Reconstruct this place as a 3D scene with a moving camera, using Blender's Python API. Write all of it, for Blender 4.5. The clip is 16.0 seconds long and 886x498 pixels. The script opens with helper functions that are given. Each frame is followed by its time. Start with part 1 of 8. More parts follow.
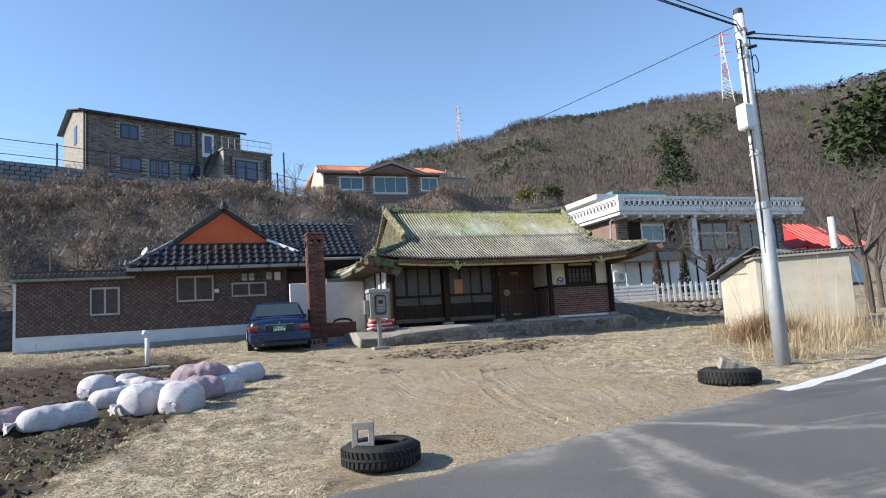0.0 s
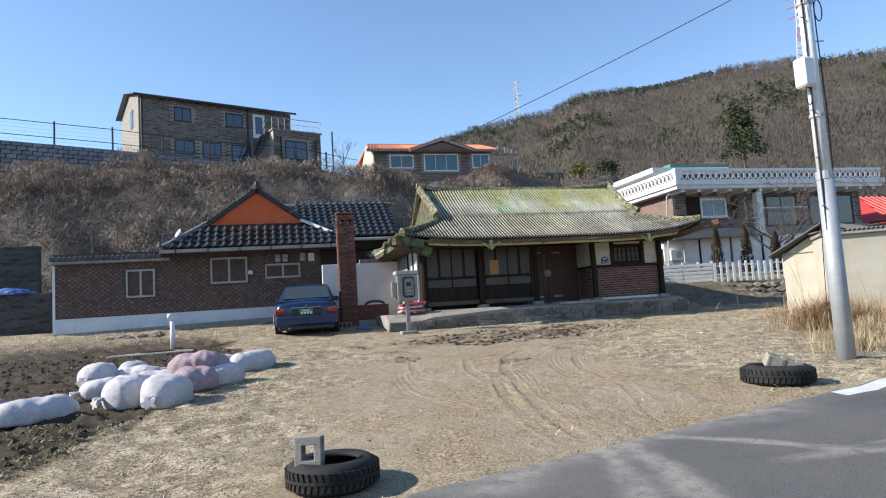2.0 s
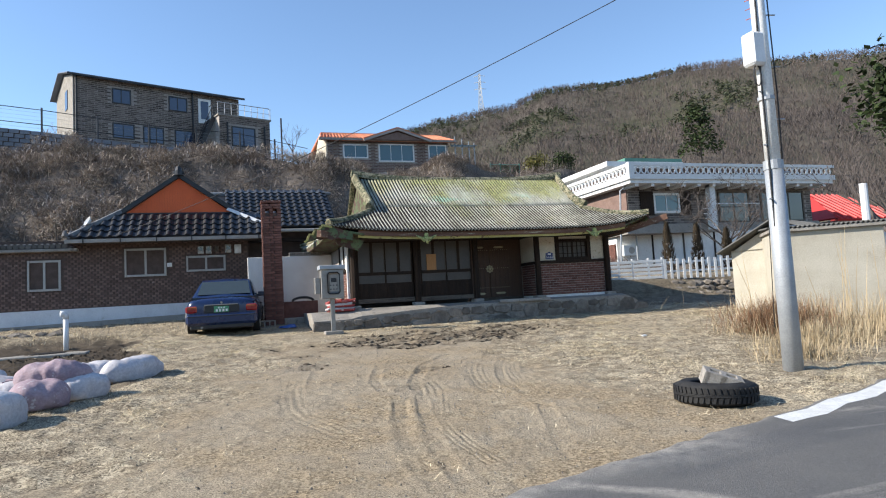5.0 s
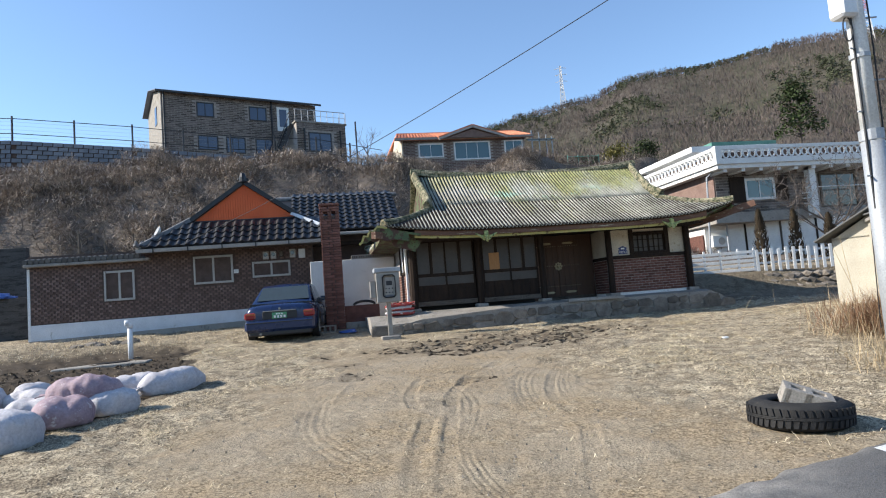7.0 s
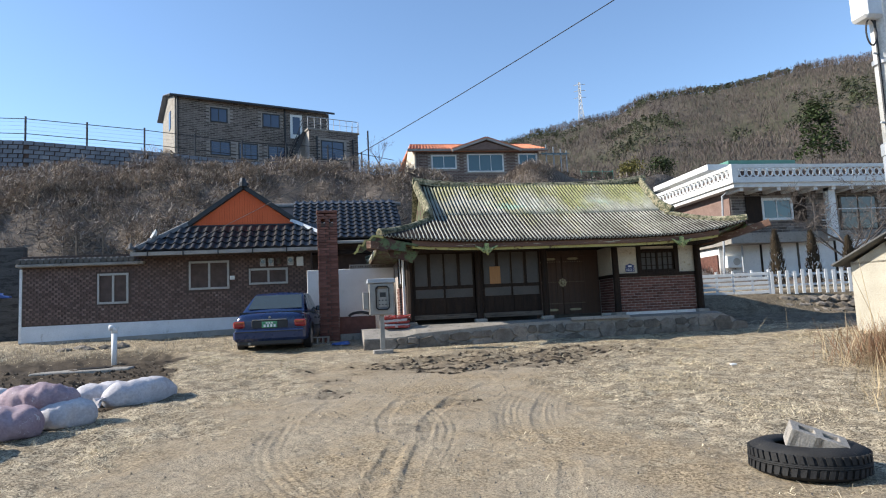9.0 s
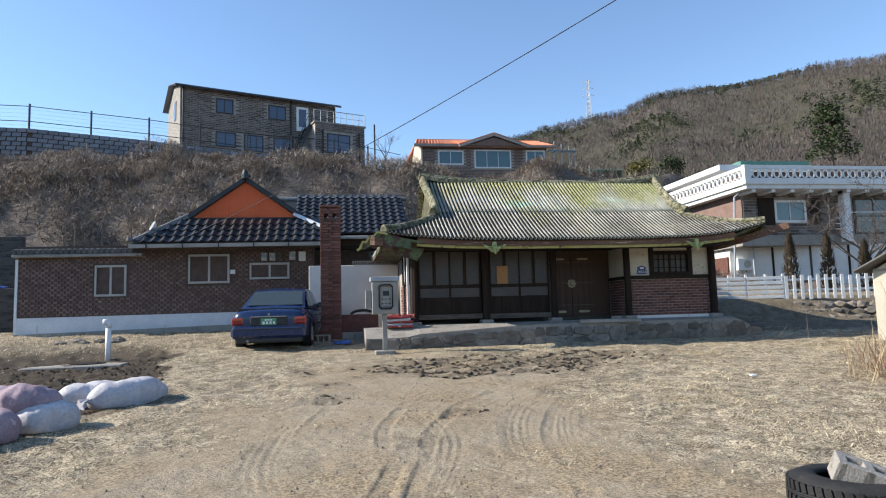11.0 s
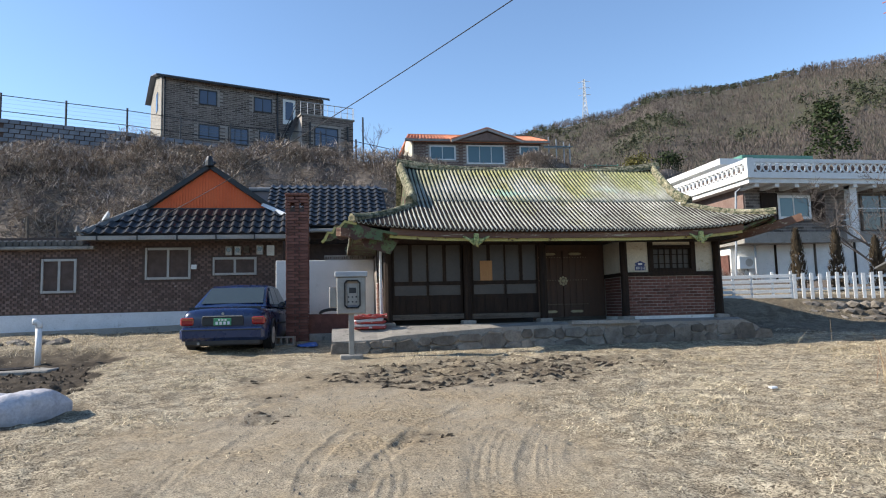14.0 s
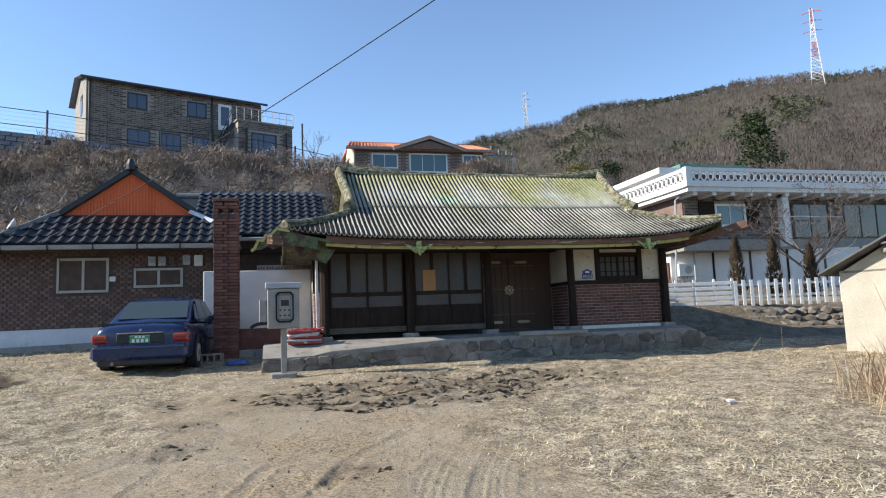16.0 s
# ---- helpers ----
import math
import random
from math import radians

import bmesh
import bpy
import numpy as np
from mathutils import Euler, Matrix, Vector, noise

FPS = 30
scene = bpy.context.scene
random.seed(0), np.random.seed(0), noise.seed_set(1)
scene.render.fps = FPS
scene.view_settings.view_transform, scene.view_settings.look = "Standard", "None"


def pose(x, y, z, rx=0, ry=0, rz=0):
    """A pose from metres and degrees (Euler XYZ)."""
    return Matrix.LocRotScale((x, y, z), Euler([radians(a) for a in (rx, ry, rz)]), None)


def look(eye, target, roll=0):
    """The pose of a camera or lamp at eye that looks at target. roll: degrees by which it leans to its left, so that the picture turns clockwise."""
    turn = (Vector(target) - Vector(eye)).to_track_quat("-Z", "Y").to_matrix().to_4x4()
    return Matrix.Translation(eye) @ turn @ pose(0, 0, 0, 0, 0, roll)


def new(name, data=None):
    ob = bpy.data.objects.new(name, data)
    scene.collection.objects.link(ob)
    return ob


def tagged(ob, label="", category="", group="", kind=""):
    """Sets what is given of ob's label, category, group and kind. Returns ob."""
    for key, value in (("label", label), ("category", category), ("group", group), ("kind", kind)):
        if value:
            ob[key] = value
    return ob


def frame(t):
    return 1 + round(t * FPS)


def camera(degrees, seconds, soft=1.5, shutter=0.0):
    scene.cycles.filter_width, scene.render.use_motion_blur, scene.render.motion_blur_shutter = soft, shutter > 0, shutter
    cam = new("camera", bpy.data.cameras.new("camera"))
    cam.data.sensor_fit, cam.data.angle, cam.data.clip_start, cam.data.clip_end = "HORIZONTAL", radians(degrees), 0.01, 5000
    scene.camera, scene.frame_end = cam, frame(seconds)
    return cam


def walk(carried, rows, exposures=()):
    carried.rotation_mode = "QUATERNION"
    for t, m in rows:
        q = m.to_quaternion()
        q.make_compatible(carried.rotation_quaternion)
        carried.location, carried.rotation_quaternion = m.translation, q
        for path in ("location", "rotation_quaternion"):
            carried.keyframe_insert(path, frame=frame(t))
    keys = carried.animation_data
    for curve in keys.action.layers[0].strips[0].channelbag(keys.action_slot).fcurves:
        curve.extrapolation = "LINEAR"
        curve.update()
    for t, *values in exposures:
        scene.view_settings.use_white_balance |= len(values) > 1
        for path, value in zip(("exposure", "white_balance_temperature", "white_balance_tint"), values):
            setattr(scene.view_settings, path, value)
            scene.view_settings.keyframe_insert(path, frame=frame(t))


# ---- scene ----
cam = camera(68.7, 16.0, soft=1.1)
PATH = [
    (0, (-0.042, -0.051, 1.536), (0.65, 1.81, 1.772), -3.7),
    (0.5, (0.264, 0.245, 1.565), (0.881, 2.135, 1.782), -4.2),
    (1, (0.544, 0.424, 1.568), (1.093, 2.337, 1.767), -4.7),
    (1.5, (0.771, 0.493, 1.594), (1.296, 2.413, 1.786), -3.4),
    (2, (0.983, 0.62, 1.636), (1.498, 2.544, 1.816), -3.6),
    (2.5, (1.132, 0.786, 1.657), (1.72, 2.688, 1.851), -3.8),
    (3, (1.404, 0.952, 1.651), (2.011, 2.85, 1.823), -2.1),
    (3.5, (1.579, 1.092, 1.654), (2.161, 3.001, 1.783), -3.9),
    (4, (1.737, 1.283, 1.703), (2.299, 3.195, 1.87), -2.2),
    (4.2, (1.775, 1.349, 1.712), (2.356, 3.256, 1.87), -2.5),
    (6.3, (2.68, 2.032, 1.749), (3.321, 3.92, 1.904), -3.4),
    (6.5, (2.732, 2.084, 1.766), (3.3, 3.994, 1.945), -2.5),
    (7, (2.912, 2.249, 1.769), (3.279, 4.208, 1.931), -4.5),
    (7.5, (3.043, 2.425, 1.76), (3.364, 4.391, 1.93), -2.9),
    (8, (3.163, 2.559, 1.763), (3.533, 4.518, 1.933), -4.2),
    (8.5, (3.322, 2.707, 1.803), (3.665, 4.667, 2.009), -3.8),
    (9, (3.385, 2.757, 1.782), (3.71, 4.719, 1.985), -2.7),
    (9.2, (3.415, 2.791, 1.78), (3.729, 4.757, 1.973), -2.6),
    (11.3, (3.449, 3.336, 1.892), (3.762, 5.303, 2.08), -1.5),
    (11.5, (3.496, 3.401, 1.864), (3.819, 5.367, 2.038), -1.7),
    (12, (3.704, 3.642, 1.854), (4.036, 5.606, 2.041), -2.1),
    (12.5, (3.789, 3.881, 1.85), (4.092, 5.852, 2.0), -2.6),
    (13, (3.856, 4.198, 1.889), (4.163, 6.166, 2.068), -1.3),
    (13.5, (3.965, 4.453, 1.878), (4.304, 6.418, 2.032), -1.8),
    (14, (4.066, 4.705, 1.879), (4.389, 6.669, 2.067), -1.4),
    (14.5, (4.06, 4.943, 1.882), (4.357, 6.91, 2.088), -2.0),
    (15, (4.069, 5.069, 1.921), (4.409, 7.028, 2.131), -1.7),
    (15.5, (4.095, 5.193, 1.925), (4.523, 7.137, 2.111), -2.4),
    (16, (4.236, 5.401, 1.924), (4.73, 7.327, 2.136), -2.2),
]
walk(cam, [(t, look(eye, target, roll)) for t, eye, target, roll in PATH], exposures=((0, .68, 6700, 10), (16, .68, 6700, 10)))


# ---- sky and sun ----
SUN_EL, SUN_X, SUN_Y = 31.5, -0.99, 0.12      # height in degrees; way to the sun on the plan
world = bpy.data.worlds.new("world")
scene.world = world
world.use_nodes = True
wn = world.node_tree
sky = wn.nodes.new("ShaderNodeTexSky")
sky.sky_type = 'NISHITA'
sky.sun_disc = False
sky.sun_elevation = radians(SUN_EL)
sky.sun_rotation = math.atan2(SUN_X, SUN_Y)
sky.air_density, sky.dust_density, sky.ozone_density = 1.0, 0.0, 4.0
wn.links.new(sky.outputs[0], wn.nodes["Background"].inputs[0])
wn.nodes["Background"].inputs[1].default_value = 0.15
sun = new("sun", bpy.data.lights.new("sun", 'SUN'))
sun.data.energy, sun.data.angle, sun.data.color = 5.0, radians(0.55), (1.0, 0.95, 0.87)
sun.matrix_world = look((SUN_X * 50, SUN_Y * 50, 50 * math.tan(radians(SUN_EL))), (0, 0, 0))

# ---- helpers for building ----
rnd = random.Random(7)


def part(name, bm, material, parent=None, label="", smooth=False, kind=""):
    """One mesh object from a bmesh, under a thing or a part."""
    me = bpy.data.meshes.new(name)
    bmesh.ops.recalc_face_normals(bm, faces=bm.faces)
    bm.to_mesh(me)
    bm.free()
    me.materials.append(material)
    if smooth:
        me.polygons.foreach_set("use_smooth", [True] * len(me.polygons))
    ob = new(name, me)
    ob.parent = parent
    if label or kind:
        tagged(ob, label=label, kind=kind)
    return ob


def raw(name, verts, faces, material, parent=None, label="", smooth=False, kind=""):
    me = bpy.data.meshes.new(name)
    me.from_pydata(verts, [], faces)
    me.materials.append(material)
    if smooth:
        me.polygons.foreach_set("use_smooth", [True] * len(me.polygons))
    ob = new(name, me)
    ob.parent = parent
    if label or kind:
        tagged(ob, label=label, kind=kind)
    return ob


def thing(name, label, category, m=None, group="", kind=""):
    ob = tagged(new(name), label, category, group, kind)
    ob.empty_display_size = 0.2
    if m is not None:
        ob.matrix_basis = m
    return ob


def box(x0, y0, z0, x1, y1, z1, bev=0.0, bm=None, jit=0.0):
    """A box between two corners, added to bm, with bevelled edges."""
    own = bmesh.new()
    bmesh.ops.create_cube(own, size=1.0)
    for v in own.verts:
        v.co = Vector((x0 + (v.co.x + .5) * (x1 - x0), y0 + (v.co.y + .5) * (y1 - y0), z0 + (v.co.z + .5) * (z1 - z0)))
        if jit:
            v.co += Vector((rnd.uniform(-jit, jit), rnd.uniform(-jit, jit), rnd.uniform(-jit, jit)))
    if bev:
        bmesh.ops.bevel(own, geom=own.edges[:], offset=bev, segments=1, affect='EDGES')
    if bm is None:
        return own
    me = bpy.data.meshes.new("tmp")
    own.to_mesh(me)
    own.free()
    bm.from_mesh(me)
    bpy.data.meshes.remove(me)
    return bm


def tube(points, radii, n=8, bm=None, cap=True):
    """A round bar along points."""
    bm = bm or bmesh.new()
    if not hasattr(radii, "__len__"):
        radii = [radii] * len(points)
    pts = [Vector(p) for p in points]
    rings = []
    side = None
    for i, p in enumerate(pts):
        way = (pts[min(i + 1, len(pts) - 1)] - pts[max(i - 1, 0)]).normalized()
        if side is None:
            side = way.orthogonal().normalized()
        side = (side - way * side.dot(way)).normalized()
        other = way.cross(side)
        rings.append([bm.verts.new(p + radii[i] * (math.cos(a) * side + math.sin(a) * other)) for a in (2 * math.pi * k / n for k in range(n))])
    for a, b in zip(rings, rings[1:]):
        for k in range(n):
            bm.faces.new((a[k], a[(k + 1) % n], b[(k + 1) % n], b[k]))
    if cap:
        bm.faces.new(rings[0][::-1])
        bm.faces.new(rings[-1])
    return bm


def sweep(points, profile, bm=None, up=(0, 0, 1)):
    """A closed profile of (side, up) pairs carried along points."""
    bm = bm or bmesh.new()
    pts = [Vector(p) for p in points]
    up = Vector(up)
    rings = []
    for i, p in enumerate(pts):
        way = (pts[min(i + 1, len(pts) - 1)] - pts[max(i - 1, 0)]).normalized()
        side = way.cross(up).normalized()
        top = side.cross(way)
        rings.append([bm.verts.new(p + side * a + top * b) for a, b in profile])
    n = len(profile)
    for a, b in zip(rings, rings[1:]):
        for k in range(n):
            bm.faces.new((a[k], a[(k + 1) % n], b[(k + 1) % n], b[k]))
    bm.faces.new(rings[0][::-1])
    bm.faces.new(rings[-1])
    return bm


def prism(points, y0, y1, bm=None):
    """A solid from a polygon of (x, z) points between two y."""
    bm = bm or bmesh.new()
    a = [bm.verts.new((x, y0, z)) for x, z in points]
    b = [bm.verts.new((x, y1, z)) for x, z in points]
    n = len(points)
    bm.faces.new(a)
    bm.faces.new(b[::-1])
    for k in range(n):
        bm.faces.new((a[k], b[k], b[(k + 1) % n], a[(k + 1) % n]))
    return bm


def smooth01(a, b, v):
    v = min(1.0, max(0.0, (v - a) / (b - a)))
    return v * v * (3 - 2 * v)

# ---- materials ----
def surf(name, c1, c2, scale=4.0, rough=0.8, bump=0.2, fine=60.0, metal=0.0, c3=None, wear=0.55, spread=0.12, each=0.0, stretch=(1, 1, 1), coat=0.0, glossvar=0.15, edge=0.06):
    """A surface with two scales of variation: broad patches between c1 and c2, fine grain, c3 where worn or stained."""
    m = bpy.data.materials.new(name)
    m.use_nodes = True
    nt = m.node_tree
    b = nt.nodes["Principled BSDF"]
    geo = nt.nodes.new("ShaderNodeTexCoord")
    mp = nt.nodes.new("ShaderNodeMapping")
    mp.inputs["Scale"].default_value = stretch
    nt.links.new(geo.outputs["Object"], mp.inputs[0])

    def noise_at(s, detail, rough_):
        n = nt.nodes.new("ShaderNodeTexNoise")
        n.inputs["Scale"].default_value, n.inputs["Detail"].default_value, n.inputs["Roughness"].default_value = s, detail, rough_
        nt.links.new(mp.outputs[0], n.inputs["Vector"])
        return n.outputs[0]

    def ramp(fac, lo, hi, a, z):
        r = nt.nodes.new("ShaderNodeValToRGB")
        r.color_ramp.elements[0].position, r.color_ramp.elements[1].position = lo, hi
        r.color_ramp.elements[0].color, r.color_ramp.elements[1].color = (*a, 1), (*z, 1)
        nt.links.new(fac, r.inputs[0])
        return r.outputs[0]

    def mix(fac, a, z, blend='MIX'):
        n = nt.nodes.new("ShaderNodeMix")
        n.data_type, n.blend_type = 'RGBA', blend
        if isinstance(fac, float):
            n.inputs[0].default_value = fac
        else:
            nt.links.new(fac, n.inputs[0])
        nt.links.new(a, n.inputs[6])
        nt.links.new(z, n.inputs[7])
        return n.outputs[2]

    broad, grain = noise_at(scale, 5, 0.6), noise_at(fine, 3, 0.65)
    col = ramp(broad, 0.35, 0.68, c1, c2)
    lo = 1 - 2 * spread
    col = mix(1.0, col, ramp(grain, 0.25, 0.75, (lo, lo, lo), (1 + spread, 1 + spread, 1 + spread)), 'MULTIPLY')
    if c3:
        w = noise_at(scale * 2.7 + 0.3, 8, 0.7)
        mask = ramp(w, wear, wear + edge, (0, 0, 0), (1, 1, 1))
        rgb = nt.nodes.new("ShaderNodeRGB")
        rgb.outputs[0].default_value = (*c3, 1)
        col = mix(mask, col, rgb.outputs[0])
    if each:
        info = nt.nodes.new("ShaderNodeObjectInfo")
        isl = nt.nodes.new("ShaderNodeNewGeometry")
        add = nt.nodes.new("ShaderNodeMath")
        add.operation = 'ADD'
        nt.links.new(info.outputs["Random"], add.inputs[0])
        nt.links.new(isl.outputs["Random Per Island"], add.inputs[1])
        fr = nt.nodes.new("ShaderNodeMath")
        fr.operation = 'FRACT'
        nt.links.new(add.outputs[0], fr.inputs[0])
        lo, hi = 1 - each, 1 + each
        col = mix(1.0, col, ramp(fr.outputs[0], 0.0, 1.0, (lo, lo, lo), (hi, hi, hi)), 'MULTIPLY')
    nt.links.new(col, b.inputs["Base Color"])
    rr = nt.nodes.new("ShaderNodeMapRange")
    rr.inputs["To Min"].default_value, rr.inputs["To Max"].default_value = max(0.02, rough - glossvar), min(1, rough + glossvar)
    nt.links.new(broad, rr.inputs[0])
    nt.links.new(rr.outputs[0], b.inputs["Roughness"])
    b.inputs["Metallic"].default_value = metal
    if rough >= 0.7:
        b.inputs["Specular IOR Level"].default_value = 0.22
    if coat:
        b.inputs["Coat Weight"].default_value, b.inputs["Coat Roughness"].default_value = coat, 0.08
    if bump:
        bp = nt.nodes.new("ShaderNodeBump")
        bp.inputs["Strength"].default_value, bp.inputs["Distance"].default_value = bump, 0.02
        nt.links.new(grain, bp.inputs["Height"])
        nt.links.new(bp.outputs[0], b.inputs["Normal"])
    return m


def glass(name, tint, rough=0.03):
    """A window pane: a dark room behind it, glossy in front."""
    m = bpy.data.materials.new(name)
    m.use_nodes = True
    b = m.node_tree.nodes["Principled BSDF"]
    b.inputs["Base Color"].default_value, b.inputs["Roughness"].default_value = (*tint, 1), rough
    b.inputs["Specular IOR Level"].default_value = 0.8
    n = m.node_tree.nodes.new("ShaderNodeTexNoise")
    n.inputs["Scale"].default_value = 3.0
    bp = m.node_tree.nodes.new("ShaderNodeBump")
    bp.inputs["Strength"].default_value, bp.inputs["Distance"].default_value = 0.05, 0.01
    m.node_tree.links.new(n.outputs[0], bp.inputs["Height"])
    m.node_tree.links.new(bp.outputs[0], b.inputs["Normal"])
    return m


def slate_material():
    """Old corrugated sheet: pale grey, yellow-green moss towards the ridge, a few turquoise remains of paint."""
    m = bpy.data.materials.new("slate_sheet")
    m.use_nodes = True
    nt = m.node_tree
    b = nt.nodes["Principled BSDF"]
    co = nt.nodes.new("ShaderNodeTexCoord")

    def nz(s, d=5, r=0.65, stretch=(1, 1, 1)):
        mp = nt.nodes.new("ShaderNodeMapping")
        mp.inputs["Scale"].default_value = stretch
        nt.links.new(co.outputs["Object"], mp.inputs[0])
        n = nt.nodes.new("ShaderNodeTexNoise")
        n.inputs["Scale"].default_value, n.inputs["Detail"].default_value, n.inputs["Roughness"].default_value = s, d, r
        nt.links.new(mp.outputs[0], n.inputs["Vector"])
        return n.outputs[0]

    def ramp(fac, lo, hi, a, z):
        r = nt.nodes.new("ShaderNodeValToRGB")
        r.color_ramp.elements[0].position, r.color_ramp.elements[1].position = lo, hi
        r.color_ramp.elements[0].color, r.color_ramp.elements[1].color = (*a, 1), (*z, 1)
        nt.links.new(fac, r.inputs[0])
        return r.outputs[0]

    def mix(fac, a, z, blend='MIX'):
        n = nt.nodes.new("ShaderNodeMix")
        n.data_type, n.blend_type = 'RGBA', blend
        if isinstance(fac, float):
            n.inputs[0].default_value = fac
        else:
            nt.links.new(fac, n.inputs[0])
        nt.links.new(a, n.inputs[6])
        nt.links.new(z, n.inputs[7])
        return n.outputs[2]

    def maths(op, a, z):
        n = nt.nodes.new("ShaderNodeMath")
        n.operation, n.use_clamp = op, True
        nt.links.new(a, n.inputs[0])
        if isinstance(z, float):
            n.inputs[1].default_value = z
        else:
            nt.links.new(z, n.inputs[1])
        return n.outputs[0]

    xyz = nt.nodes.new("ShaderNodeSeparateXYZ")
    nt.links.new(co.outputs["Object"], xyz.inputs[0])
    up = nt.nodes.new("ShaderNodeMapRange")
    up.inputs["From Min"].default_value, up.inputs["From Max"].default_value = 3.6, 5.3
    up.inputs["To Min"].default_value, up.inputs["To Max"].default_value = -.10, .16
    nt.links.new(xyz.outputs["Z"], up.inputs[0])
    grain = nz(45, 4, 0.7)
    grey = ramp(nz(2.2, 6, 0.7, (1, .35, .35)), 0.36, 0.64, (0.25, 0.25, 0.215), (0.50, 0.49, 0.44))
    moss = ramp(nz(9, 4, 0.7), 0.35, 0.65, (0.16, 0.168, 0.06), (0.38, 0.365, 0.14))
    where = nt.nodes.new("ShaderNodeMath")
    where.operation = 'ADD'
    nt.links.new(nz(0.9, 7, 0.72, (1, .5, .5)), where.inputs[0])
    nt.links.new(up.outputs[0], where.inputs[1])
    col = mix(ramp(where.outputs[0], 0.48, 0.68, (0.10, 0.10, 0.10), (.85, .85, .85)), grey, moss)
    lap = nt.nodes.new("ShaderNodeMapRange")
    lap.interpolation_type = 'SMOOTHSTEP'
    lap.inputs["From Min"].default_value, lap.inputs["From Max"].default_value = 4.25, 4.50
    nt.links.new(xyz.outputs["Z"], lap.inputs[0])
    lap2 = nt.nodes.new("ShaderNodeMapRange")
    lap2.interpolation_type = 'SMOOTHSTEP'
    lap2.inputs["From Min"].default_value, lap2.inputs["From Max"].default_value = 4.85, 4.60
    nt.links.new(xyz.outputs["Z"], lap2.inputs[0])
    teal = nt.nodes.new("ShaderNodeRGB")
    teal.outputs[0].default_value = (0.24, 0.42, 0.33, 1)
    col = mix(maths('MULTIPLY', maths('MULTIPLY', lap.outputs[0], lap2.outputs[0]), ramp(nz(1.1, 5, 0.7, (.5, 1, 1)), 0.53, 0.62, (0, 0, 0), (.75, .75, .75))), col, teal.outputs[0])
    dark = ramp(nz(3.5, 6, 0.75, (1, .25, .25)), 0.56, 0.68, (1, 1, 1), (0.55, 0.56, 0.50))
    col = mix(1.0, col, dark, 'MULTIPLY')
    col = mix(1.0, col, ramp(grain, 0.3, 0.7, (0.72, 0.72, 0.72), (1.12, 1.12, 1.12)), 'MULTIPLY')
    nt.links.new(col, b.inputs["Base Color"])
    b.inputs["Roughness"].default_value = 0.92
    b.inputs["Specular IOR Level"].default_value = 0.2
    bp = nt.nodes.new("ShaderNodeBump")
    bp.inputs["Strength"].default_value, bp.inputs["Distance"].default_value = 0.3, 0.01
    nt.links.new(grain, bp.inputs["Height"])
    nt.links.new(bp.outputs[0], b.inputs["Normal"])
    return m


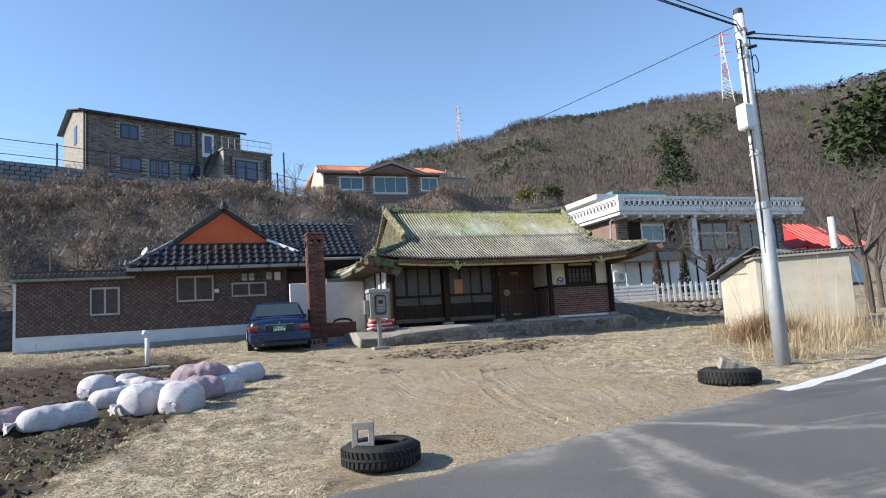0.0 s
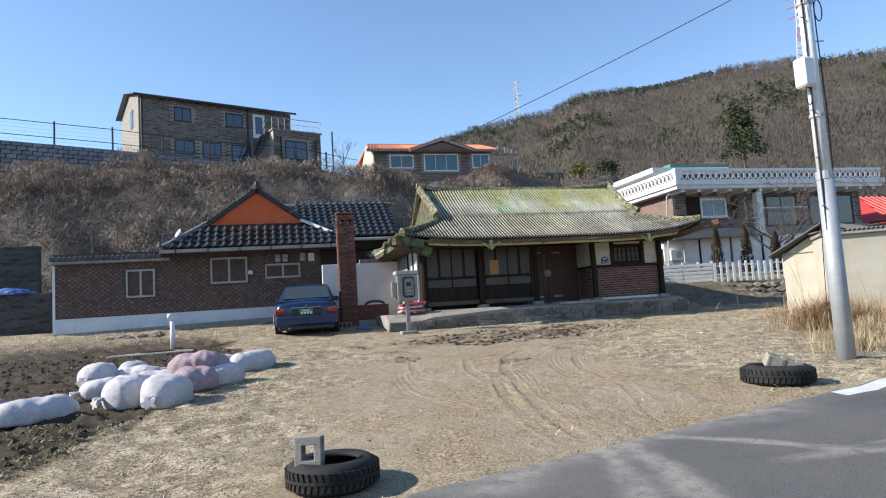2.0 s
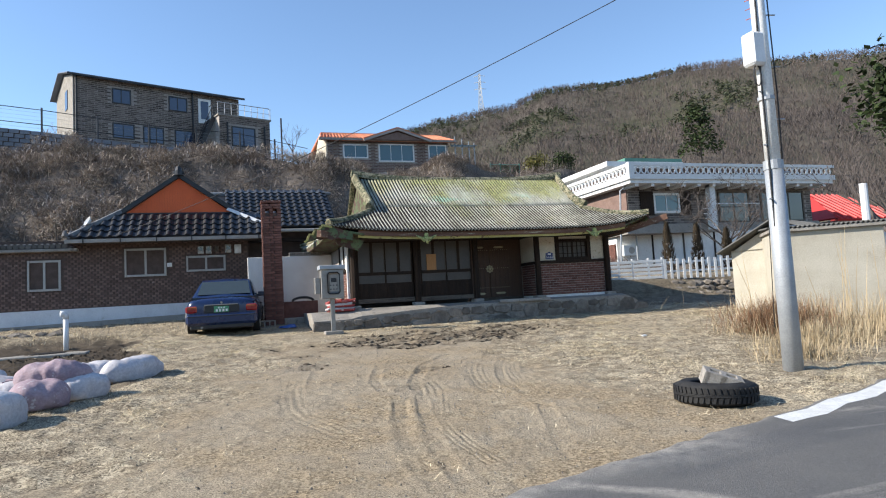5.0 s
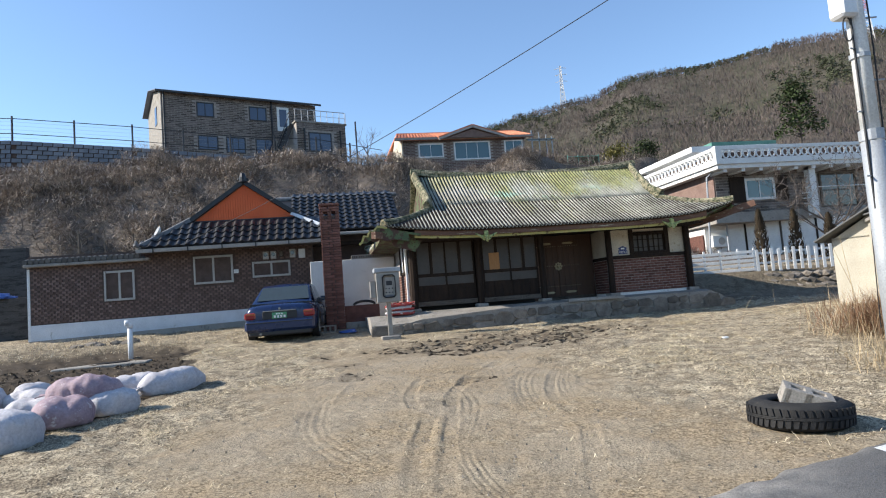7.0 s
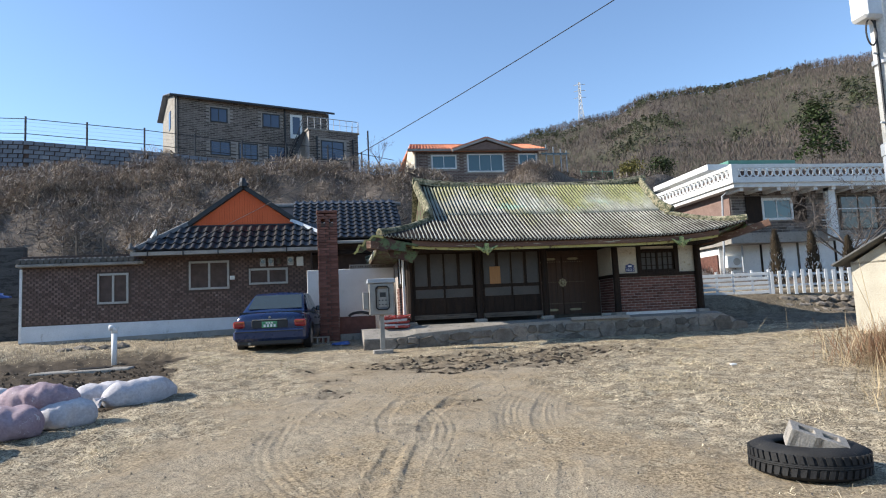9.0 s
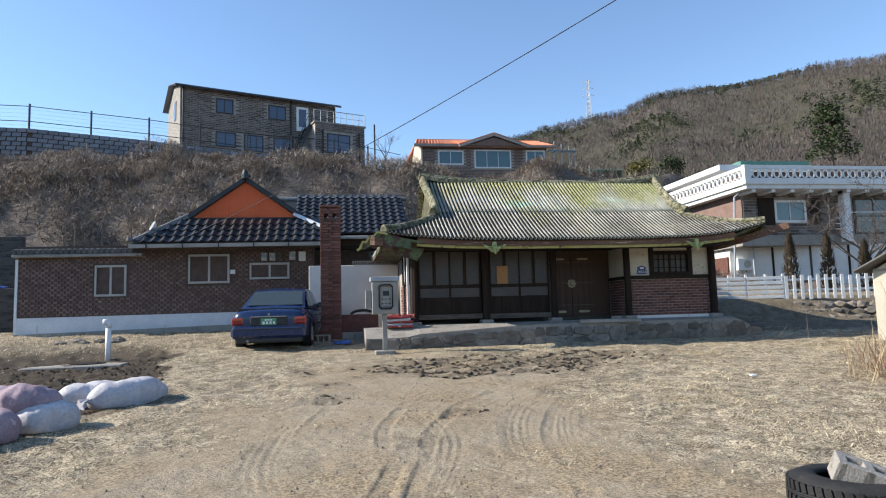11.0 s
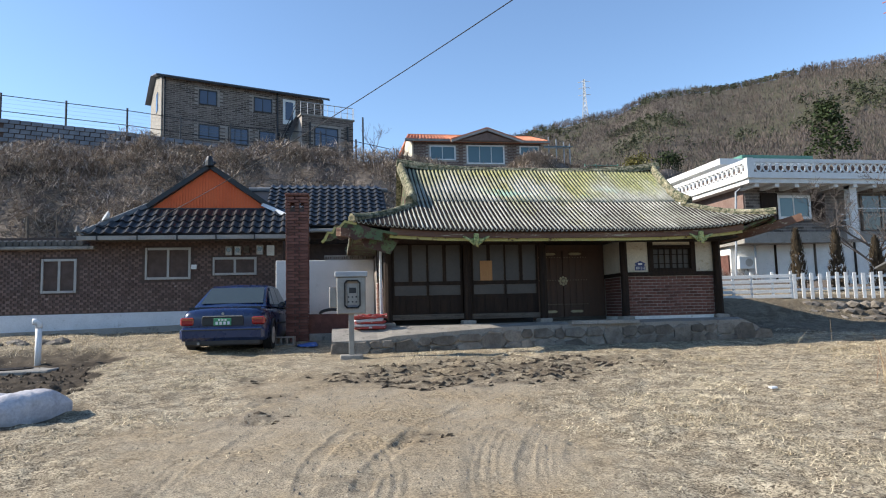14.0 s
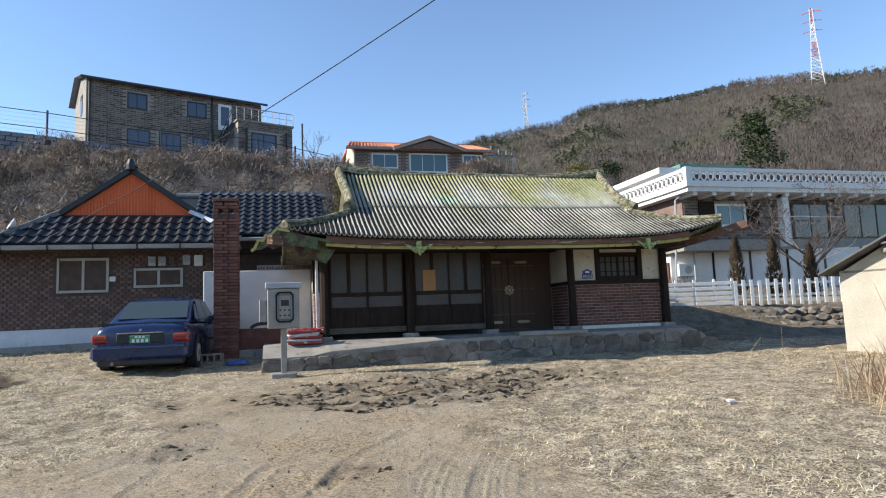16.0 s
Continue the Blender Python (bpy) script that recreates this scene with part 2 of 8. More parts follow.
MAT = {
    "road_paint": surf("road_paint", (0.7, 0.7, 0.68), (0.55, 0.55, 0.53), 6, 0.7, 0.2, c3=(0.3, 0.3, 0.29), wear=0.62),
    "slate": slate_material(),
    "moss_tile": surf("moss_tile", (0.23, 0.205, 0.12), (0.42, 0.375, 0.26), 4, 0.9, 0.5, 40, c3=(0.07, 0.08, 0.045), wear=0.49, spread=0.35, each=0.35),
    "green_paint": surf("green_paint", (0.085, 0.125, 0.065), (0.15, 0.18, 0.085), 2.5, 0.8, 0.3, 40, c3=(0.085, 0.048, 0.04), wear=0.46),
    "fascia": surf("fascia_board", (0.13, 0.07, 0.05), (0.20, 0.12, 0.085), 2, 0.85, 0.3, 60, c3=(0.42, 0.37, 0.27), wear=0.58, stretch=(.4, 2, 3)),
    "bracket_paint": surf("bracket_paint", (0.36, 0.42, 0.15), (0.50, 0.50, 0.24), 6, 0.8, 0.3, 40, c3=(0.10, 0.16, 0.07), wear=0.52),
    "yellow_board": surf("yellow_board", (0.42, 0.38, 0.13), (0.5, 0.45, 0.2), 2, 0.85, 0.2, 60, c3=(0.12, 0.08, 0.05), wear=0.56),
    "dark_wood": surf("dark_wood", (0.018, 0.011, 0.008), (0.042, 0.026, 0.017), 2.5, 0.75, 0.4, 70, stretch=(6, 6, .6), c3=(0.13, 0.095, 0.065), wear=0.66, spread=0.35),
    "grey_wood": surf("grey_wood", (0.10, 0.082, 0.065), (0.17, 0.145, 0.12), 2.5, 0.9, 0.5, 70, stretch=(.5, 6, 6), c3=(0.05, 0.04, 0.035), wear=0.55, spread=0.3),
    "gate_wood": surf("gate_wood", (0.075, 0.036, 0.02), (0.11, 0.055, 0.03), 2, 0.6, 0.3, 60, stretch=(7, 7, .5), spread=0.25),
    "ply": surf("plywood", (0.34, 0.17, 0.07), (0.40, 0.21, 0.09), 3, 0.7, 0.1, 40, stretch=(6, 6, .6)),
    "brick": surf("red_brick", (0.13, 0.062, 0.05), (0.21, 0.102, 0.08), 5, 0.9, 0.5, 80, each=0.28, spread=0.2),
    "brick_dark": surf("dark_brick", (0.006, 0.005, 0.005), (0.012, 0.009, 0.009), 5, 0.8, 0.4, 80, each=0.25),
    "brick_mid": surf("brown_brick", (0.155, 0.102, 0.085), (0.205, 0.14, 0.117), 3, 0.9, 0.4, 80, each=0.25, c3=(0.27, 0.21, 0.185), wear=0.62),
    "brick_grey": surf("grey_brick", (0.13, 0.108, 0.096), (0.22, 0.188, 0.168), 3, 0.9, 0.4, 60, each=0.5),
    "mortar": surf("mortar", (0.34, 0.30, 0.27), (0.44, 0.40, 0.36), 5, 0.95, 0.5, 90),
    "mortar_dark": surf("mortar_dark", (0.09, 0.064, 0.054), (0.13, 0.094, 0.08), 5, 0.95, 0.4, 90),
    "plaster": surf("white_plaster", (0.78, 0.76, 0.72), (0.68, 0.66, 0.62), 2, 0.9, 0.25, 45, c3=(0.42, 0.40, 0.36), wear=0.63),
    "plaster_blue": surf("white_base_paint", (0.66, 0.68, 0.70), (0.56, 0.58, 0.60), 2, 0.9, 0.25, 45, c3=(0.40, 0.40, 0.39), wear=0.62),
    "cream": surf("cream_panel", (0.62, 0.56, 0.45), (0.54, 0.48, 0.38), 2.5, 0.9, 0.2, 45, c3=(0.40, 0.33, 0.23), wear=0.6),
    "shed_wall": surf("shed_plaster", (0.50, 0.465, 0.385), (0.40, 0.365, 0.295), 1.4, 0.95, 0.35, 40, c3=(0.36, 0.32, 0.25), wear=0.60),
    "dark_slate": surf("dark_slate", (0.10, 0.10, 0.095), (0.16, 0.155, 0.145), 2, 0.9, 0.3, 50, each=0.15),
    "concrete": surf("concrete", (0.36, 0.33, 0.29), (0.27, 0.25, 0.22), 2.5, 0.92, 0.45, 60, c3=(0.18, 0.165, 0.145), wear=0.57, spread=0.2),
    "stone": surf("plinth_stone", (0.13, 0.112, 0.093), (0.27, 0.236, 0.198), 4, 0.9, 0.6, 50, each=0.3, spread=0.2),
    "black_tile": surf("black_tile", (0.012, 0.013, 0.015), (0.022, 0.023, 0.026), 3, 0.45, 0.1, 40, each=0.2),
    "grey_tile": surf("grey_tile", (0.16, 0.165, 0.17), (0.25, 0.25, 0.25), 4, 0.7, 0.2, 40, each=0.2),
    "orange": surf("orange_sheet", (0.78, 0.15, 0.035), (0.70, 0.125, 0.03), 1.2, 0.6, 0.05, 30, spread=0.06),
    "gutter": surf("gutter_metal", (0.36, 0.35, 0.33), (0.28, 0.27, 0.255), 3, 0.6, 0.1, 40, c3=(0.16, 0.13, 0.10), wear=0.62),
    "alu": surf("window_alu", (0.42, 0.40, 0.36), (0.35, 0.33, 0.30), 4, 0.5, 0.05, 40, spread=0.05),
    "white_frame": surf("white_frame", (0.75, 0.75, 0.73), (0.68, 0.68, 0.66), 4, 0.5, 0.05, 40, spread=0.05),
    "black_frame": surf("black_frame", (0.018, 0.018, 0.02), (0.03, 0.03, 0.032), 5, 0.5, 0.05, 40),
    "old_block": surf("old_block_wall", (0.075, 0.073, 0.07), (0.12, 0.115, 0.108), 1.6, 0.95, 0.5, 40, c3=(0.045, 0.043, 0.04), wear=0.52, spread=0.25, stretch=(.5, .5, 2.5)),
    "steel": surf("stainless", (0.34, 0.32, 0.29), (0.27, 0.25, 0.23), 5, 0.5, 0.05, 90, metal=0.8, spread=0.08),
    "galv": surf("galvanised_pole", (0.42, 0.44, 0.46), (0.34, 0.36, 0.38), 3, 0.6, 0.15, 60, metal=0.35, c3=(0.3, 0.27, 0.23), wear=0.66),
    "rubber": surf("tyre_rubber", (0.018, 0.018, 0.019), (0.032, 0.031, 0.03), 6, 0.75, 0.3, 80, c3=(0.07, 0.062, 0.05), wear=0.62),
    "sack": surf("sack_weave", (0.56, 0.54, 0.55), (0.41, 0.385, 0.40), 3, 0.75, 0.35, 30, c3=(0.38, 0.34, 0.31), wear=0.66),
    "sack_pink": surf("pink_sack_weave", (0.38, 0.29, 0.31), (0.27, 0.19, 0.22), 3, 0.75, 0.35, 30, c3=(0.55, 0.52, 0.52), wear=0.6),
    "car_paint": surf("navy_car_paint", (0.005, 0.016, 0.062), (0.008, 0.021, 0.075), 2, 0.28, 0.0, 60, spread=0.04, coat=0.35, glossvar=0.08),
    "black_plastic": surf("black_plastic", (0.015, 0.015, 0.016), (0.025, 0.025, 0.026), 5, 0.55, 0.1, 80),
    "red_lamp": surf("tail_lamp_red", (0.30, 0.02, 0.02), (0.24, 0.015, 0.015), 8, 0.2, 0.0, 60, coat=0.5),
    "amber_lamp": surf("tail_lamp_amber", (0.36, 0.09, 0.03), (0.30, 0.07, 0.025), 8, 0.2, 0.0, 60, coat=0.5),
    "plate": surf("green_plate", (0.05, 0.22, 0.11), (0.06, 0.25, 0.13), 8, 0.5, 0.0, 60),
    "white_paint": surf("white_paint", (0.76, 0.76, 0.74), (0.66, 0.66, 0.64), 3, 0.7, 0.15, 40, c3=(0.45, 0.43, 0.4), wear=0.66),
    "pvc": surf("white_pvc", (0.74, 0.74, 0.74), (0.66, 0.66, 0.66), 4, 0.45, 0.05, 40, spread=0.05),
    "terracotta": surf("terracotta_tile", (0.50, 0.17, 0.09), (0.58, 0.24, 0.14), 3, 0.75, 0.2, 30, each=0.2),
    "red_tile": surf("red_tile", (0.52, 0.03, 0.025), (0.42, 0.025, 0.02), 2, 0.5, 0.1, 30, each=0.15),
    # dark metal, with the sky's blue-grey reflection lightened into its base colour
    "roof_metal": surf("sky_tinted_roof_metal", (0.13, 0.155, 0.20), (0.17, 0.20, 0.25), 2, 0.45, 0.05, 30, metal=0.3),
    "green_roof": surf("green_waterproofing", (0.07, 0.20, 0.15), (0.10, 0.24, 0.19), 2, 0.6, 0.1, 30),
    "block_wall": surf("block_wall", (0.17, 0.18, 0.20), (0.24, 0.25, 0.265), 2, 0.9, 0.3, 30, each=0.15),
    "bark": surf("bark", (0.085, 0.068, 0.055), (0.14, 0.115, 0.095), 6, 0.9, 0.5, 40, stretch=(4, 4, .6)),
    "pine": surf("pine_needles", (0.022, 0.036, 0.012), (0.045, 0.062, 0.022), 3, 0.8, 0.2, 30, each=0.35),
    "shrub": surf("olive_leaves", (0.10, 0.10, 0.02), (0.17, 0.14, 0.03), 3, 0.6, 0.2, 30, each=0.4),
    "cypress": surf("brown_conifer", (0.045, 0.034, 0.022), (0.075, 0.055, 0.034), 5, 0.9, 0.3, 30, each=0.3),
    "straw": surf("straw", (0.70, 0.60, 0.42), (0.46, 0.375, 0.245), 0.5, 0.8, 0.0, 30, each=0.55),
    "straw_dark": surf("dry_vines", (0.105, 0.085, 0.077), (0.32, 0.265, 0.226), 0.3, 0.9, 0.0, 30, each=0.5),
    "pale_vine": surf("pale_dead_creeper", (0.20, 0.165, 0.142), (0.50, 0.425, 0.35), 0.5, 0.9, 0.0, 30, each=0.5),
    "reed": surf("dry_reed", (0.48, 0.385, 0.25), (0.38, 0.28, 0.16), 0.7, 0.8, 0.0, 30, each=0.3),
    "twig": surf("bare_twigs", (0.085, 0.07, 0.062), (0.13, 0.11, 0.097), 0.2, 0.9, 0.0, 30, each=0.3),
    "twig_far": surf("far_bare_trees", (0.065, 0.054, 0.051), (0.135, 0.109, 0.096), 0.013, 0.9, 0.0, 1, each=0.22),
    "pine_far": surf("far_pines", (0.05, 0.06, 0.038), (0.09, 0.098, 0.056), 0.03, 0.9, 0.0, 1, each=0.3),
    "mud": surf("dark_mud", (0.07, 0.052, 0.036), (0.15, 0.115, 0.08), 5, 0.9, 0.6, 40, spread=0.25, each=0.3),
    "weed": surf("pale_weeds", (0.22, 0.205, 0.09), (0.32, 0.28, 0.15), 3, 0.8, 0.2, 40, each=0.3),
    "red_cloth": surf("red_sheet", (0.42, 0.06, 0.05), (0.30, 0.04, 0.04), 4, 0.6, 0.2, 60, c3=(0.6, 0.58, 0.55), wear=0.58),
    "blue_cloth": surf("blue_sheet", (0.03, 0.08, 0.30), (0.05, 0.13, 0.38), 4, 0.5, 0.2, 60, c3=(0.5, 0.52, 0.55), wear=0.6),
    "cable": surf("black_cable", (0.012, 0.012, 0.014), (0.02, 0.02, 0.022), 5, 0.6, 0.0, 60),
    "pylon_white": surf("pylon_white", (0.62, 0.62, 0.62), (0.55, 0.55, 0.55), 1, 0.6, 0.0, 5),
    "pylon_red": surf("pylon_red", (0.50, 0.12, 0.08), (0.45, 0.10, 0.07), 1, 0.6, 0.0, 5),
    "clod": surf("earth_clod", (0.034, 0.025, 0.017), (0.075, 0.056, 0.038), 6, 0.95, 0.5, 40, each=0.35),
    "brass": surf("brass_fitting", (0.45, 0.38, 0.24), (0.36, 0.30, 0.19), 6, 0.5, 0.1, 60, metal=0.6),
    "number_blue": surf("number_plate_blue", (0.03, 0.045, 0.15), (0.04, 0.055, 0.17), 6, 0.4, 0.0, 40),
    "pane_dark": glass("pane_dark", (0.045, 0.045, 0.042), 0.12),
    "pane_teal": glass("pane_teal", (0.05, 0.11, 0.13), 0.06),
    "pane_blue": glass("pane_blue", (0.035, 0.05, 0.09), 0.05),
    "car_glass": glass("car_glass", (0.035, 0.045, 0.042), 0.05),
    "pane_dusty": surf("dusty_pane", (0.045, 0.038, 0.032), (0.07, 0.06, 0.05), 1.2, 0.5, 0.02, 20, spread=0.08),
}

# ---- ground: one sheet to the horizon ----
HILL = [(-180, 3), (-60, 3), (-20, 5), (0, 6.5), (9, 10.2), (12, 12.0), (16, 13.3), (19.3, 14.1), (24, 14.7), (28.7, 15.9), (35, 15.6), (40.8, 15.9), (44.4, 15.8), (48, 15.3), (53, 14.6), (57, 14.6), (75, 12), (100, 6), (140, 3), (180, 3)]


def hill_el(az):
    for (a, p), (b, q) in zip(HILL, HILL[1:]):
        if a <= az <= b:
            return p + (q - p) * smooth01(a, b, az)
    return 3.0


def wob(x, y, s, seed=0.0):
    return noise.noise(Vector((x * s + seed, y * s - seed, seed)))


def yard_z(x, y):
    """Height of the yard, the road and the plots next to the houses."""
    z = 0.05 + 0.058 * min(y, 17.5)
    z += 0.085 * max(0.0, min(y, 26) - 17.5)
    if x > 13.5:
        z += 0.55 * smooth01(20.6, 22.2, y) * smooth01(13.5, 14.5, x)
    return z


def bank_z(x, y):
    """The overgrown bank behind the houses, with the terrace on top."""
    full = smooth01(26.0, 41.0, y) * (8.6 - 0.9 * smooth01(4, 10, x)) + smooth01(41, 56, y) * 2.2 + 0.02 * max(0, y - 56)
    return full * (1 - 0.96 * smooth01(13.0, 25.0, x - 0.05 * (y - 30) - 22 * smooth01(38, 46, y))) if x > 0 else full


def ground_z(x, y):
    z = yard_z(x, y) + bank_z(x, y)
    if y > 26:
        z += (0.9 * wob(x, y, 0.22, 3) + 0.45 * wob(x, y, 0.6, 8)) * smooth01(26, 30, y) * (1 - smooth01(42, 48, y))
    r, az = math.hypot(x, y), math.degrees(math.atan2(x, y))
    if r > 70:
        el = hill_el(az)
        k = smooth01(70, 560, r)
        top = 1.5 + 560 * math.tan(radians(el))
        z = z * (1 - smooth01(70, 130, r)) + (12 * smooth01(70, 100, r) * (1 - k) * (0.3 + 0.7 * smooth01(-30, 10, az) * (1 - smooth01(60, 90, az))) + top * k ** 1.25) * smooth01(70, 130, r)
        if r > 560:
            z -= (r - 560) * 0.15
        z += 7 * wob(x, y, 0.012, 5) * smooth01(110, 250, r) * (1 - 0.55 * smooth01(450, 560, r))
    return z


def step01(a, b, v):
    v = np.clip((v - a) / (b - a), 0, 1)
    return v * v * (3 - 2 * v)


def vn(x, y, s, seed=0):
    """Value noise in -1..1, for arrays."""
    x, y = np.asarray(x, float) * s + seed * 7.31, np.asarray(y, float) * s - seed * 3.17
    i, j = np.floor(x).astype(np.int64), np.floor(y).astype(np.int64)
    u, v = x - i, y - j
    u, v = u * u * (3 - 2 * u), v * v * (3 - 2 * v)

    def at(p, q):
        h = (p * 374761393 + q * 668265263 + seed * 144269) & 0xffffffff
        h = ((h ^ (h >> 13)) * 1274126177) & 0xffffffff
        return (h ^ (h >> 16)) / 2147483648.0 - 1
    return (at(i, j) * (1 - u) + at(i + 1, j) * u) * (1 - v) + (at(i, j + 1) * (1 - u) + at(i + 1, j + 1) * u) * v


def dirt_amount(x, y):
    """Bare trodden earth in the middle of the yard."""
    cx = 4.2 + 0.10 * (y - 10)
    half = 1.9 + 0.15 * np.maximum(0.0, 13 - y)
    d = 1 - step01(half - 0.7, half + 0.8, abs(x - cx) + 0.55 * vn(x, y, 0.7, 1) + 0.45 * vn(x, y, 2.1, 2) + 0.3 * vn(x, y, 6, 3))
    return d * step01(4.0, 6.0, y) * (1 - 0.55 * step01(13.5, 16.0, y))


def soil_shade_amount(x, y):
    """Dark dug soil of the vegetable bed; bare ground beside the old house darkened to paint its shade."""
    edge = 0.95 - 0.02 * (14 - y) + 0.25 * vn(x, y, 0.9, 4)
    line = np.minimum(-1.55 + (y - 5.8) * 0.33, 0.7) - 0.2 * np.maximum(0.0, y - 13.5)
    s = 1 - step01(line - 0.3, line + 0.3, x + 0.35 * vn(x, y, 1.0, 6) + 0.2 * vn(x, y, 4, 7))
    s = s * step01(4.6, 6.0, y) * (1 - step01(17.2 + edge, 20.2 + edge, y + 0.6 * vn(x, y, 0.8, 8)))
    # earth colour painted over bare ground where the old house's shade falls
    shade_plot = .6 * step01(13.2, 14.2, x + .4 * vn(x, y, 1.1, 9)) * step01(17.9, 18.6, y - .05 * (x - 13) + .3 * vn(x, y, 1.4, 10)) * (1 - step01(23, 24, y))
    return np.maximum(s, shade_plot)


def mud_amount(x, y):
    """The strip churned up by wheels in front of the terrace."""
    m = 1 - step01(0.55, 1.15, np.hypot((x - 6.0) / 3.4, (y - 14.75 - 0.12 * (x - 6)) / 1.35) + 0.3 * vn(x, y, 0.9, 21) + 0.25 * vn(x, y, 2.5, 22))
    for cx, cy, r in ((3.15, 12.2, .45), (3.3, 13.4, .5), (4.9, 10.9, .5), (1.0, 5.2, .35), (4.1, 9.6, .35)):
        m = np.maximum(m, 0.8 * (1 - step01(.3, 1.0, np.hypot(x - cx, (y - cy) * 1.2) / r + .4 * vn(x, y, 3, 23))))
    return m


# wheel ruts in the bare earth: points, width, depth, whether the tread shows
RUTS = (
    (((6.55, 12.9), (6.2, 11.8), (5.76, 11.26), (5.4, 10.5), (5.15, 9.6), (5.0, 8.4)), .20, .022, True),
    (((6.75, 12.3), (6.16, 11.3), (5.75, 10.45), (5.45, 9.6), (5.3, 8.6)), .09, .022, False),
    (((6.6, 11.8), (6.1, 10.9), (5.8, 10.2), (5.6, 9.5)), .16, .014, True),
    (((6.3, 10.7), (6.0, 10.1), (5.95, 9.4)), .07, .018, False),
    (((5.1, 12.1), (4.6, 11.7), (4.17, 11.3), (4.0, 10.75), (3.85, 10.15), (3.8, 9.2)), .10, .034, False),
    (((5.8, 12.7), (5.3, 12.0), (4.9, 11.4), (4.6, 10.65), (4.33, 9.95), (4.15, 9.1)), .11, .030, False),
    (((4.25, 11.2), (4.33, 10.9), (4.45, 10.2), (4.42, 9.5), (4.2, 8.7)), .22, .020, True),
    (((3.05, 12.6), (2.85, 11.85), (2.5, 11.2)), .10, .022, False),
    (((3.4, 12.2), (3.16, 11.05), (3.0, 10.0)), .10, .024, False),
    (((2.9, 10.9), (2.75, 10.0), (2.72, 9.0), (2.95, 8.1), (3.3, 7.3)), .22, .020, True),
    (((3.5, 10.6), (4.1, 9.6), (4.6, 8.9), (5.0, 8.2)), .24, .018, True),
    (((4.2, 9.2), (3.95, 8.2), (3.67, 6.8), (3.58, 5.8)), .10, .030, False),
    (((3.94, 9.2), (3.6, 7.8), (3.43, 6.8), (3.42, 5.8)), .12, .030, False),
    (((3.5, 8.4), (3.3, 7.1), (3.17, 6.0)), .20, .016, True),
    (((4.4, 9.0), (3.97, 7.5), (4.0, 6.2)), .14, .016, True),
    (((5.3, 8.2), (5.0, 7.4), (4.7, 6.6)), .12, .016, False),
    (((7.4, 14.2), (6.4, 13.4), (5.2, 13.0), (4.0, 12.9)), .18, .016, True),
    (((8.4, 14.6), (6.9, 14.1), (5.6, 13.9), (3.6, 14.1)), .16, .05, False),
    (((8.6, 15.3), (7.0, 15.0), (5.5, 14.9), (4.0, 14.6)), .16, .05, False),
    (((2.3, 12.9), (3.0, 13.5), (3.9, 14.1), (4.8, 14.4)), .12, .04, False),
)


def curve_through(pts, steps=10):
    P = [Vector((x, y, 0)) for x, y in pts]
    out = []
    for i in range(len(P) - 1):
        a, b, c, d = P[max(i - 1, 0)], P[i], P[i + 1], P[min(i + 2, len(P) - 1)]
        for k in range(steps):
            u = k / steps
            out.append(.5 * ((2 * b) + (c - a) * u + (2 * a - 5 * b + 4 * c - d) * u * u + (3 * b - a - 3 * c + d) * u ** 3))
    return [(p.x, p.y) for p in out + [P[-1]]]


RUT_LINES = [(curve_through(pts), w, d, tread) for pts, w, d, tread in RUTS]


def line_distance(x, y, pts):
    """Signed distance to a line of points, and how far along it, 0..1."""
    best, side, along = np.full(x.shape, 9.0), np.zeros(x.shape), np.zeros(x.shape)
    n = len(pts) - 1
    for k, ((ax, ay), (bx, by)) in enumerate(zip(pts, pts[1:])):
        dx, dy = bx - ax, by - ay
        u = np.clip(((x - ax) * dx + (y - ay) * dy) / (dx * dx + dy * dy + 1e-9), 0, 1)
        d = np.hypot(x - ax - u * dx, y - ay - u * dy)
        near = d < best
        best = np.where(near, d, best)
        side = np.where(near, np.sign((x - ax) * dy - (y - ay) * dx), side)
        along = np.where(near, (k + u) / n, along)
    return best, side, along


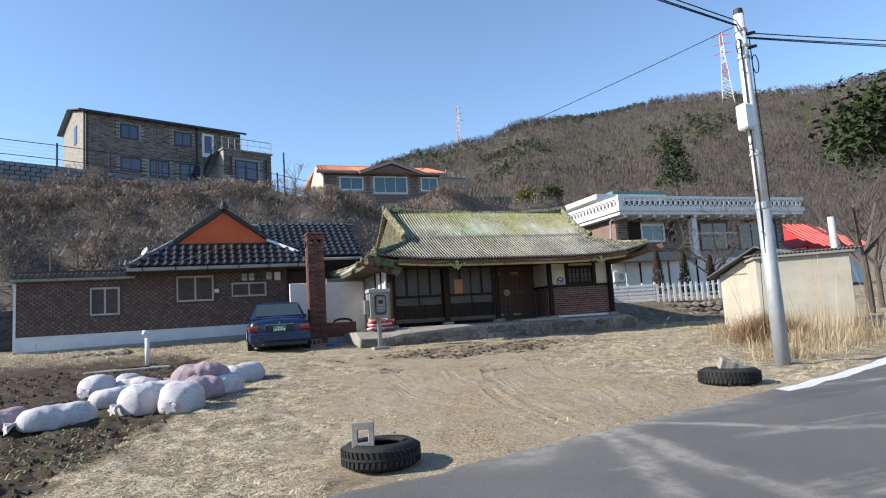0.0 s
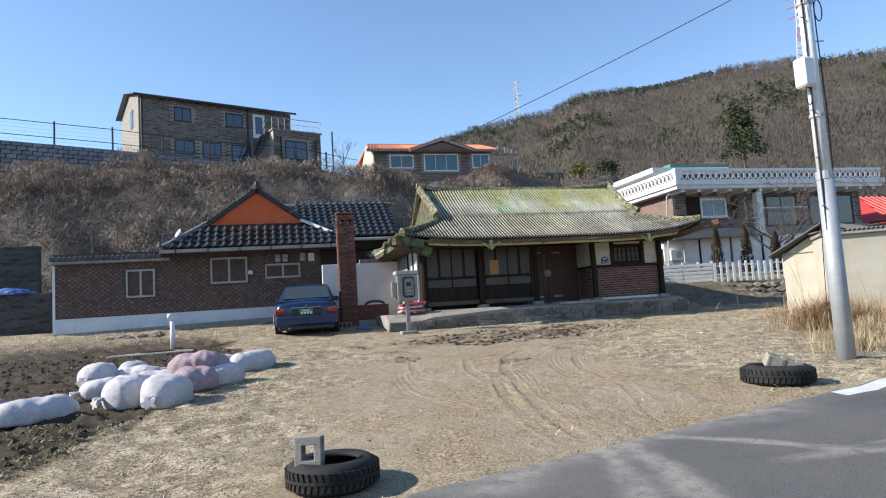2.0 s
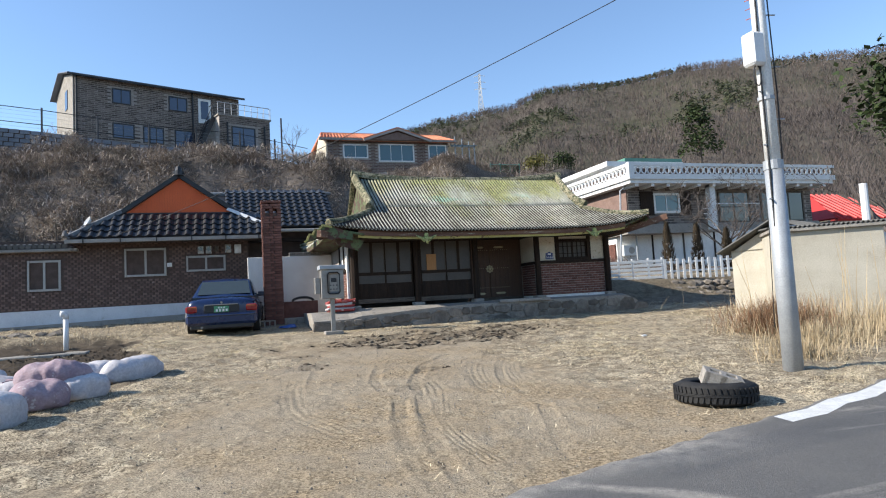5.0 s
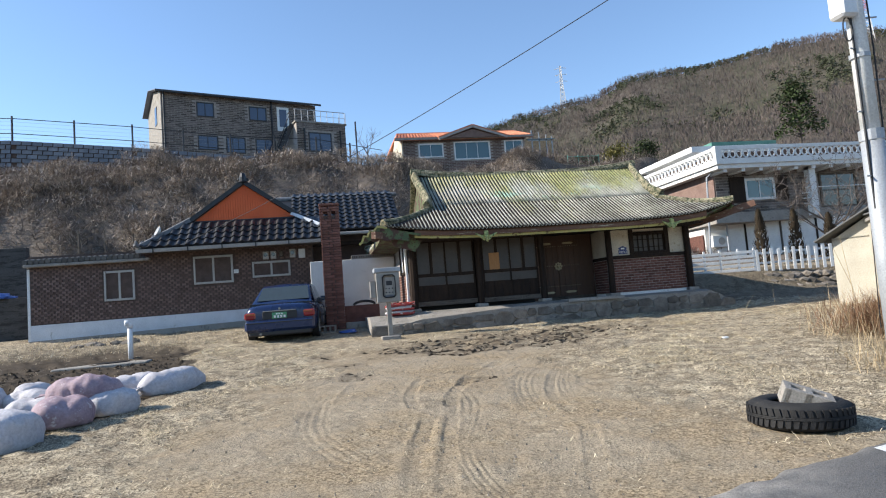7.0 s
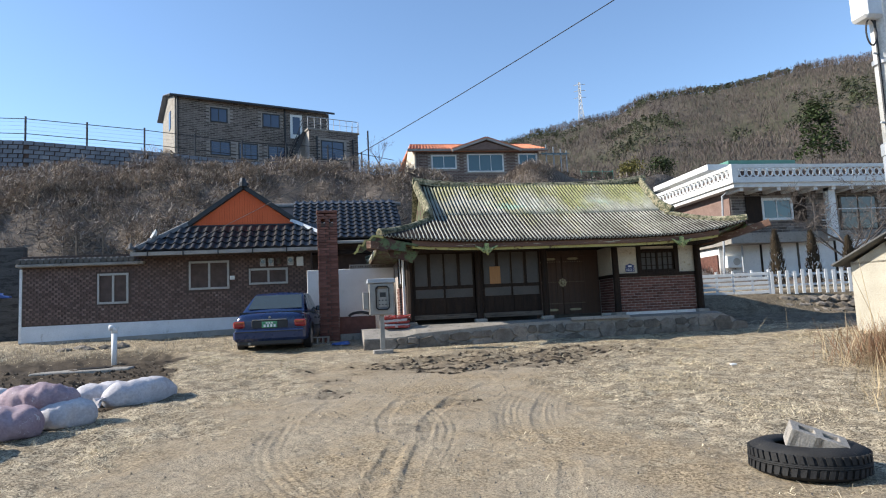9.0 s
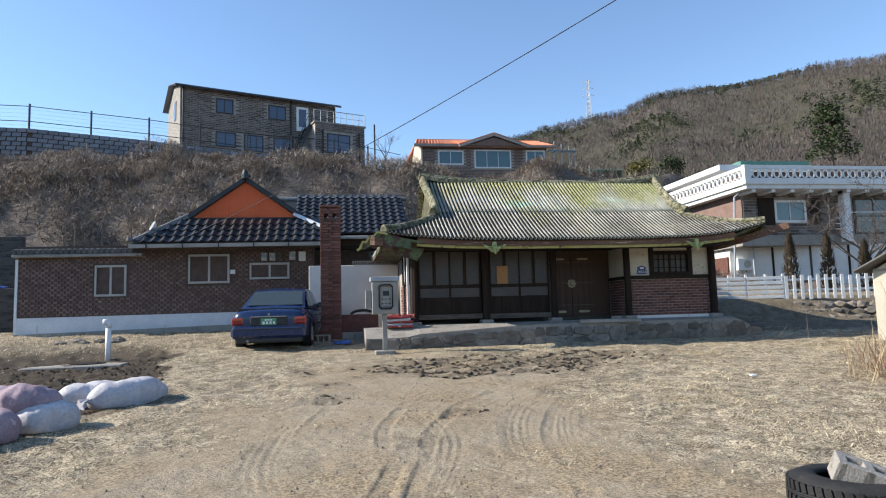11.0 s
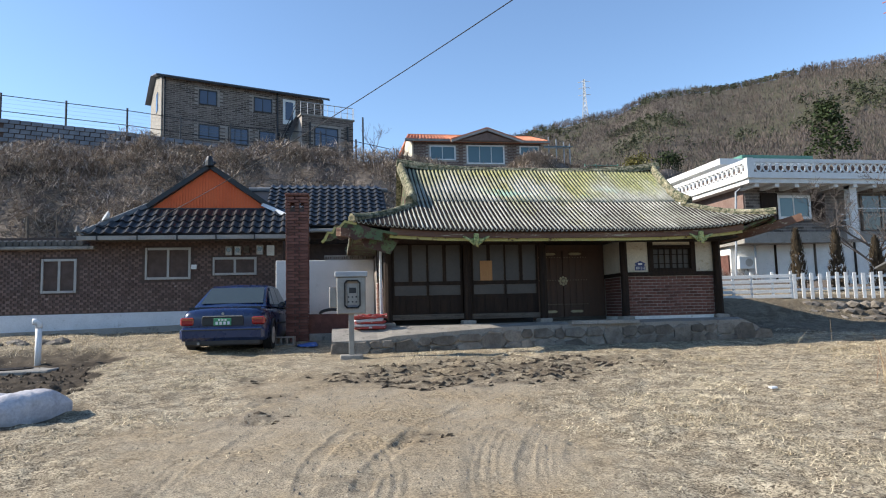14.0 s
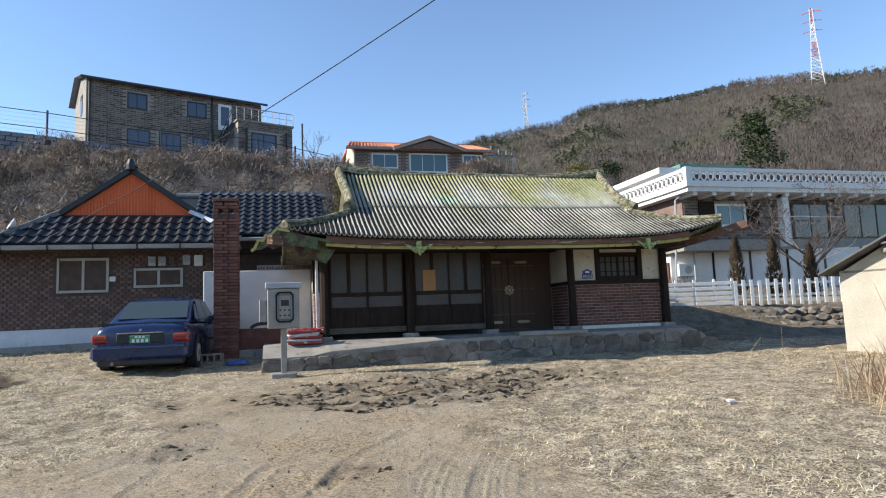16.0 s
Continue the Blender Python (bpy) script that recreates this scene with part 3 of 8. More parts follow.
def relief(x, y):
    """Small heights of the yard over its even slope: hummocks, tufts, ruts and churned mud."""
    x, y = np.asarray(x, float), np.asarray(y, float)
    d, s, m = dirt_amount(x, y), soil_shade_amount(x, y), mud_amount(x, y)
    z = .030 * vn(x, y, .5, 31) + .020 * vn(x, y, 1.3, 32)
    z = z + (1 - .85 * d) * (.022 * vn(x, y, 3.3, 33) + .016 * vn(x, y, 7.5, 34))
    z = z + d * (.006 * vn(x, y, 5, 35) + .005 * vn(x, y, 14, 36))
    z = z + s * (.035 * vn(x, y, 4.5, 37) + .03 * vn(x, y, 10, 38) - .04)
    p, q = .94 * x + .34 * y, -.34 * x + .94 * y
    z = z + m * (.036 * (1 - 2 * abs(vn(p * .35, q, 3.6, 39))) + .022 * vn(p * .6, q, 7.5, 40) - .02)
    broken = .55 + .45 * step01(-.3, .3, vn(x, y, 2.2, 41))
    for pts, w, depth, tread in RUT_LINES:
        xs, ys = [c[0] for c in pts], [c[1] for c in pts]
        near = (x > min(xs) - .4) & (x < max(xs) + .4) & (y > min(ys) - .4) & (y < max(ys) + .4)
        if not near.any():
            continue
        dist, side, along = line_distance(x[near], y[near], pts)
        k = step01(0, .12, along) * (1 - step01(.85, 1, along)) * broken[near]
        depth = depth * .30
        dip = -depth * (1 - step01(.55 * w, .80 * w, dist)) + .7 * depth * np.exp(-((dist - .95 * w) / (.30 * w)) ** 2) * (.7 + .6 * (side > 0))
        if tread:
            dip = dip * .5 + .0035 * np.cos(dist / w * 15) * (1 - step01(.55 * w, .7 * w, dist))
        z[near] += dip * k
    fade = 1 - step01(20, 24, np.hypot(x - 4, y - 5))
    return z * fade * step01(17.7, 17.45, np.where((x > 3.7) & (x < 13.9), y, 0))


def yard_at(x, y):
    """The yard's height with its relief, for arrays."""
    x, y = np.asarray(x, float), np.asarray(y, float)
    z = .05 + .058 * np.minimum(y, 17.5) + .085 * np.maximum(0.0, np.minimum(y, 26) - 17.5)
    return z + .55 * step01(20.6, 22.2, y) * step01(13.5, 14.5, x) + relief(x, y)


def build_ground():
    radii, r = [], 0.6
    while r < 1500:
        radii.append(r)
        r *= 1.04 if r < 3 else 1.009 if r < 14 else 1.016 if r < 25 else 1.032 if r < 60 else 1.045
    angles = [-75 + .19 * k for k in range(int(137 / .19))]
    angles += [angles[-1] + (285 - angles[-1]) * k / 150 for k in range(1, 150)]
    n = len(angles)
    A, Rr = np.meshgrid(np.radians(angles), np.array(radii))
    X, Y = (4 + Rr * np.sin(A)).ravel(), (5 + Rr * np.cos(A)).ravel()
    Rr = Rr.ravel()
    Z = np.array([ground_z(x, y) for x, y in zip(X.tolist(), Y.tolist())])
    near = Rr < 24
    dirt, soil, mud = np.zeros(len(X)), np.zeros(len(X)), np.zeros(len(X))
    x, y = X[near], Y[near]
    Z[near] += relief(x, y)
    dirt[near], soil[near], mud[near] = dirt_amount(x, y), soil_shade_amount(x, y), mud_amount(x, y)
    bank = step01(25.5, 27.5, Y) * (1 - step01(60, 80, Rr))
    far = step01(60, 110, Rr)
    verts = np.stack([X, Y, Z], 1).tolist() + [(4, 5, ground_z(4, 5))]
    faces = []
    for i in range(len(radii) - 1):
        for k in range(n):
            faces.append((i * n + k, (i + 1) * n + k, (i + 1) * n + (k + 1) % n, i * n + (k + 1) % n))
    for k in range(n):
        faces.append((len(verts) - 1, k, (k + 1) % n))
    ob = raw("ground", verts, faces, ground_material(), smooth=True)
    for key, values in (("dirt", dirt), ("soil", soil), ("mud", mud), ("bank", bank), ("far", far)):
        at = ob.data.attributes.new(key, 'FLOAT', 'POINT')
        at.data.foreach_set("value", np.append(values, 0.0))
    return tagged(ob, "dry straw yard with bare sandy earth rising to wooded hills", "ground", kind="structure")


def ground_material():
    m = bpy.data.materials.new("yard_ground")
    m.use_nodes = True
    nt = m.node_tree
    b = nt.nodes["Principled BSDF"]
    co = nt.nodes.new("ShaderNodeTexCoord")

    def nz(s, d=5, r=0.6):
        n = nt.nodes.new("ShaderNodeTexNoise")
        n.inputs["Scale"].default_value, n.inputs["Detail"].default_value, n.inputs["Roughness"].default_value = s, d, r
        nt.links.new(co.outputs["Object"], n.inputs["Vector"])
        return n.outputs[0]

    def ramp(fac, lo, hi, a, z):
        r = nt.nodes.new("ShaderNodeValToRGB")
        r.color_ramp.elements[0].position, r.color_ramp.elements[1].position = lo, hi
        r.color_ramp.elements[0].color, r.color_ramp.elements[1].color = (*a, 1), (*z, 1)
        nt.links.new(fac, r.inputs[0])
        return r.outputs[0]

    def mix(fac, a, z, blend='MIX'):
        n = nt.nodes.new("ShaderNodeMix")
        n.data_type, n.blend_type = 'RGBA', blend
        if isinstance(fac, float):
            n.inputs[0].default_value = fac
        else:
            nt.links.new(fac, n.inputs[0])
        nt.links.new(a, n.inputs[6])
        nt.links.new(z, n.inputs[7])
        return n.outputs[2]

    def attr(name):
        a = nt.nodes.new("ShaderNodeAttribute")
        a.attribute_name = name
        return a.outputs["Fac"]

    def tangle(s, twist):
        n = nt.nodes.new("ShaderNodeTexNoise")
        n.inputs["Scale"].default_value, n.inputs["Detail"].default_value, n.inputs["Roughness"].default_value, n.inputs["Distortion"].default_value = s, 5, 0.65, twist
        nt.links.new(co.outputs["Object"], n.inputs["Vector"])
        return n.outputs[0]

    fine, mid, big = nz(70, 7, 0.78), nz(7, 6, 0.7), nz(0.9, 4, 0.6)
    mat = tangle(20, 2.2)
    straw = mix(ramp(nz(3.2, 6, 0.72), 0.43, 0.57, (0, 0, 0), (1, 1, 1)), ramp(mat, 0.40, 0.60, (0.07, 0.052, 0.032), (0.62, 0.525, 0.37)), ramp(mat, 0.42, 0.62, (0.075, 0.057, 0.038), (0.40, 0.325, 0.22)))
    sand = mix(ramp(big, 0.4, 0.6, (0, 0, 0), (1, 1, 1)), ramp(fine, 0.41, 0.59, (0.12, 0.093, 0.062), (0.52, 0.43, 0.305)), ramp(tangle(38, .6), 0.40, 0.60, (0.13, 0.096, 0.058), (0.43, 0.335, 0.215)))
    sand = mix(ramp(nz(2.4, 6, 0.75), 0.52, 0.60, (0, 0, 0), (.55, .55, .55)), sand, straw)
    earth = mix(ramp(mid, 0.38, 0.62, (0, 0, 0), (1, 1, 1)), ramp(fine, 0.3, 0.7, (0.02, 0.015, 0.010), (0.06, 0.045, 0.031)), ramp(fine, 0.3, 0.7, (0.04, 0.03, 0.02), (0.10, 0.076, 0.052)))
    scrub = mix(ramp(nz(1.1, 6, 0.7), 0.38, 0.62, (0, 0, 0), (1, 1, 1)), ramp(nz(12, 5, 0.7), 0.35, 0.65, (0.05, 0.042, 0.036), (0.17, 0.142, 0.12)), ramp(nz(14, 5, 0.7), 0.35, 0.65, (0.085, 0.07, 0.058), (0.24, 0.20, 0.165)))
    wood = mix(ramp(nz(0.012, 5, 0.6), 0.42, 0.60, (0, 0, 0), (1, 1, 1)), ramp(nz(0.12, 6, 0.75), 0.3, 0.7, (0.065, 0.055, 0.045), (0.125, 0.105, 0.085)), ramp(nz(0.1, 6, 0.75), 0.3, 0.7, (0.045, 0.047, 0.03), (0.09, 0.082, 0.055)))
    col = mix(attr("dirt"), straw, sand)
    damp = ramp(nz(22, 5, 0.7), 0.35, 0.65, (0.065, 0.048, 0.032), (0.20, 0.155, 0.105))
    blot = nt.nodes.new("ShaderNodeMath")
    blot.operation = 'MULTIPLY'
    nt.links.new(attr("mud"), blot.inputs[0])
    nt.links.new(ramp(nz(3.5, 5, 0.7), 0.40, 0.60, (0.15, 0.15, 0.15), (1, 1, 1)), blot.inputs[1])
    col = mix(blot.outputs[0], col, damp)
    # soil mask: the dug bed, and the shade painted beside the old house
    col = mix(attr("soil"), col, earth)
    col = mix(attr("bank"), col, scrub)
    col = mix(attr("far"), col, wood)
    nt.links.new(col, b.inputs["Base Color"])
    b.inputs["Roughness"].default_value = 0.95
    b.inputs["Specular IOR Level"].default_value = 0.2
    bp = nt.nodes.new("ShaderNodeBump")
    bp.inputs["Strength"].default_value, bp.inputs["Distance"].default_value = 0.8, 0.03
    nt.links.new(mid, bp.inputs["Height"])
    bp2 = nt.nodes.new("ShaderNodeBump")
    bp2.inputs["Strength"].default_value, bp2.inputs["Distance"].default_value = 0.7, 0.012
    nt.links.new(fine, bp2.inputs["Height"])
    nt.links.new(bp.outputs[0], bp2.inputs["Normal"])
    nt.links.new(bp2.outputs[0], b.inputs["Normal"])
    return m


build_ground()


# ---- road ----
def road_edge(x):
    """y of the asphalt's edge on the yard's side."""
    y = 4.75 + 0.285 * (x - 0.5) if x > 0.5 else 4.75 + 1.1 * (x - 0.5)
    if x > 8.6:
        y += 0.10 * (x - 8.6)
    return y + 0.10 * wob(x, 0, 1.6, 7) + 0.05 * wob(x, 0, 5, 2)


# dust dragged out onto the asphalt by wheels
DUST_LINES = ((((3.6, 5.7), (3.5, 5.4), (3.3, 4.7), (2.95, 3.75), (2.5, 2.6)), .16), (((3.7, 5.6), (3.72, 5.0), (3.58, 4.3), (3.6, 3.7), (3.7, 2.8)), .17), (((3.9, 5.8), (4.6, 5.3), (5.4, 4.6), (6.6, 4.1)), .10))


def road_material():
    """Dark asphalt: stone grain, pale scuffs along the lane, and dust carried out of the yard."""
    m = bpy.data.materials.new("asphalt")
    m.use_nodes = True
    nt = m.node_tree
    b = nt.nodes["Principled BSDF"]
    co = nt.nodes.new("ShaderNodeTexCoord")

    def nz(s, d, r, stretch=None):
        n = nt.nodes.new("ShaderNodeTexNoise")
        n.inputs["Scale"].default_value, n.inputs["Detail"].default_value, n.inputs["Roughness"].default_value = s, d, r
        if stretch:
            mp = nt.nodes.new("ShaderNodeMapping")
            mp.inputs["Rotation"].default_value = (0, 0, radians(-14))
            mp.inputs["Scale"].default_value = stretch
            nt.links.new(co.outputs["Object"], mp.inputs[0])
            nt.links.new(mp.outputs[0], n.inputs["Vector"])
        else:
            nt.links.new(co.outputs["Object"], n.inputs["Vector"])
        return n.outputs[0]

    def ramp(fac, lo, hi, a, z):
        r = nt.nodes.new("ShaderNodeValToRGB")
        r.color_ramp.elements[0].position, r.color_ramp.elements[1].position = lo, hi
        r.color_ramp.elements[0].color, r.color_ramp.elements[1].color = (*a, 1), (*z, 1)
        nt.links.new(fac, r.inputs[0])
        return r.outputs[0]

    def mix(fac, a, z, blend='MIX'):
        n = nt.nodes.new("ShaderNodeMix")
        n.data_type, n.blend_type = 'RGBA', blend
        if isinstance(fac, float):
            n.inputs[0].default_value = fac
        else:
            nt.links.new(fac, n.inputs[0])
        nt.links.new(a, n.inputs[6])
        nt.links.new(z, n.inputs[7])
        return n.outputs[2]

    def times(a, z):
        n = nt.nodes.new("ShaderNodeMath")
        n.operation, n.use_clamp = 'MULTIPLY', True
        nt.links.new(a, n.inputs[0])
        nt.links.new(z, n.inputs[1])
        return n.outputs[0]

    grain = nz(110, 4, 0.7)
    col = mix(ramp(nz(0.6, 5, 0.6), 0.35, 0.65, (0, 0, 0), (1, 1, 1)), ramp(grain, 0.3, 0.7, (0.055, 0.054, 0.053), (0.175, 0.170, 0.163)), ramp(grain, 0.3, 0.7, (0.075, 0.072, 0.068), (0.215, 0.205, 0.19)))
    pale = ramp(grain, 0.3, 0.7, (0.24, 0.22, 0.19), (0.44, 0.41, 0.36))
    scuff = times(ramp(nz(1.0, 4, 0.6, (.22, 2.4, 1)), 0.58, 0.68, (0, 0, 0), (.75, .75, .75)), ramp(nz(2.2, 6, 0.75), 0.42, 0.60, (0, 0, 0), (1, 1, 1)))
    col = mix(scuff, col, pale)
    dust = nt.nodes.new("ShaderNodeAttribute")
    dust.attribute_name = "dust"
    col = mix(times(dust.outputs["Fac"], ramp(nz(5, 6, 0.75), 0.34, 0.60, (.1, .1, .1), (1, 1, 1))), col, pale)
    nt.links.new(col, b.inputs["Base Color"])
    b.inputs["Roughness"].default_value = 0.9
    b.inputs["Specular IOR Level"].default_value = 0.25
    bp = nt.nodes.new("ShaderNodeBump")
    bp.inputs["Strength"].default_value, bp.inputs["Distance"].default_value = 0.7, 0.012
    nt.links.new(grain, bp.inputs["Height"])
    nt.links.new(bp.outputs[0], b.inputs["Normal"])
    return m


def build_road():
    xs = [-30 + 0.5 * i for i in range(56)] + [-2 + .07 * i for i in range(200)] + [12 + .5 * i for i in range(97)]
    cols = [0.0, 0.03, 0.08] + [.15 + .07 * k for k in range(48)] + [4.2, 6.0, 9.0, 14.0]
    verts, faces = [], []
    for x in xs:
        e = max(road_edge(x), -9.0) if x < 0.5 else road_edge(x)
        for k, d in enumerate(cols):
            yy = e - d
            verts.append((x, yy, yard_z(x, yy) + (0.0 if k == 0 else 0.035 if k == 1 else 0.05)))
    n = len(cols)
    for i in range(len(xs) - 1):
        for k in range(n - 1):
            faces.append((i * n + k, i * n + k + 1, (i + 1) * n + k + 1, (i + 1) * n + k))
    ob = raw("road", verts, faces, road_material(), smooth=True)
    P = np.array(verts)
    x, y = P[:, 0], P[:, 1]
    edge = np.tile(np.array(cols), len(xs))
    dust = .9 * (1 - step01(.05, .55, edge + .25 * vn(x, y, 1.7, 51))) * step01(1.6, 2.8, x) * (1 - step01(5.2, 6.6, x))
    dust = np.maximum(dust, .5 * (1 - step01(.02, .14, edge)))
    for pts, w in DUST_LINES:
        d, _, along = line_distance(x, y, curve_through(pts))
        dust = np.maximum(dust, .95 * (1 - step01(.35 * w, w, d + .05 * vn(x, y, 4, 52))) * (1 - .5 * along))
    at = ob.data.attributes.new("dust", 'FLOAT', 'POINT')
    at.data.foreach_set("value", dust)
    tagged(ob, "worn grey asphalt lane with pale dust streaks", "road", kind="structure")
    # white edge line
    verts, faces = [], []
    pts = [(6.75 + 0.25 * i, road_edge(6.75 + 0.25 * i)) for i in range(60)]
    for x, e in pts:
        w = 0.11 + 0.015 * wob(x, 1, 3, 1)
        for d in (0.10, 0.10 + 2 * w):
            verts.append((x, e - d, yard_z(x, e - d) + 0.051))
    for i in range(len(pts) - 1):
        faces.append((2 * i, 2 * i + 1, 2 * i + 3, 2 * i + 2))
    line = raw("road_marking", verts, faces, MAT["road_paint"])
    tagged(line, "worn white painted edge line on the asphalt", "road marking", kind="structure")


build_road()

# ---- the old house with the corrugated roof ----
HX0, HX1, HY0, HY1 = 5.0, 12.85, 18.46, 22.6          # walls
EX0, EX1, EY0, EY1 = 4.35, 13.50, 17.30, 23.70        # eaves
RY, RZ, RX0, RX1 = 20.45, 5.38, 5.66, 12.35           # ridge
POSTS = (5.12, 6.84, 8.54, 10.44, 12.73)
FLOOR = 1.57


def eave_lift(x, y, s):
    u = abs(x - (EX0 + EX1) / 2) / ((EX1 - EX0) / 2)
    return (0.34 if x > 8 else 0.20) * max(0.0, u) ** 4 * (1 - s) ** 1.6


def front_z(x, s):
    return 3.46 + (RZ - 3.46) * (0.80 * s + 0.20 * s * s) + eave_lift(x, 0, s)


def front_x(s, right):
    """The slope's left or right limit: the hip up to s = 0.42, then the verge."""
    foot = 0.42
    k = min(1.0, s / foot)
    if right:
        return EX1 + (12.02 - EX1) * k + max(0, s - foot) / (1 - foot) * 0.30
    return EX0 + (5.76 - EX0) * k - max(0, s - foot) / (1 - foot) * 0.12


def side_z(w, v, lift=0.34):
    """Height on a side slope: w 0 at the eave to 1 at the gable's foot, v -1..1 along it."""
    return 3.46 + (front_z(8, 0.42) - 3.46) * (0.85 * w + 0.15 * w * w) + lift * abs(v) ** 4 * (1 - w) ** 1.6


hanok = thing("old_house", "low old tiled-timber house with mossy corrugated hip roof and dark doors", "house")


def corrugated(name, x0, x1, s0, s1, lift):
    """One corrugated sheet of the front slope."""
    pitch, rows = 0.094, 7
    verts, faces = [], []
    cols = int((x1 - x0) / pitch * 6) + 1
    for j in range(rows + 1):
        s = s0 + (s1 - s0) * j / rows
        a, b = front_x(s, False), front_x(s, True)
        for i in range(cols + 1):
            x = min(max(x0 + (x1 - x0) * i / cols, a), b)
            verts.append((x, EY0 + (RY - EY0) * s, front_z(x, s) + lift + 0.028 * math.sin(2 * math.pi * x / pitch)))
    for j in range(rows):
        for i in range(cols):
            q = (j * (cols + 1) + i, j * (cols + 1) + i + 1, (j + 1) * (cols + 1) + i + 1, (j + 1) * (cols + 1) + i)
            if abs(verts[q[0]][0] - verts[q[1]][0]) + abs(verts[q[2]][0] - verts[q[3]][0]) > 1e-4:
                faces.append(q)
    ob = raw(name, verts, faces, MAT["slate"], roof, smooth=True)
    so = ob.modifiers.new("thick", 'SOLIDIFY')
    so.thickness = 0.012


# roof carcass under the sheets
def carcass():
    bm = bmesh.new()
    n = 24
    fr, bk = [], []
    rows = (0.0, 0.2, 0.42, 0.7, 1.0)
    grid = []
    for s in rows:
        line = []
        for i in range(n + 1):
            a, b = front_x(s, False) + .03, front_x(s, True) - .03
            x = a + (b - a) * i / n
            line.append(bm.verts.new((x, EY0 + .04 + (RY - EY0) * s, front_z(x, s) - 0.05)))
        grid.append(line)
    for p, q in zip(grid, grid[1:]):
        for i in range(n):
            bm.faces.new((p[i], p[i + 1], q[i + 1], q[i]))
    back = []
    for s in rows:
        line = []
        for i in range(n + 1):
            a, b = front_x(s, False) + .03, front_x(s, True) - .03
            x = a + (b - a) * i / n
            line.append(bm.verts.new((x, EY1 - (EY1 - RY) * s, front_z(x, s) - 0.02)))
        back.append(line)
    for p, q in zip(back, back[1:]):
        for i in range(n):
            bm.faces.new((p[i + 1], p[i], q[i], q[i + 1]))
    ob = part("roof", bm, MAT["dark_wood"], hanok)
    ob.modifiers.new("thick", 'SOLIDIFY').thickness = 0.07
    return ob


roof = carcass()
for k in range(10):
    w = (EX1 - EX0) / 10
    corrugated("lower_sheet", EX0 + w * k - 0.02, EX0 + w * (k + 1) + 0.02, 0.0, 0.50, 0.004 * (k % 2) + rnd.uniform(0, .006))
for k in range(8):
    w = (RX1 - RX0 + 0.7) / 8
    corrugated("upper_sheet", RX0 - 0.35 + w * k - 0.02, RX0 - 0.35 + w * (k + 1) + 0.02, 0.47, 0.985, 0.026 + 0.004 * (k % 2) + rnd.uniform(0, .006))


def side_slope(right):
    bm = bmesh.new()
    n, grid = 60, []
    e, g = (EX1, 12.02) if right else (EX0, 5.76)
    for j in range(6):
        w = j / 5
        y0 = EY0 + (EY0 + 0.42 * (RY - EY0) - EY0) * w
        y1 = EY1 - 0.42 * (EY1 - RY) * w
        line = []
        for i in range(n + 1):
            v = 2 * i / n - 1
            y = y0 + (y1 - y0) * i / n
            line.append(bm.verts.new((e + (g - e) * w, y, side_z(w, v, .34 if right else .20) + 0.02 * math.sin(i * 1.6))))
        grid.append(line)
    for p, q in zip(grid, grid[1:]):
        for i in range(n):
            bm.faces.new((p[i], p[i + 1], q[i + 1], q[i]))
    ob = part("side_slope", bm, MAT["slate"], hanok, smooth=True)
    ob.modifiers.new("thick", 'SOLIDIFY').thickness = 0.05


side_slope(False)
side_slope(True)
# gable walls over the side slopes
for gx, d in ((5.80, -1), (12.02, 1)):
    zf = front_z(8, 0.42)
    bm = bmesh.new()
    pts = [(EY0 + 0.42 * (RY - EY0) + .1, zf - .05), (EY1 - 0.42 * (EY1 - RY) - .1, zf - .05), (RY, RZ - .05)]
    a = [bm.verts.new((gx, y, z)) for y, z in pts]
    b = [bm.verts.new((gx + 0.08 * d, y, z)) for y, z in pts]
    bm.faces.new(a), bm.faces.new(b[::-1])
    for k in range(3):
        bm.faces.new((a[k], b[k], b[(k + 1) % 3], a[(k + 1) % 3]))
    part("gable_wall", bm, MAT["green_paint"], hanok)


def tile_ridge(name, pts, width, height, step=0.24, label=""):
    """A ridge of stacked flat tiles with a row of half-round caps, as parts under one ridge body."""
    body = part(name, sweep(pts, [(-width * .62, -0.05), (width * .62, -0.05), (width * .58, height * .32), (width * .66, height * .34), (width * .5, height * .62), (width * .58, height * .64), (width * .42, height), (-width * .42, height), (-width * .58, height * .64), (-width * .5, height * .62), (-width * .66, height * .34), (-width * .58, height * .32)]), MAT["moss_tile"], hanok, label)
    P = [Vector(p) for p in pts]
    lens = [(b - a).length for a, b in zip(P, P[1:])]
    total = sum(lens)
    count = max(2, int(total / step))

    def at(d):
        for a, b, l in zip(P, P[1:], lens):
            if d <= l:
                return a + (b - a) * (d / l)
            d -= l
        return P[-1]
    for i in range(count):
        a, b = at(total * i / count), at(total * (i + 1.12) / count)
        way = (b - a).normalized()
        side = way.cross(Vector((0, 0, 1))).normalized()
        up = side.cross(way)
        bm = bmesh.new()
        rings = []
        for p, r in ((a, width * .44), (b, width * .38)):
            c = p + up * (height * .96)
            ring = [bm.verts.new(c + r * (math.cos(t) * side + 0.85 * math.sin(t) * up)) for t in (math.pi * k / 6 for k in range(7))]
            rings.append(ring)
        for k in range(6):
            bm.faces.new((rings[0][k], rings[0][k + 1], rings[1][k + 1], rings[1][k]))
        bm.faces.new(rings[0]), bm.faces.new(rings[1][::-1])
        bm.faces.new((rings[0][0], rings[1][0], rings[1][6], rings[0][6]))
        part("cap_tile", bm, MAT["moss_tile"], body)
    return body


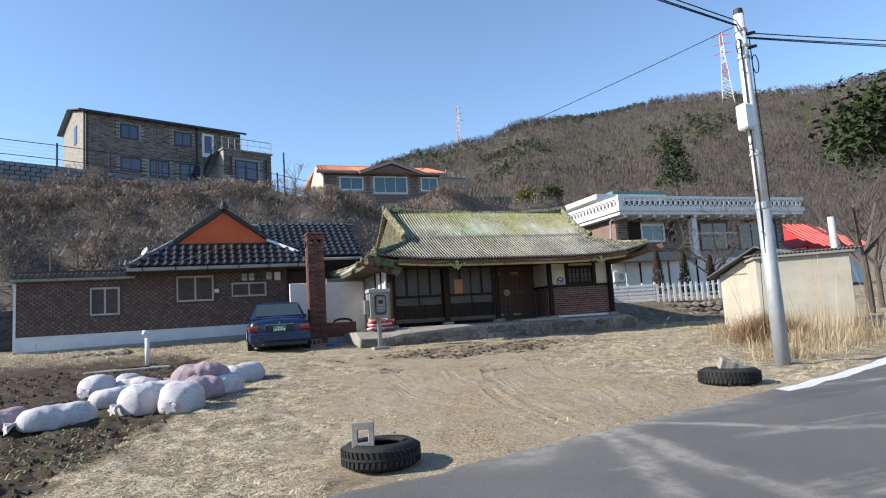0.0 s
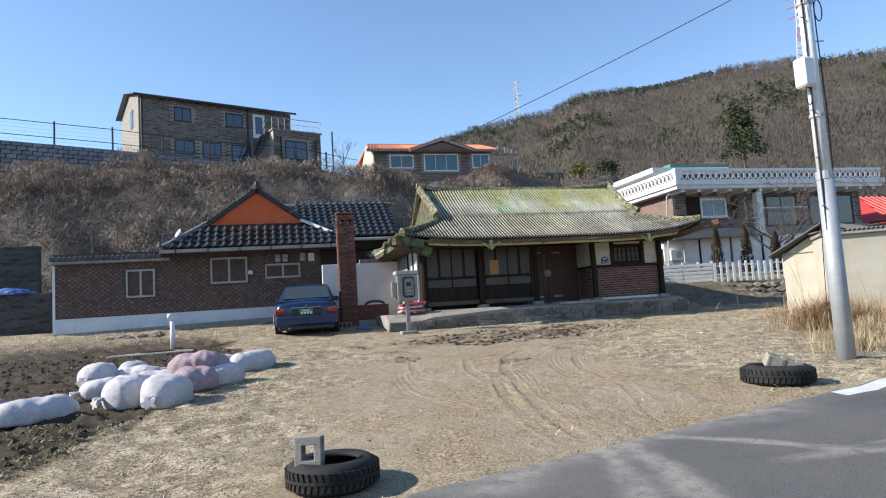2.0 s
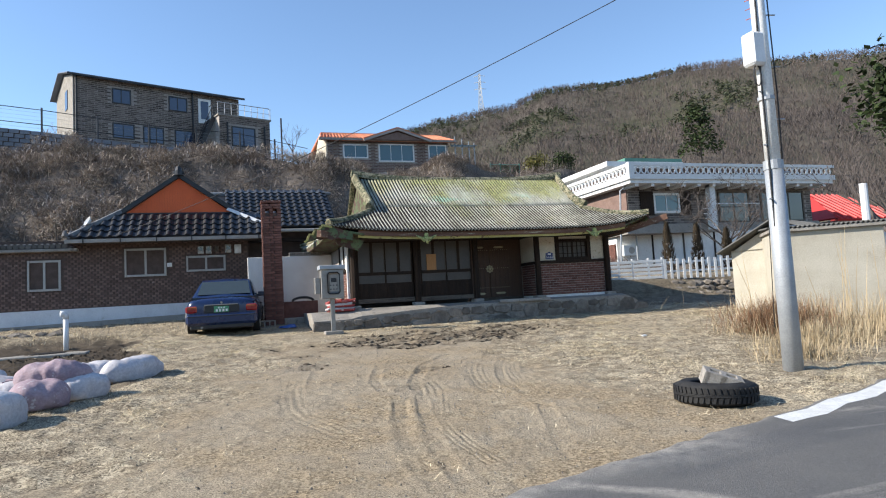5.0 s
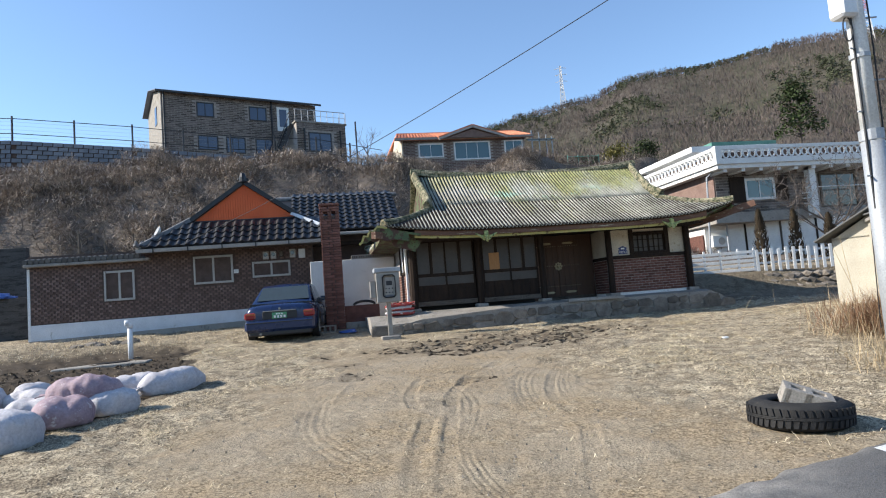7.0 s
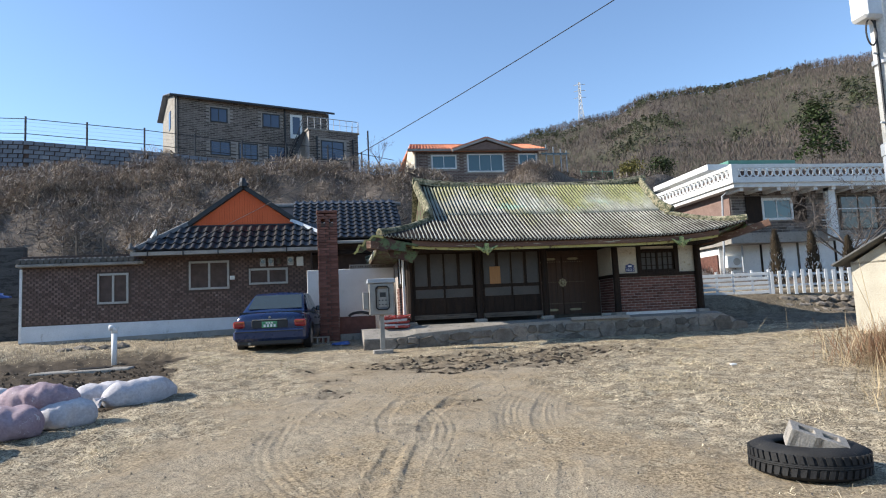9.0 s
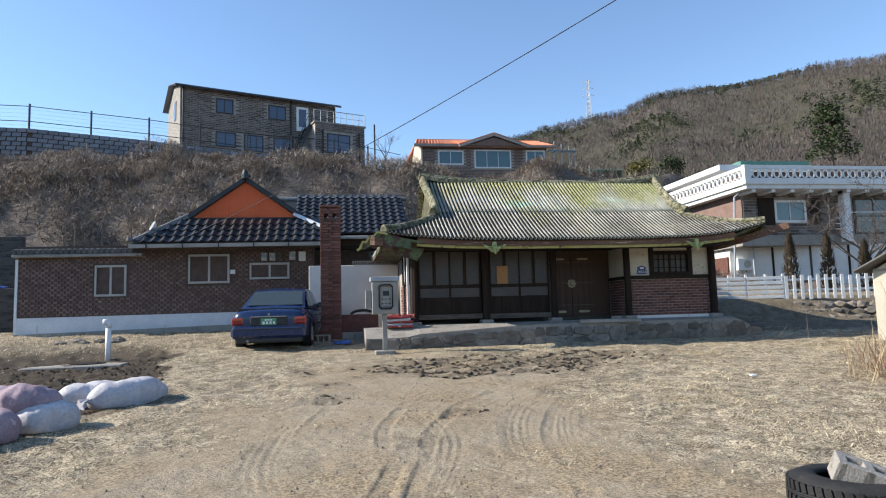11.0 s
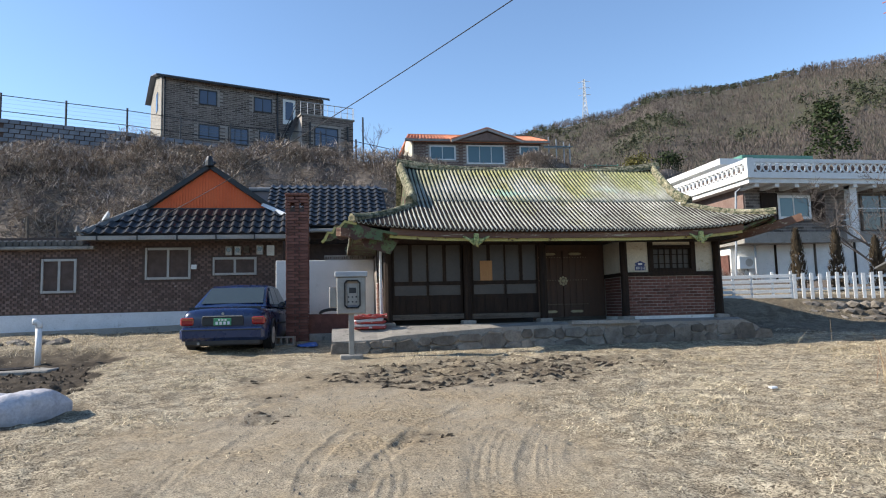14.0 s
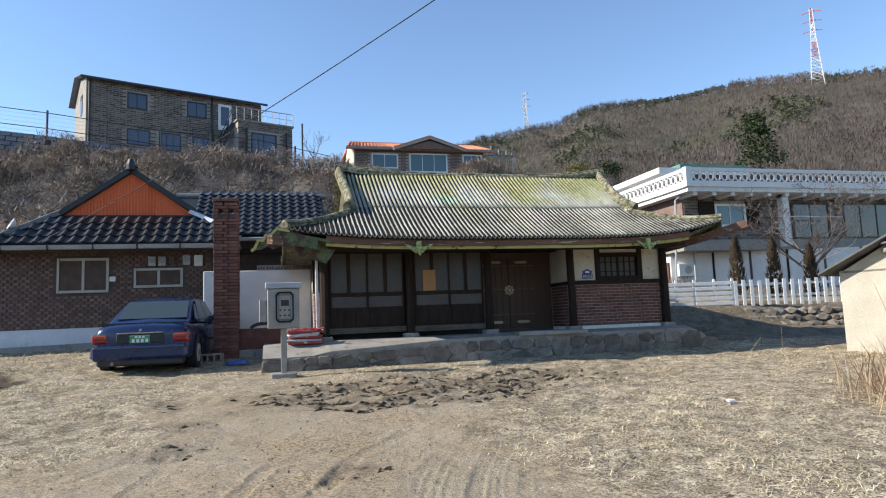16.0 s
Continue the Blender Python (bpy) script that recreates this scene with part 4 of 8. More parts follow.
N = 14
tile_ridge("main_ridge", [(RX0 - .12 + (RX1 - RX0 + .24) * i / N, RY, RZ - .07 + 0.20 * abs(2 * i / N - 1) ** 3) for i in range(N + 1)], 0.15, 0.09)
for right in (False, True):
    for back in (False, True):
        def pt(s, lift=0.0):
            x = front_x(s, right)
            y = EY0 + (RY - EY0) * s if not back else EY1 - (EY1 - RY) * s
            return (x, y, front_z(x, s) + lift)
        tile_ridge("verge_ridge", [pt(1.0 - 0.62 * i / 6, 0.03 + 0.06 * (i / 6) ** 2) for i in range(7)], 0.15, 0.11)
        tile_ridge("hip_ridge", [pt(0.42 - 0.42 * i / 6, -0.01 + 0.05 * (i / 6) ** 3) for i in range(7)], 0.15, 0.05)

# front eave: fascia, yellow strip, soffit boards
bm = bmesh.new()
fpts = [(EX0 + .75 + (EX1 - EX0 - 1.5) * i / 20, EY0 + .10, 3.36 + eave_lift(EX0 + .75 + (EX1 - EX0 - 1.5) * i / 20, 0, 0) * .9) for i in range(21)]
part("fascia", sweep(fpts, [(-.02, -.055), (.02, -.055), (.02, .065), (-.02, .065)]), MAT["fascia"], hanok)
part("eave_strip", sweep([(x, y + .06, z - .085) for x, y, z in fpts], [(-.02, -.03), (.02, -.03), (.02, .03), (-.02, .03)]), MAT["yellow_board"], hanok)
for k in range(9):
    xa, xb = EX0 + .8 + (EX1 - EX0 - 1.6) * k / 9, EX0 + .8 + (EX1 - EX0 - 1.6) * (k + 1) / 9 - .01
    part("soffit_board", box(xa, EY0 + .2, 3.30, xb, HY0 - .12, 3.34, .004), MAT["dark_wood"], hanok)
# corner soffits, peeling paint, running out under both side eaves
for right in (False, True):
    e, w = (EX1, HX1) if right else (EX0, HX0)
    bm = bmesh.new()
    lines = []
    rise = .33 if right else .19
    for i in range(13):
        v = i / 12
        y = EY0 + .08 + (EY1 - EY0 - .16) * v
        lines.append((bm.verts.new((e + (.05 if not right else -.05), y, 3.40 + rise * abs(2 * v - 1) ** 4)), bm.verts.new((w + (.25 if not right else -.25), y, 3.32 + 0.1 * abs(2 * v - 1) ** 4))))
    for a, b in zip(lines, lines[1:]):
        bm.faces.new((a[0], b[0], b[1], a[1]))
    ob = part("corner_soffit", bm, MAT["green_paint"], hanok, "peeling green and brown painted soffit")
    ob.modifiers.new("thick", 'SOLIDIFY').thickness = 0.05
    d = -1 if not right else 1
    xs = EX0 if not right else EX1
    part("verge_board", sweep([(xs, EY0 + .05 + (EY1 - EY0 - .1) * i / 12, 3.40 + rise * abs(i / 6 - 1) ** 4) for i in range(13)], [(-.025, -.07), (.025, -.07), (.025, .05), (-.025, .05)]), MAT["green_paint"], hanok)
    # corner beam that sticks out under the hip
    part("corner_beam", sweep([(w, HY0 - .05, 3.36), ((w + xs) / 2, (HY0 + EY0) / 2, 3.42), (xs + (.50 if right else -.25), EY0 - .15, 3.70 if right else 3.42)], [(-.06, -.08), (.06, -.08), (.06, .08), (-.06, .08)]), MAT["fascia"], hanok)
# ragged carved fin that sticks out past the left corner
FIN = [(4.95, 3.44), (4.45, 3.62), (4.22, 3.66), (4.12, 3.55), (4.04, 3.57), (3.98, 3.44), (3.90, 3.45), (3.84, 3.31), (3.78, 3.26), (3.95, 3.27), (4.05, 3.33), (4.16, 3.28), (4.30, 3.34), (4.42, 3.28), (4.60, 3.32), (4.95, 3.26)]
fin = part("corner_fin", prism(FIN, EY0 + .06, EY0 + .11), MAT["green_paint"], hanok, "ragged carved green and yellow corner fin")
part("fin_edge", sweep([(x, EY0 + .05, z - .02) for x, z in FIN[1:9]], [(-.02, -.025), (.02, -.025), (.02, .025), (-.02, .025)]), MAT["yellow_board"], fin)
# front boards under the left corner
part("corner_board", prism([(EX0 + .1, 3.68), (EX0 + .85, 3.43), (EX0 + .95, 3.30), (5.12, 3.02), (EX0 + .25, 3.18)], EY0 + .32, EY0 + .36), MAT["green_paint"], hanok, "peeling painted corner board")


# green painted carved brackets under the eave
def bracket(x, z):
    bm = bmesh.new()
    for d in (-1, 1):
        tube([(x, EY0 + .12, z + .06), (x + d * .10, EY0 + .08, z + .01), (x + d * .22, EY0 + .05, z + .07), (x + d * .27, EY0 + .04, z + .10)], [.03, .04, .026, .008], 6, bm)
        tube([(x, EY0 + .12, z), (x + d * .06, EY0 + .06, z - .05), (x + d * .12, EY0 + .03, z - .02)], [.035, .03, .01], 6, bm)
    box(x - .05, EY0 + .02, z - .02, x + .05, EY0 + .20, z + .16, .015, bm)
    b = part("eave_bracket", bm, MAT["bracket_paint"], hanok, "green and cream painted carved bracket")
    part("bracket_tip", tube([(x, EY0 + .05, z + .02), (x, EY0 + .0, z - .09), (x + .02, EY0 - .01, z - .12)], [.03, .03, .012], 6), MAT["yellow_board"], b)


bracket(6.83, 3.24)
bracket(11.72, 3.27)

# posts on stone pads, beams
for i, x in enumerate(POSTS):
    bm = bmesh.new()
    tube([(x, HY0 - .02, FLOOR + .06), (x + .006, HY0 - .02, 2.3), (x, HY0 - .02, 3.36)], [.092, .088, .085], 8, bm)
    part("post", bm, MAT["dark_wood"], hanok, smooth=False)
    part("post_stone", box(x - .15, HY0 - .17, FLOOR - .04, x + .15, HY0 + .12, FLOOR + .08, .02, None, .012), MAT["concrete"], hanok)
part("top_beam", box(HX0, HY0 - .08, 3.33, HX1, HY0 + .10, 3.52, .01), MAT["dark_wood"], hanok)


def framed(x0, x1, z0, z1, y, rail, name, pane, parent):
    """A frame of four rails with a pane."""
    f = part(name, box(x0, y, z0, x0 + rail, y + .03, z1), MAT["dark_wood"], parent)
    bm = bmesh.new()
    box(x1 - rail, y, z0, x1, y + .03, z1, 0, bm)
    box(x0 + rail, y, z0, x1 - rail, y + .03, z0 + rail, 0, bm)
    box(x0 + rail, y, z1 - rail, x1 - rail, y + .03, z1, 0, bm)
    part("rail", bm, MAT["dark_wood"], f)
    part("pane", box(x0 + rail, y + .010, z0 + rail, x1 - rail, y + .018, z1 - rail), pane, f)
    bm = bmesh.new()
    t = .007
    for a in ((x0 + rail, z0 + rail, x0 + rail + t, z1 - rail), (x1 - rail - t, z0 + rail, x1 - rail, z1 - rail), (x0 + rail, z0 + rail, x1 - rail, z0 + rail + t), (x0 + rail, z1 - rail - t, x1 - rail, z1 - rail)):
        box(a[0], y - .004, a[1], a[2], y + .009, a[3], 0, bm)
    part("bead", bm, MAT["grey_wood"], f, "pale worn glazing bead")
    return f


# two bays of sliding doors
for b in (0, 1):
    xa, xb = POSTS[b] + .10, POSTS[b + 1] - .10
    mid = (xa + xb) / 2
    y = HY0
    dz = -0.04 * b
    for k, (a, c) in enumerate(((xa, mid + .015), (mid - .015, xb))):
        yy = y + (0.035 if k else 0.0)
        leaf = part("sliding_door", box(a, yy, 1.80 + dz * .3, c, yy + .028, 2.16), MAT["dark_wood"], hanok, "dark weathered wooden sliding door")
        framed(a, c, 2.16, 2.46, yy, .045, "low_light", MAT["pane_dusty"], leaf)
        h = (a + c) / 2
        framed(a, h, 2.46, 3.32, yy, .04, "tall_light", MAT["pane_dusty"], leaf)
        framed(h, c, 2.46, 3.32, yy, .04, "tall_light", MAT["pane_dusty"], leaf)
        for q in range(3):
            w = (c - a - .10) / 3
            part("kick_panel", box(a + .05 + w * q + .006, yy - .008, 1.85 + dz * .3, a + .05 + w * (q + 1) - .006, yy + .004, 2.12, .004), MAT["dark_wood"], leaf)
    part("threshold_board", box(xa - .02, y - .02, 1.685 + dz * .3, xb + .02, y + .10, 1.80 + dz * .3, .006), MAT["grey_wood"], hanok)
    part("under_floor", box(xa, y + .5, FLOOR, xb, y + .55, 1.7), MAT["black_plastic"], hanok)
part("plywood_patch", box(7.13, HY0 - .012, 2.50, 7.40, HY0 - .002, 2.93), MAT["ply"], hanok, "orange plywood patch in a door light")


# the gate, set back
GY = 19.42
gate = part("gate_frame", box(8.54, GY, FLOOR + .02, 8.72, GY + .12, 3.36), MAT["gate_wood"], hanok)
part("lintel", box(8.72, GY, 3.22, 10.38, GY + .12, 3.36), MAT["gate_wood"], gate)
part("sill", box(8.72, GY - .04, FLOOR, 10.38, GY + .12, FLOOR + .09, .01), MAT["grey_wood"], gate)
for a, c in ((8.72, 9.35), (9.36, 9.99)):
    leaf = part("gate_leaf", box(a, GY + .02, FLOOR + .09, c, GY + .07, 3.22), MAT["gate_wood"], hanok, "dark brown plank gate leaf with brass studs")
    for q in range(4):
        w = (c - a) / 4
        part("plank", box(a + w * q + .003, GY + .008, FLOOR + .10, a + w * (q + 1) - .003, GY + .021, 3.21, .003), MAT["gate_wood"], leaf)
    bm = bmesh.new()
    for z in (1.95, 2.52, 3.06):
        for q in range(9):
            x = a + .05 + (c - a - .1) * q / 8
            tube([(x, GY + .010, z), (x, GY - .006, z)], [.013, .005], 6, bm)
    part("studs", bm, MAT["brass"], leaf, "brass studs")
    for z in (1.78, 3.14):
        part("strap", prism([(a + .14, z), (a + .20, z + .03), (a + .42, z + .03), (a + .48, z), (a + .42, z - .03), (a + .20, z - .03)], GY - .004, GY + .006), MAT["brass"], leaf, "brass strap")
part("gate_side_panel", box(9.99, GY + .01, FLOOR + .09, 10.38, GY + .08, 3.22), MAT["gate_wood"], hanok)
bm = bmesh.new()
for k in range(8):
    t = 2 * math.pi * k / 8
    tube([(9.355 + .085 * math.cos(t), GY + .006, 2.50 + .085 * math.sin(t)), (9.355 + .085 * math.cos(t), GY - .012, 2.50 + .085 * math.sin(t))], [.034, .028], 7, bm)
tube([(9.355, GY, 2.50), (9.355, GY - .03, 2.50)], [.05, .035], 10, bm)
part("gate_rosette", bm, MAT["brass"], hanok, "round brass flower-shaped gate knocker")


# brick walls built up from bricks
def brick_wall(parent, name, x0, x1, z0, z1, y, depth, m, course=.0685, length=.20, joint=.010, proud=.010, skip=()):
    """A running-bond wall along x facing -y: mortar body and bricks of their own standing a little proud."""
    body = part(name, box(x0, y + proud, z0, x1, y + depth, z1), MAT["mortar"] if m is not MAT["brick_mid"] else MAT["mortar_dark"], parent)
    meshes = {}
    rows = int((z1 - z0) / course + .01)
    for j in range(rows):
        x = x0 - (length / 2 if j % 2 else 0)
        while x < x1 - .02:
            a, b = max(x, x0) + joint / 2, min(x + length, x1) - joint / 2
            z = z0 + j * course
            x += length
            if b - a < .03 or any(a < s[1] and b > s[0] and z + course > s[2] and z < s[3] for s in skip):
                continue
            key = round(b - a, 2)
            if key not in meshes:
                bm = box(0, 0, joint / 2, b - a, .05, course - joint / 2, .004)
                me = bpy.data.meshes.new("brick")
                bm.to_mesh(me)
                bm.free()
                me.materials.append(m)
                meshes[key] = me
            ob = new("brick", meshes[key])
            ob.parent = body
            ob.location = (a, y + rnd.uniform(-.003, .003), z)
    return body


WALLS_LATE = []
WALLS_LATE.append(lambda: brick_wall(hanok, "front_brick_wall", 10.53, 12.64, 1.64, 2.54, HY0 + .02, .18, MAT["brick"]))
part("wall_foot", box(10.53, HY0 + .0, FLOOR - .02, 12.64, HY0 + .2, 1.64, .008), MAT["plaster"], hanok)
part("sill_beam", box(10.50, HY0 - .02, 2.54, 12.68, HY0 + .16, 2.63, .006), MAT["dark_wood"], hanok)
part("plaster_panel", box(10.54, HY0 + .04, 2.63, 11.06, HY0 + .12, 3.33), MAT["cream"], hanok, "cream plaster wall panel")
part("plaster_panel", box(12.22, HY0 + .04, 2.63, 12.66, HY0 + .12, 3.33), MAT["cream"], hanok, "cream plaster wall panel")
# lattice window
wf = part("window_frame", box(11.06, HY0 + .0, 2.63, 11.18, HY0 + .14, 3.33, .004), MAT["dark_wood"], hanok)
bm = bmesh.new()
box(12.10, HY0 + .0, 2.63, 12.22, HY0 + .14, 3.33, .004, bm)
box(11.18, HY0 + .0, 2.63, 12.10, HY0 + .14, 2.70, .004, bm)
box(11.18, HY0 + .0, 3.17, 12.10, HY0 + .14, 3.24, .004, bm)
part("window_surround", bm, MAT["dark_wood"], wf)
part("window_header", box(11.18, HY0 + .03, 3.24, 12.10, HY0 + .12, 3.33), MAT["cream"], wf)
for a, c in ((11.18, 11.64), (11.64, 12.10)):
    part("pane", box(a + .03, HY0 + .075, 2.72, c - .03, HY0 + .085, 3.15), MAT["pane_dusty"], wf)
    bm = bmesh.new()
    for q in range(4):
        x = a + .015 + (c - a - .03) * q / 3
        box(x - .012, HY0 + .055, 2.70, x + .012, HY0 + .09, 3.17, 0, bm)
    for z in (2.71, 2.82, 3.03, 3.155):
        box(a, HY0 + .057, z - .010, c, HY0 + .088, z + .010, 0, bm)
    part("lattice", bm, MAT["dark_wood"], wf)
# return wall beside the gate, facing the gate's side
RX = 10.40
rb = part("return_wall", box(RX + .012, HY0 + .12, 1.64, RX + .16, GY + .1, 3.36), MAT["mortar"], hanok)
part("return_foot", box(RX - .02, HY0 + .10, FLOOR - .02, RX + .16, GY + .1, 1.64, .008), MAT["plaster"], hanok)
part("return_sill", box(RX - .02, HY0 + .10, 2.54, RX + .02, GY, 2.62), MAT["dark_wood"], hanok)
part("return_panel", box(RX - .006, HY0 + .12, 2.63, RX + .014, GY, 3.34), MAT["cream"], hanok, "cream plaster panel beside the gate")


def return_bricks():
    me = {}
    for j in range(13):
        y = HY0 + .12 - (.1 if j % 2 else 0)
        while y < GY:
            a, b = max(y, HY0 + .12) + .005, min(y + .2, GY) - .005
            y += .2
            if b - a < .03:
                continue
            k = round(b - a, 2)
            if k not in me:
                bm = box(0, 0, .005, .05, b - a, .0635, .004)
                me[k] = bpy.data.meshes.new("brick")
                bm.to_mesh(me[k])
                bm.free()
                me[k].materials.append(MAT["brick"])
            ob = new("brick", me[k])
            ob.parent = rb
            ob.location = (RX + rnd.uniform(-.003, .003), a, 1.64 + j * .0685)


WALLS_LATE.append(return_bricks)
# left side wall: brick below, narrow plaster and window strips above
sb = part("side_wall", box(HX0 + .03, HY0 + .10, FLOOR, HX0 + .18, HY1, 3.40), MAT["mortar"], hanok)
part("side_panel", box(HX0 - .0, HY0 + .16, 2.62, HX0 + .03, HY0 + 1.3, 3.36), MAT["plaster"], hanok)
bm = bmesh.new()
for yy in (HY0 + .12, HY0 + .62, HY0 + 1.32):
    box(HX0 - .03, yy - .05, 2.56, HX0 + .03, yy + .05, 3.38, .004, bm)
box(HX0 - .03, HY0 + .1, 2.55, HX0 + .03, HY0 + 1.4, 2.62, .004, bm)
part("side_frame", bm, MAT["dark_wood"], hanok)
part("side_post_paint", box(HX0 - .045, HY0 + .02, FLOOR + .1, HX0 + .01, HY0 + .10, 3.36, .006), MAT["white_paint"], hanok, "flaking white painted corner strip")


def side_bricks():
    me = {}
    for j in range(14):
        y = HY0 + .12 - (.1 if j % 2 else 0)
        while y < HY0 + 2.2:
            a, b = max(y, HY0 + .12) + .005, y + .195
            y += .2
            k = round(b - a, 2)
            if k not in me:
                bm = box(0, 0, .005, .05, b - a, .0635, .004)
                me[k] = bpy.data.meshes.new("brick")
                bm.to_mesh(me[k])
                bm.free()
                me[k].materials.append(MAT["brick"])
            ob = new("brick", me[k])
            ob.parent = sb
            ob.location = (HX0 + .02 + rnd.uniform(-.003, .003), a, FLOOR + .03 + j * .0685)


WALLS_LATE.append(side_bricks)
part("right_wall", box(HX1 - .15, HY0 + .12, FLOOR, HX1, HY1, 3.40), MAT["mortar_dark"], hanok)
part("back_wall", box(HX0 + .2, HY1 - .15, FLOOR, HX1 - .2, HY1, 3.42), MAT["plaster"], hanok)
part("inner_wall", box(5.3, HY0 + 1.2, FLOOR, 8.5, HY0 + 1.25, 3.36), MAT["dark_wood"], hanok)
part("inner_ceiling", box(HX0 + .2, HY0 + .12, 3.37, HX1 - .2, HY1 - .2, 3.41), MAT["dark_wood"], hanok)

# stone plinth
plinth = thing("stone_plinth", "grey rubble stone terrace with a worn concrete top", "terrace")
PY = 17.62


def plinth_front(x):
    return PY + 0.05 * (x - 4) * 0.6 + .03 * wob(x, 3, 1.3, 5)


def plinth_drop(x):
    """How far the front edge of the slab lies below the floor."""
    return .20 - .15 * smooth01(4.2, 8.2, x)


bm = bmesh.new()
pts = [3.95 + .3 * i for i in range(33)]
prof = []
for x in pts:
    e = plinth_front(x)
    top = FLOOR - .0 + (-.05 if x < 5 else 0) - .45 * smooth01(13.0, 13.7, x)
    prof.append([bm.verts.new((x, e, top - plinth_drop(x))), bm.verts.new((x, HY0 - .3, top)), bm.verts.new((x, HY0 + 1.6, top)), bm.verts.new((x, HY0 + 1.6, .9)), bm.verts.new((x, e + .04, .9))])
for a, b in zip(prof, prof[1:]):
    for k in range(5):
        bm.faces.new((a[k], a[(k + 1) % 5], b[(k + 1) % 5], b[k]))
bm.faces.new(prof[0]), bm.faces.new(prof[-1][::-1])
part("terrace_slab", bm, MAT["concrete"], plinth)


def plinth_stones():
    x = 3.92
    while x < 13.4:
        w = rnd.uniform(.22, .55)
        top = FLOOR - .06 - plinth_drop(x) - .40 * smooth01(12.9, 13.6, x)
        low = yard_z(x, PY) - .05
        hh = top - low
        parts = [(low, low + hh * rnd.uniform(.4, .6))] if rnd.random() < .65 else [(low, top)]
        if parts[0][1] < top:
            parts.append((parts[0][1], top))
        for za, zb in parts:
            bm = bmesh.new()
            n = rnd.choice((5, 6, 7))
            cx, cz = x + w / 2, (za + zb) / 2
            ring = [(cx + .54 * w * math.copysign(abs(math.cos(t)) ** .8, math.cos(t)), cz + .53 * (zb - za) * math.copysign(abs(math.sin(t)) ** .8, math.sin(t))) for t in (2 * math.pi * (k + rnd.uniform(-.2, .2)) / n for k in range(n))]
            e = plinth_front(cx)
            f = [bm.verts.new((cx + (px - cx) * .86, e - .030 + rnd.uniform(-.012, .012), cz + (pz - cz) * .86)) for px, pz in ring]
            m = [bm.verts.new((px, e - .02, pz)) for px, pz in ring]
            b = [bm.verts.new((px, e + .06, pz)) for px, pz in ring]
            bm.faces.new(f)
            for k in range(n):
                bm.faces.new((f[k], f[(k + 1) % n], m[(k + 1) % n], m[k]))
                bm.faces.new((m[k], m[(k + 1) % n], b[(k + 1) % n], b[k]))
            part("stone", bm, MAT["stone"], plinth)
        x += w * .97


WALLS_LATE.append(plinth_stones)
part("lip_slab", box(8.9, HY0 - .75, FLOOR - .06, 10.4, HY0 - .2, FLOOR + .02, .01, None, .006), MAT["concrete"], plinth)

# ---- the brick house with the orange gable ----
LX0, LX1, LY = -5.42, 2.62, 22.70
lh = thing("brick_house", "long low dark brick house with black tile roof and orange gable", "house")
wall = part("front_wall", box(LX0, LY + .012, 2.00, LX1, LY + .25, 3.98), MAT["mortar_dark"], lh)
part("base_band", prism([(LX0, 1.55), (LX1 + .1, 1.72), (LX1 + .1, 2.03), (LX0, 2.0)], LY - .015, LY + .25), MAT["plaster_blue"], lh, "white painted plinth band")
part("footing", prism([(LX0, 1.2), (LX1 + .1, 1.2), (LX1 + .1, 1.72), (LX0, 1.55)], LY - .05, LY + .25), MAT["concrete"], lh)
part("end_wall", box(LX0, LY + .25, 1.2, LX0 + .2, LY + 5, 3.7), MAT["mortar_dark"], lh)
part("right_wall", box(LX1 - .2, LY + .25, 1.2, LX1, LY + 5, 3.95), MAT["mortar_dark"], lh)
part("corner_strip", box(LX0 - .03, LY - .02, 1.55, LX0 + .04, LY + .05, 3.62), MAT["white_paint"], lh)

L_WIN = [(-3.40, -2.56, 2.55, 3.43), (-0.90, 0.24, 2.86, 3.70), (0.80, 1.93, 2.95, 3.43)]


def small_window(x0, x1, z0, z1, y, parent, frame_m, pane_m, frac=.5):
    w = part("window", box(x0, y - .03, z0, x0 + .05, y + .12, z1), frame_m, parent, "aluminium sliding window")
    bm = bmesh.new()
    box(x1 - .06, y - .03, z0, x1, y + .12, z1, 0, bm)
    box(x0 + .06, y - .03, z1 - .06, x1 - .06, y + .12, z1, 0, bm)
    box(x0 + .06, y - .05, z0, x1 - .06, y + .12, z0 + .06, 0, bm)
    part("window_surround", bm, frame_m, w)
    m = x0 + (x1 - x0) * frac
    part("meeting_rail", box(m - .03, y - .015, z0 + .06, m + .03, y + .06, z1 - .06), frame_m, w)
    part("pane", box(x0 + .06, y + .03, z0 + .06, m - .03, y + .04, z1 - .06), pane_m, w)
    part("pane", box(m + .03, y + .015, z0 + .06, x1 - .06, y + .025, z1 - .06), MAT["pane_teal"] if pane_m is MAT["pane_dark"] else pane_m, w)
    return w


for a in L_WIN:
    small_window(*a, LY, lh, MAT["alu"], MAT["pane_dark"])


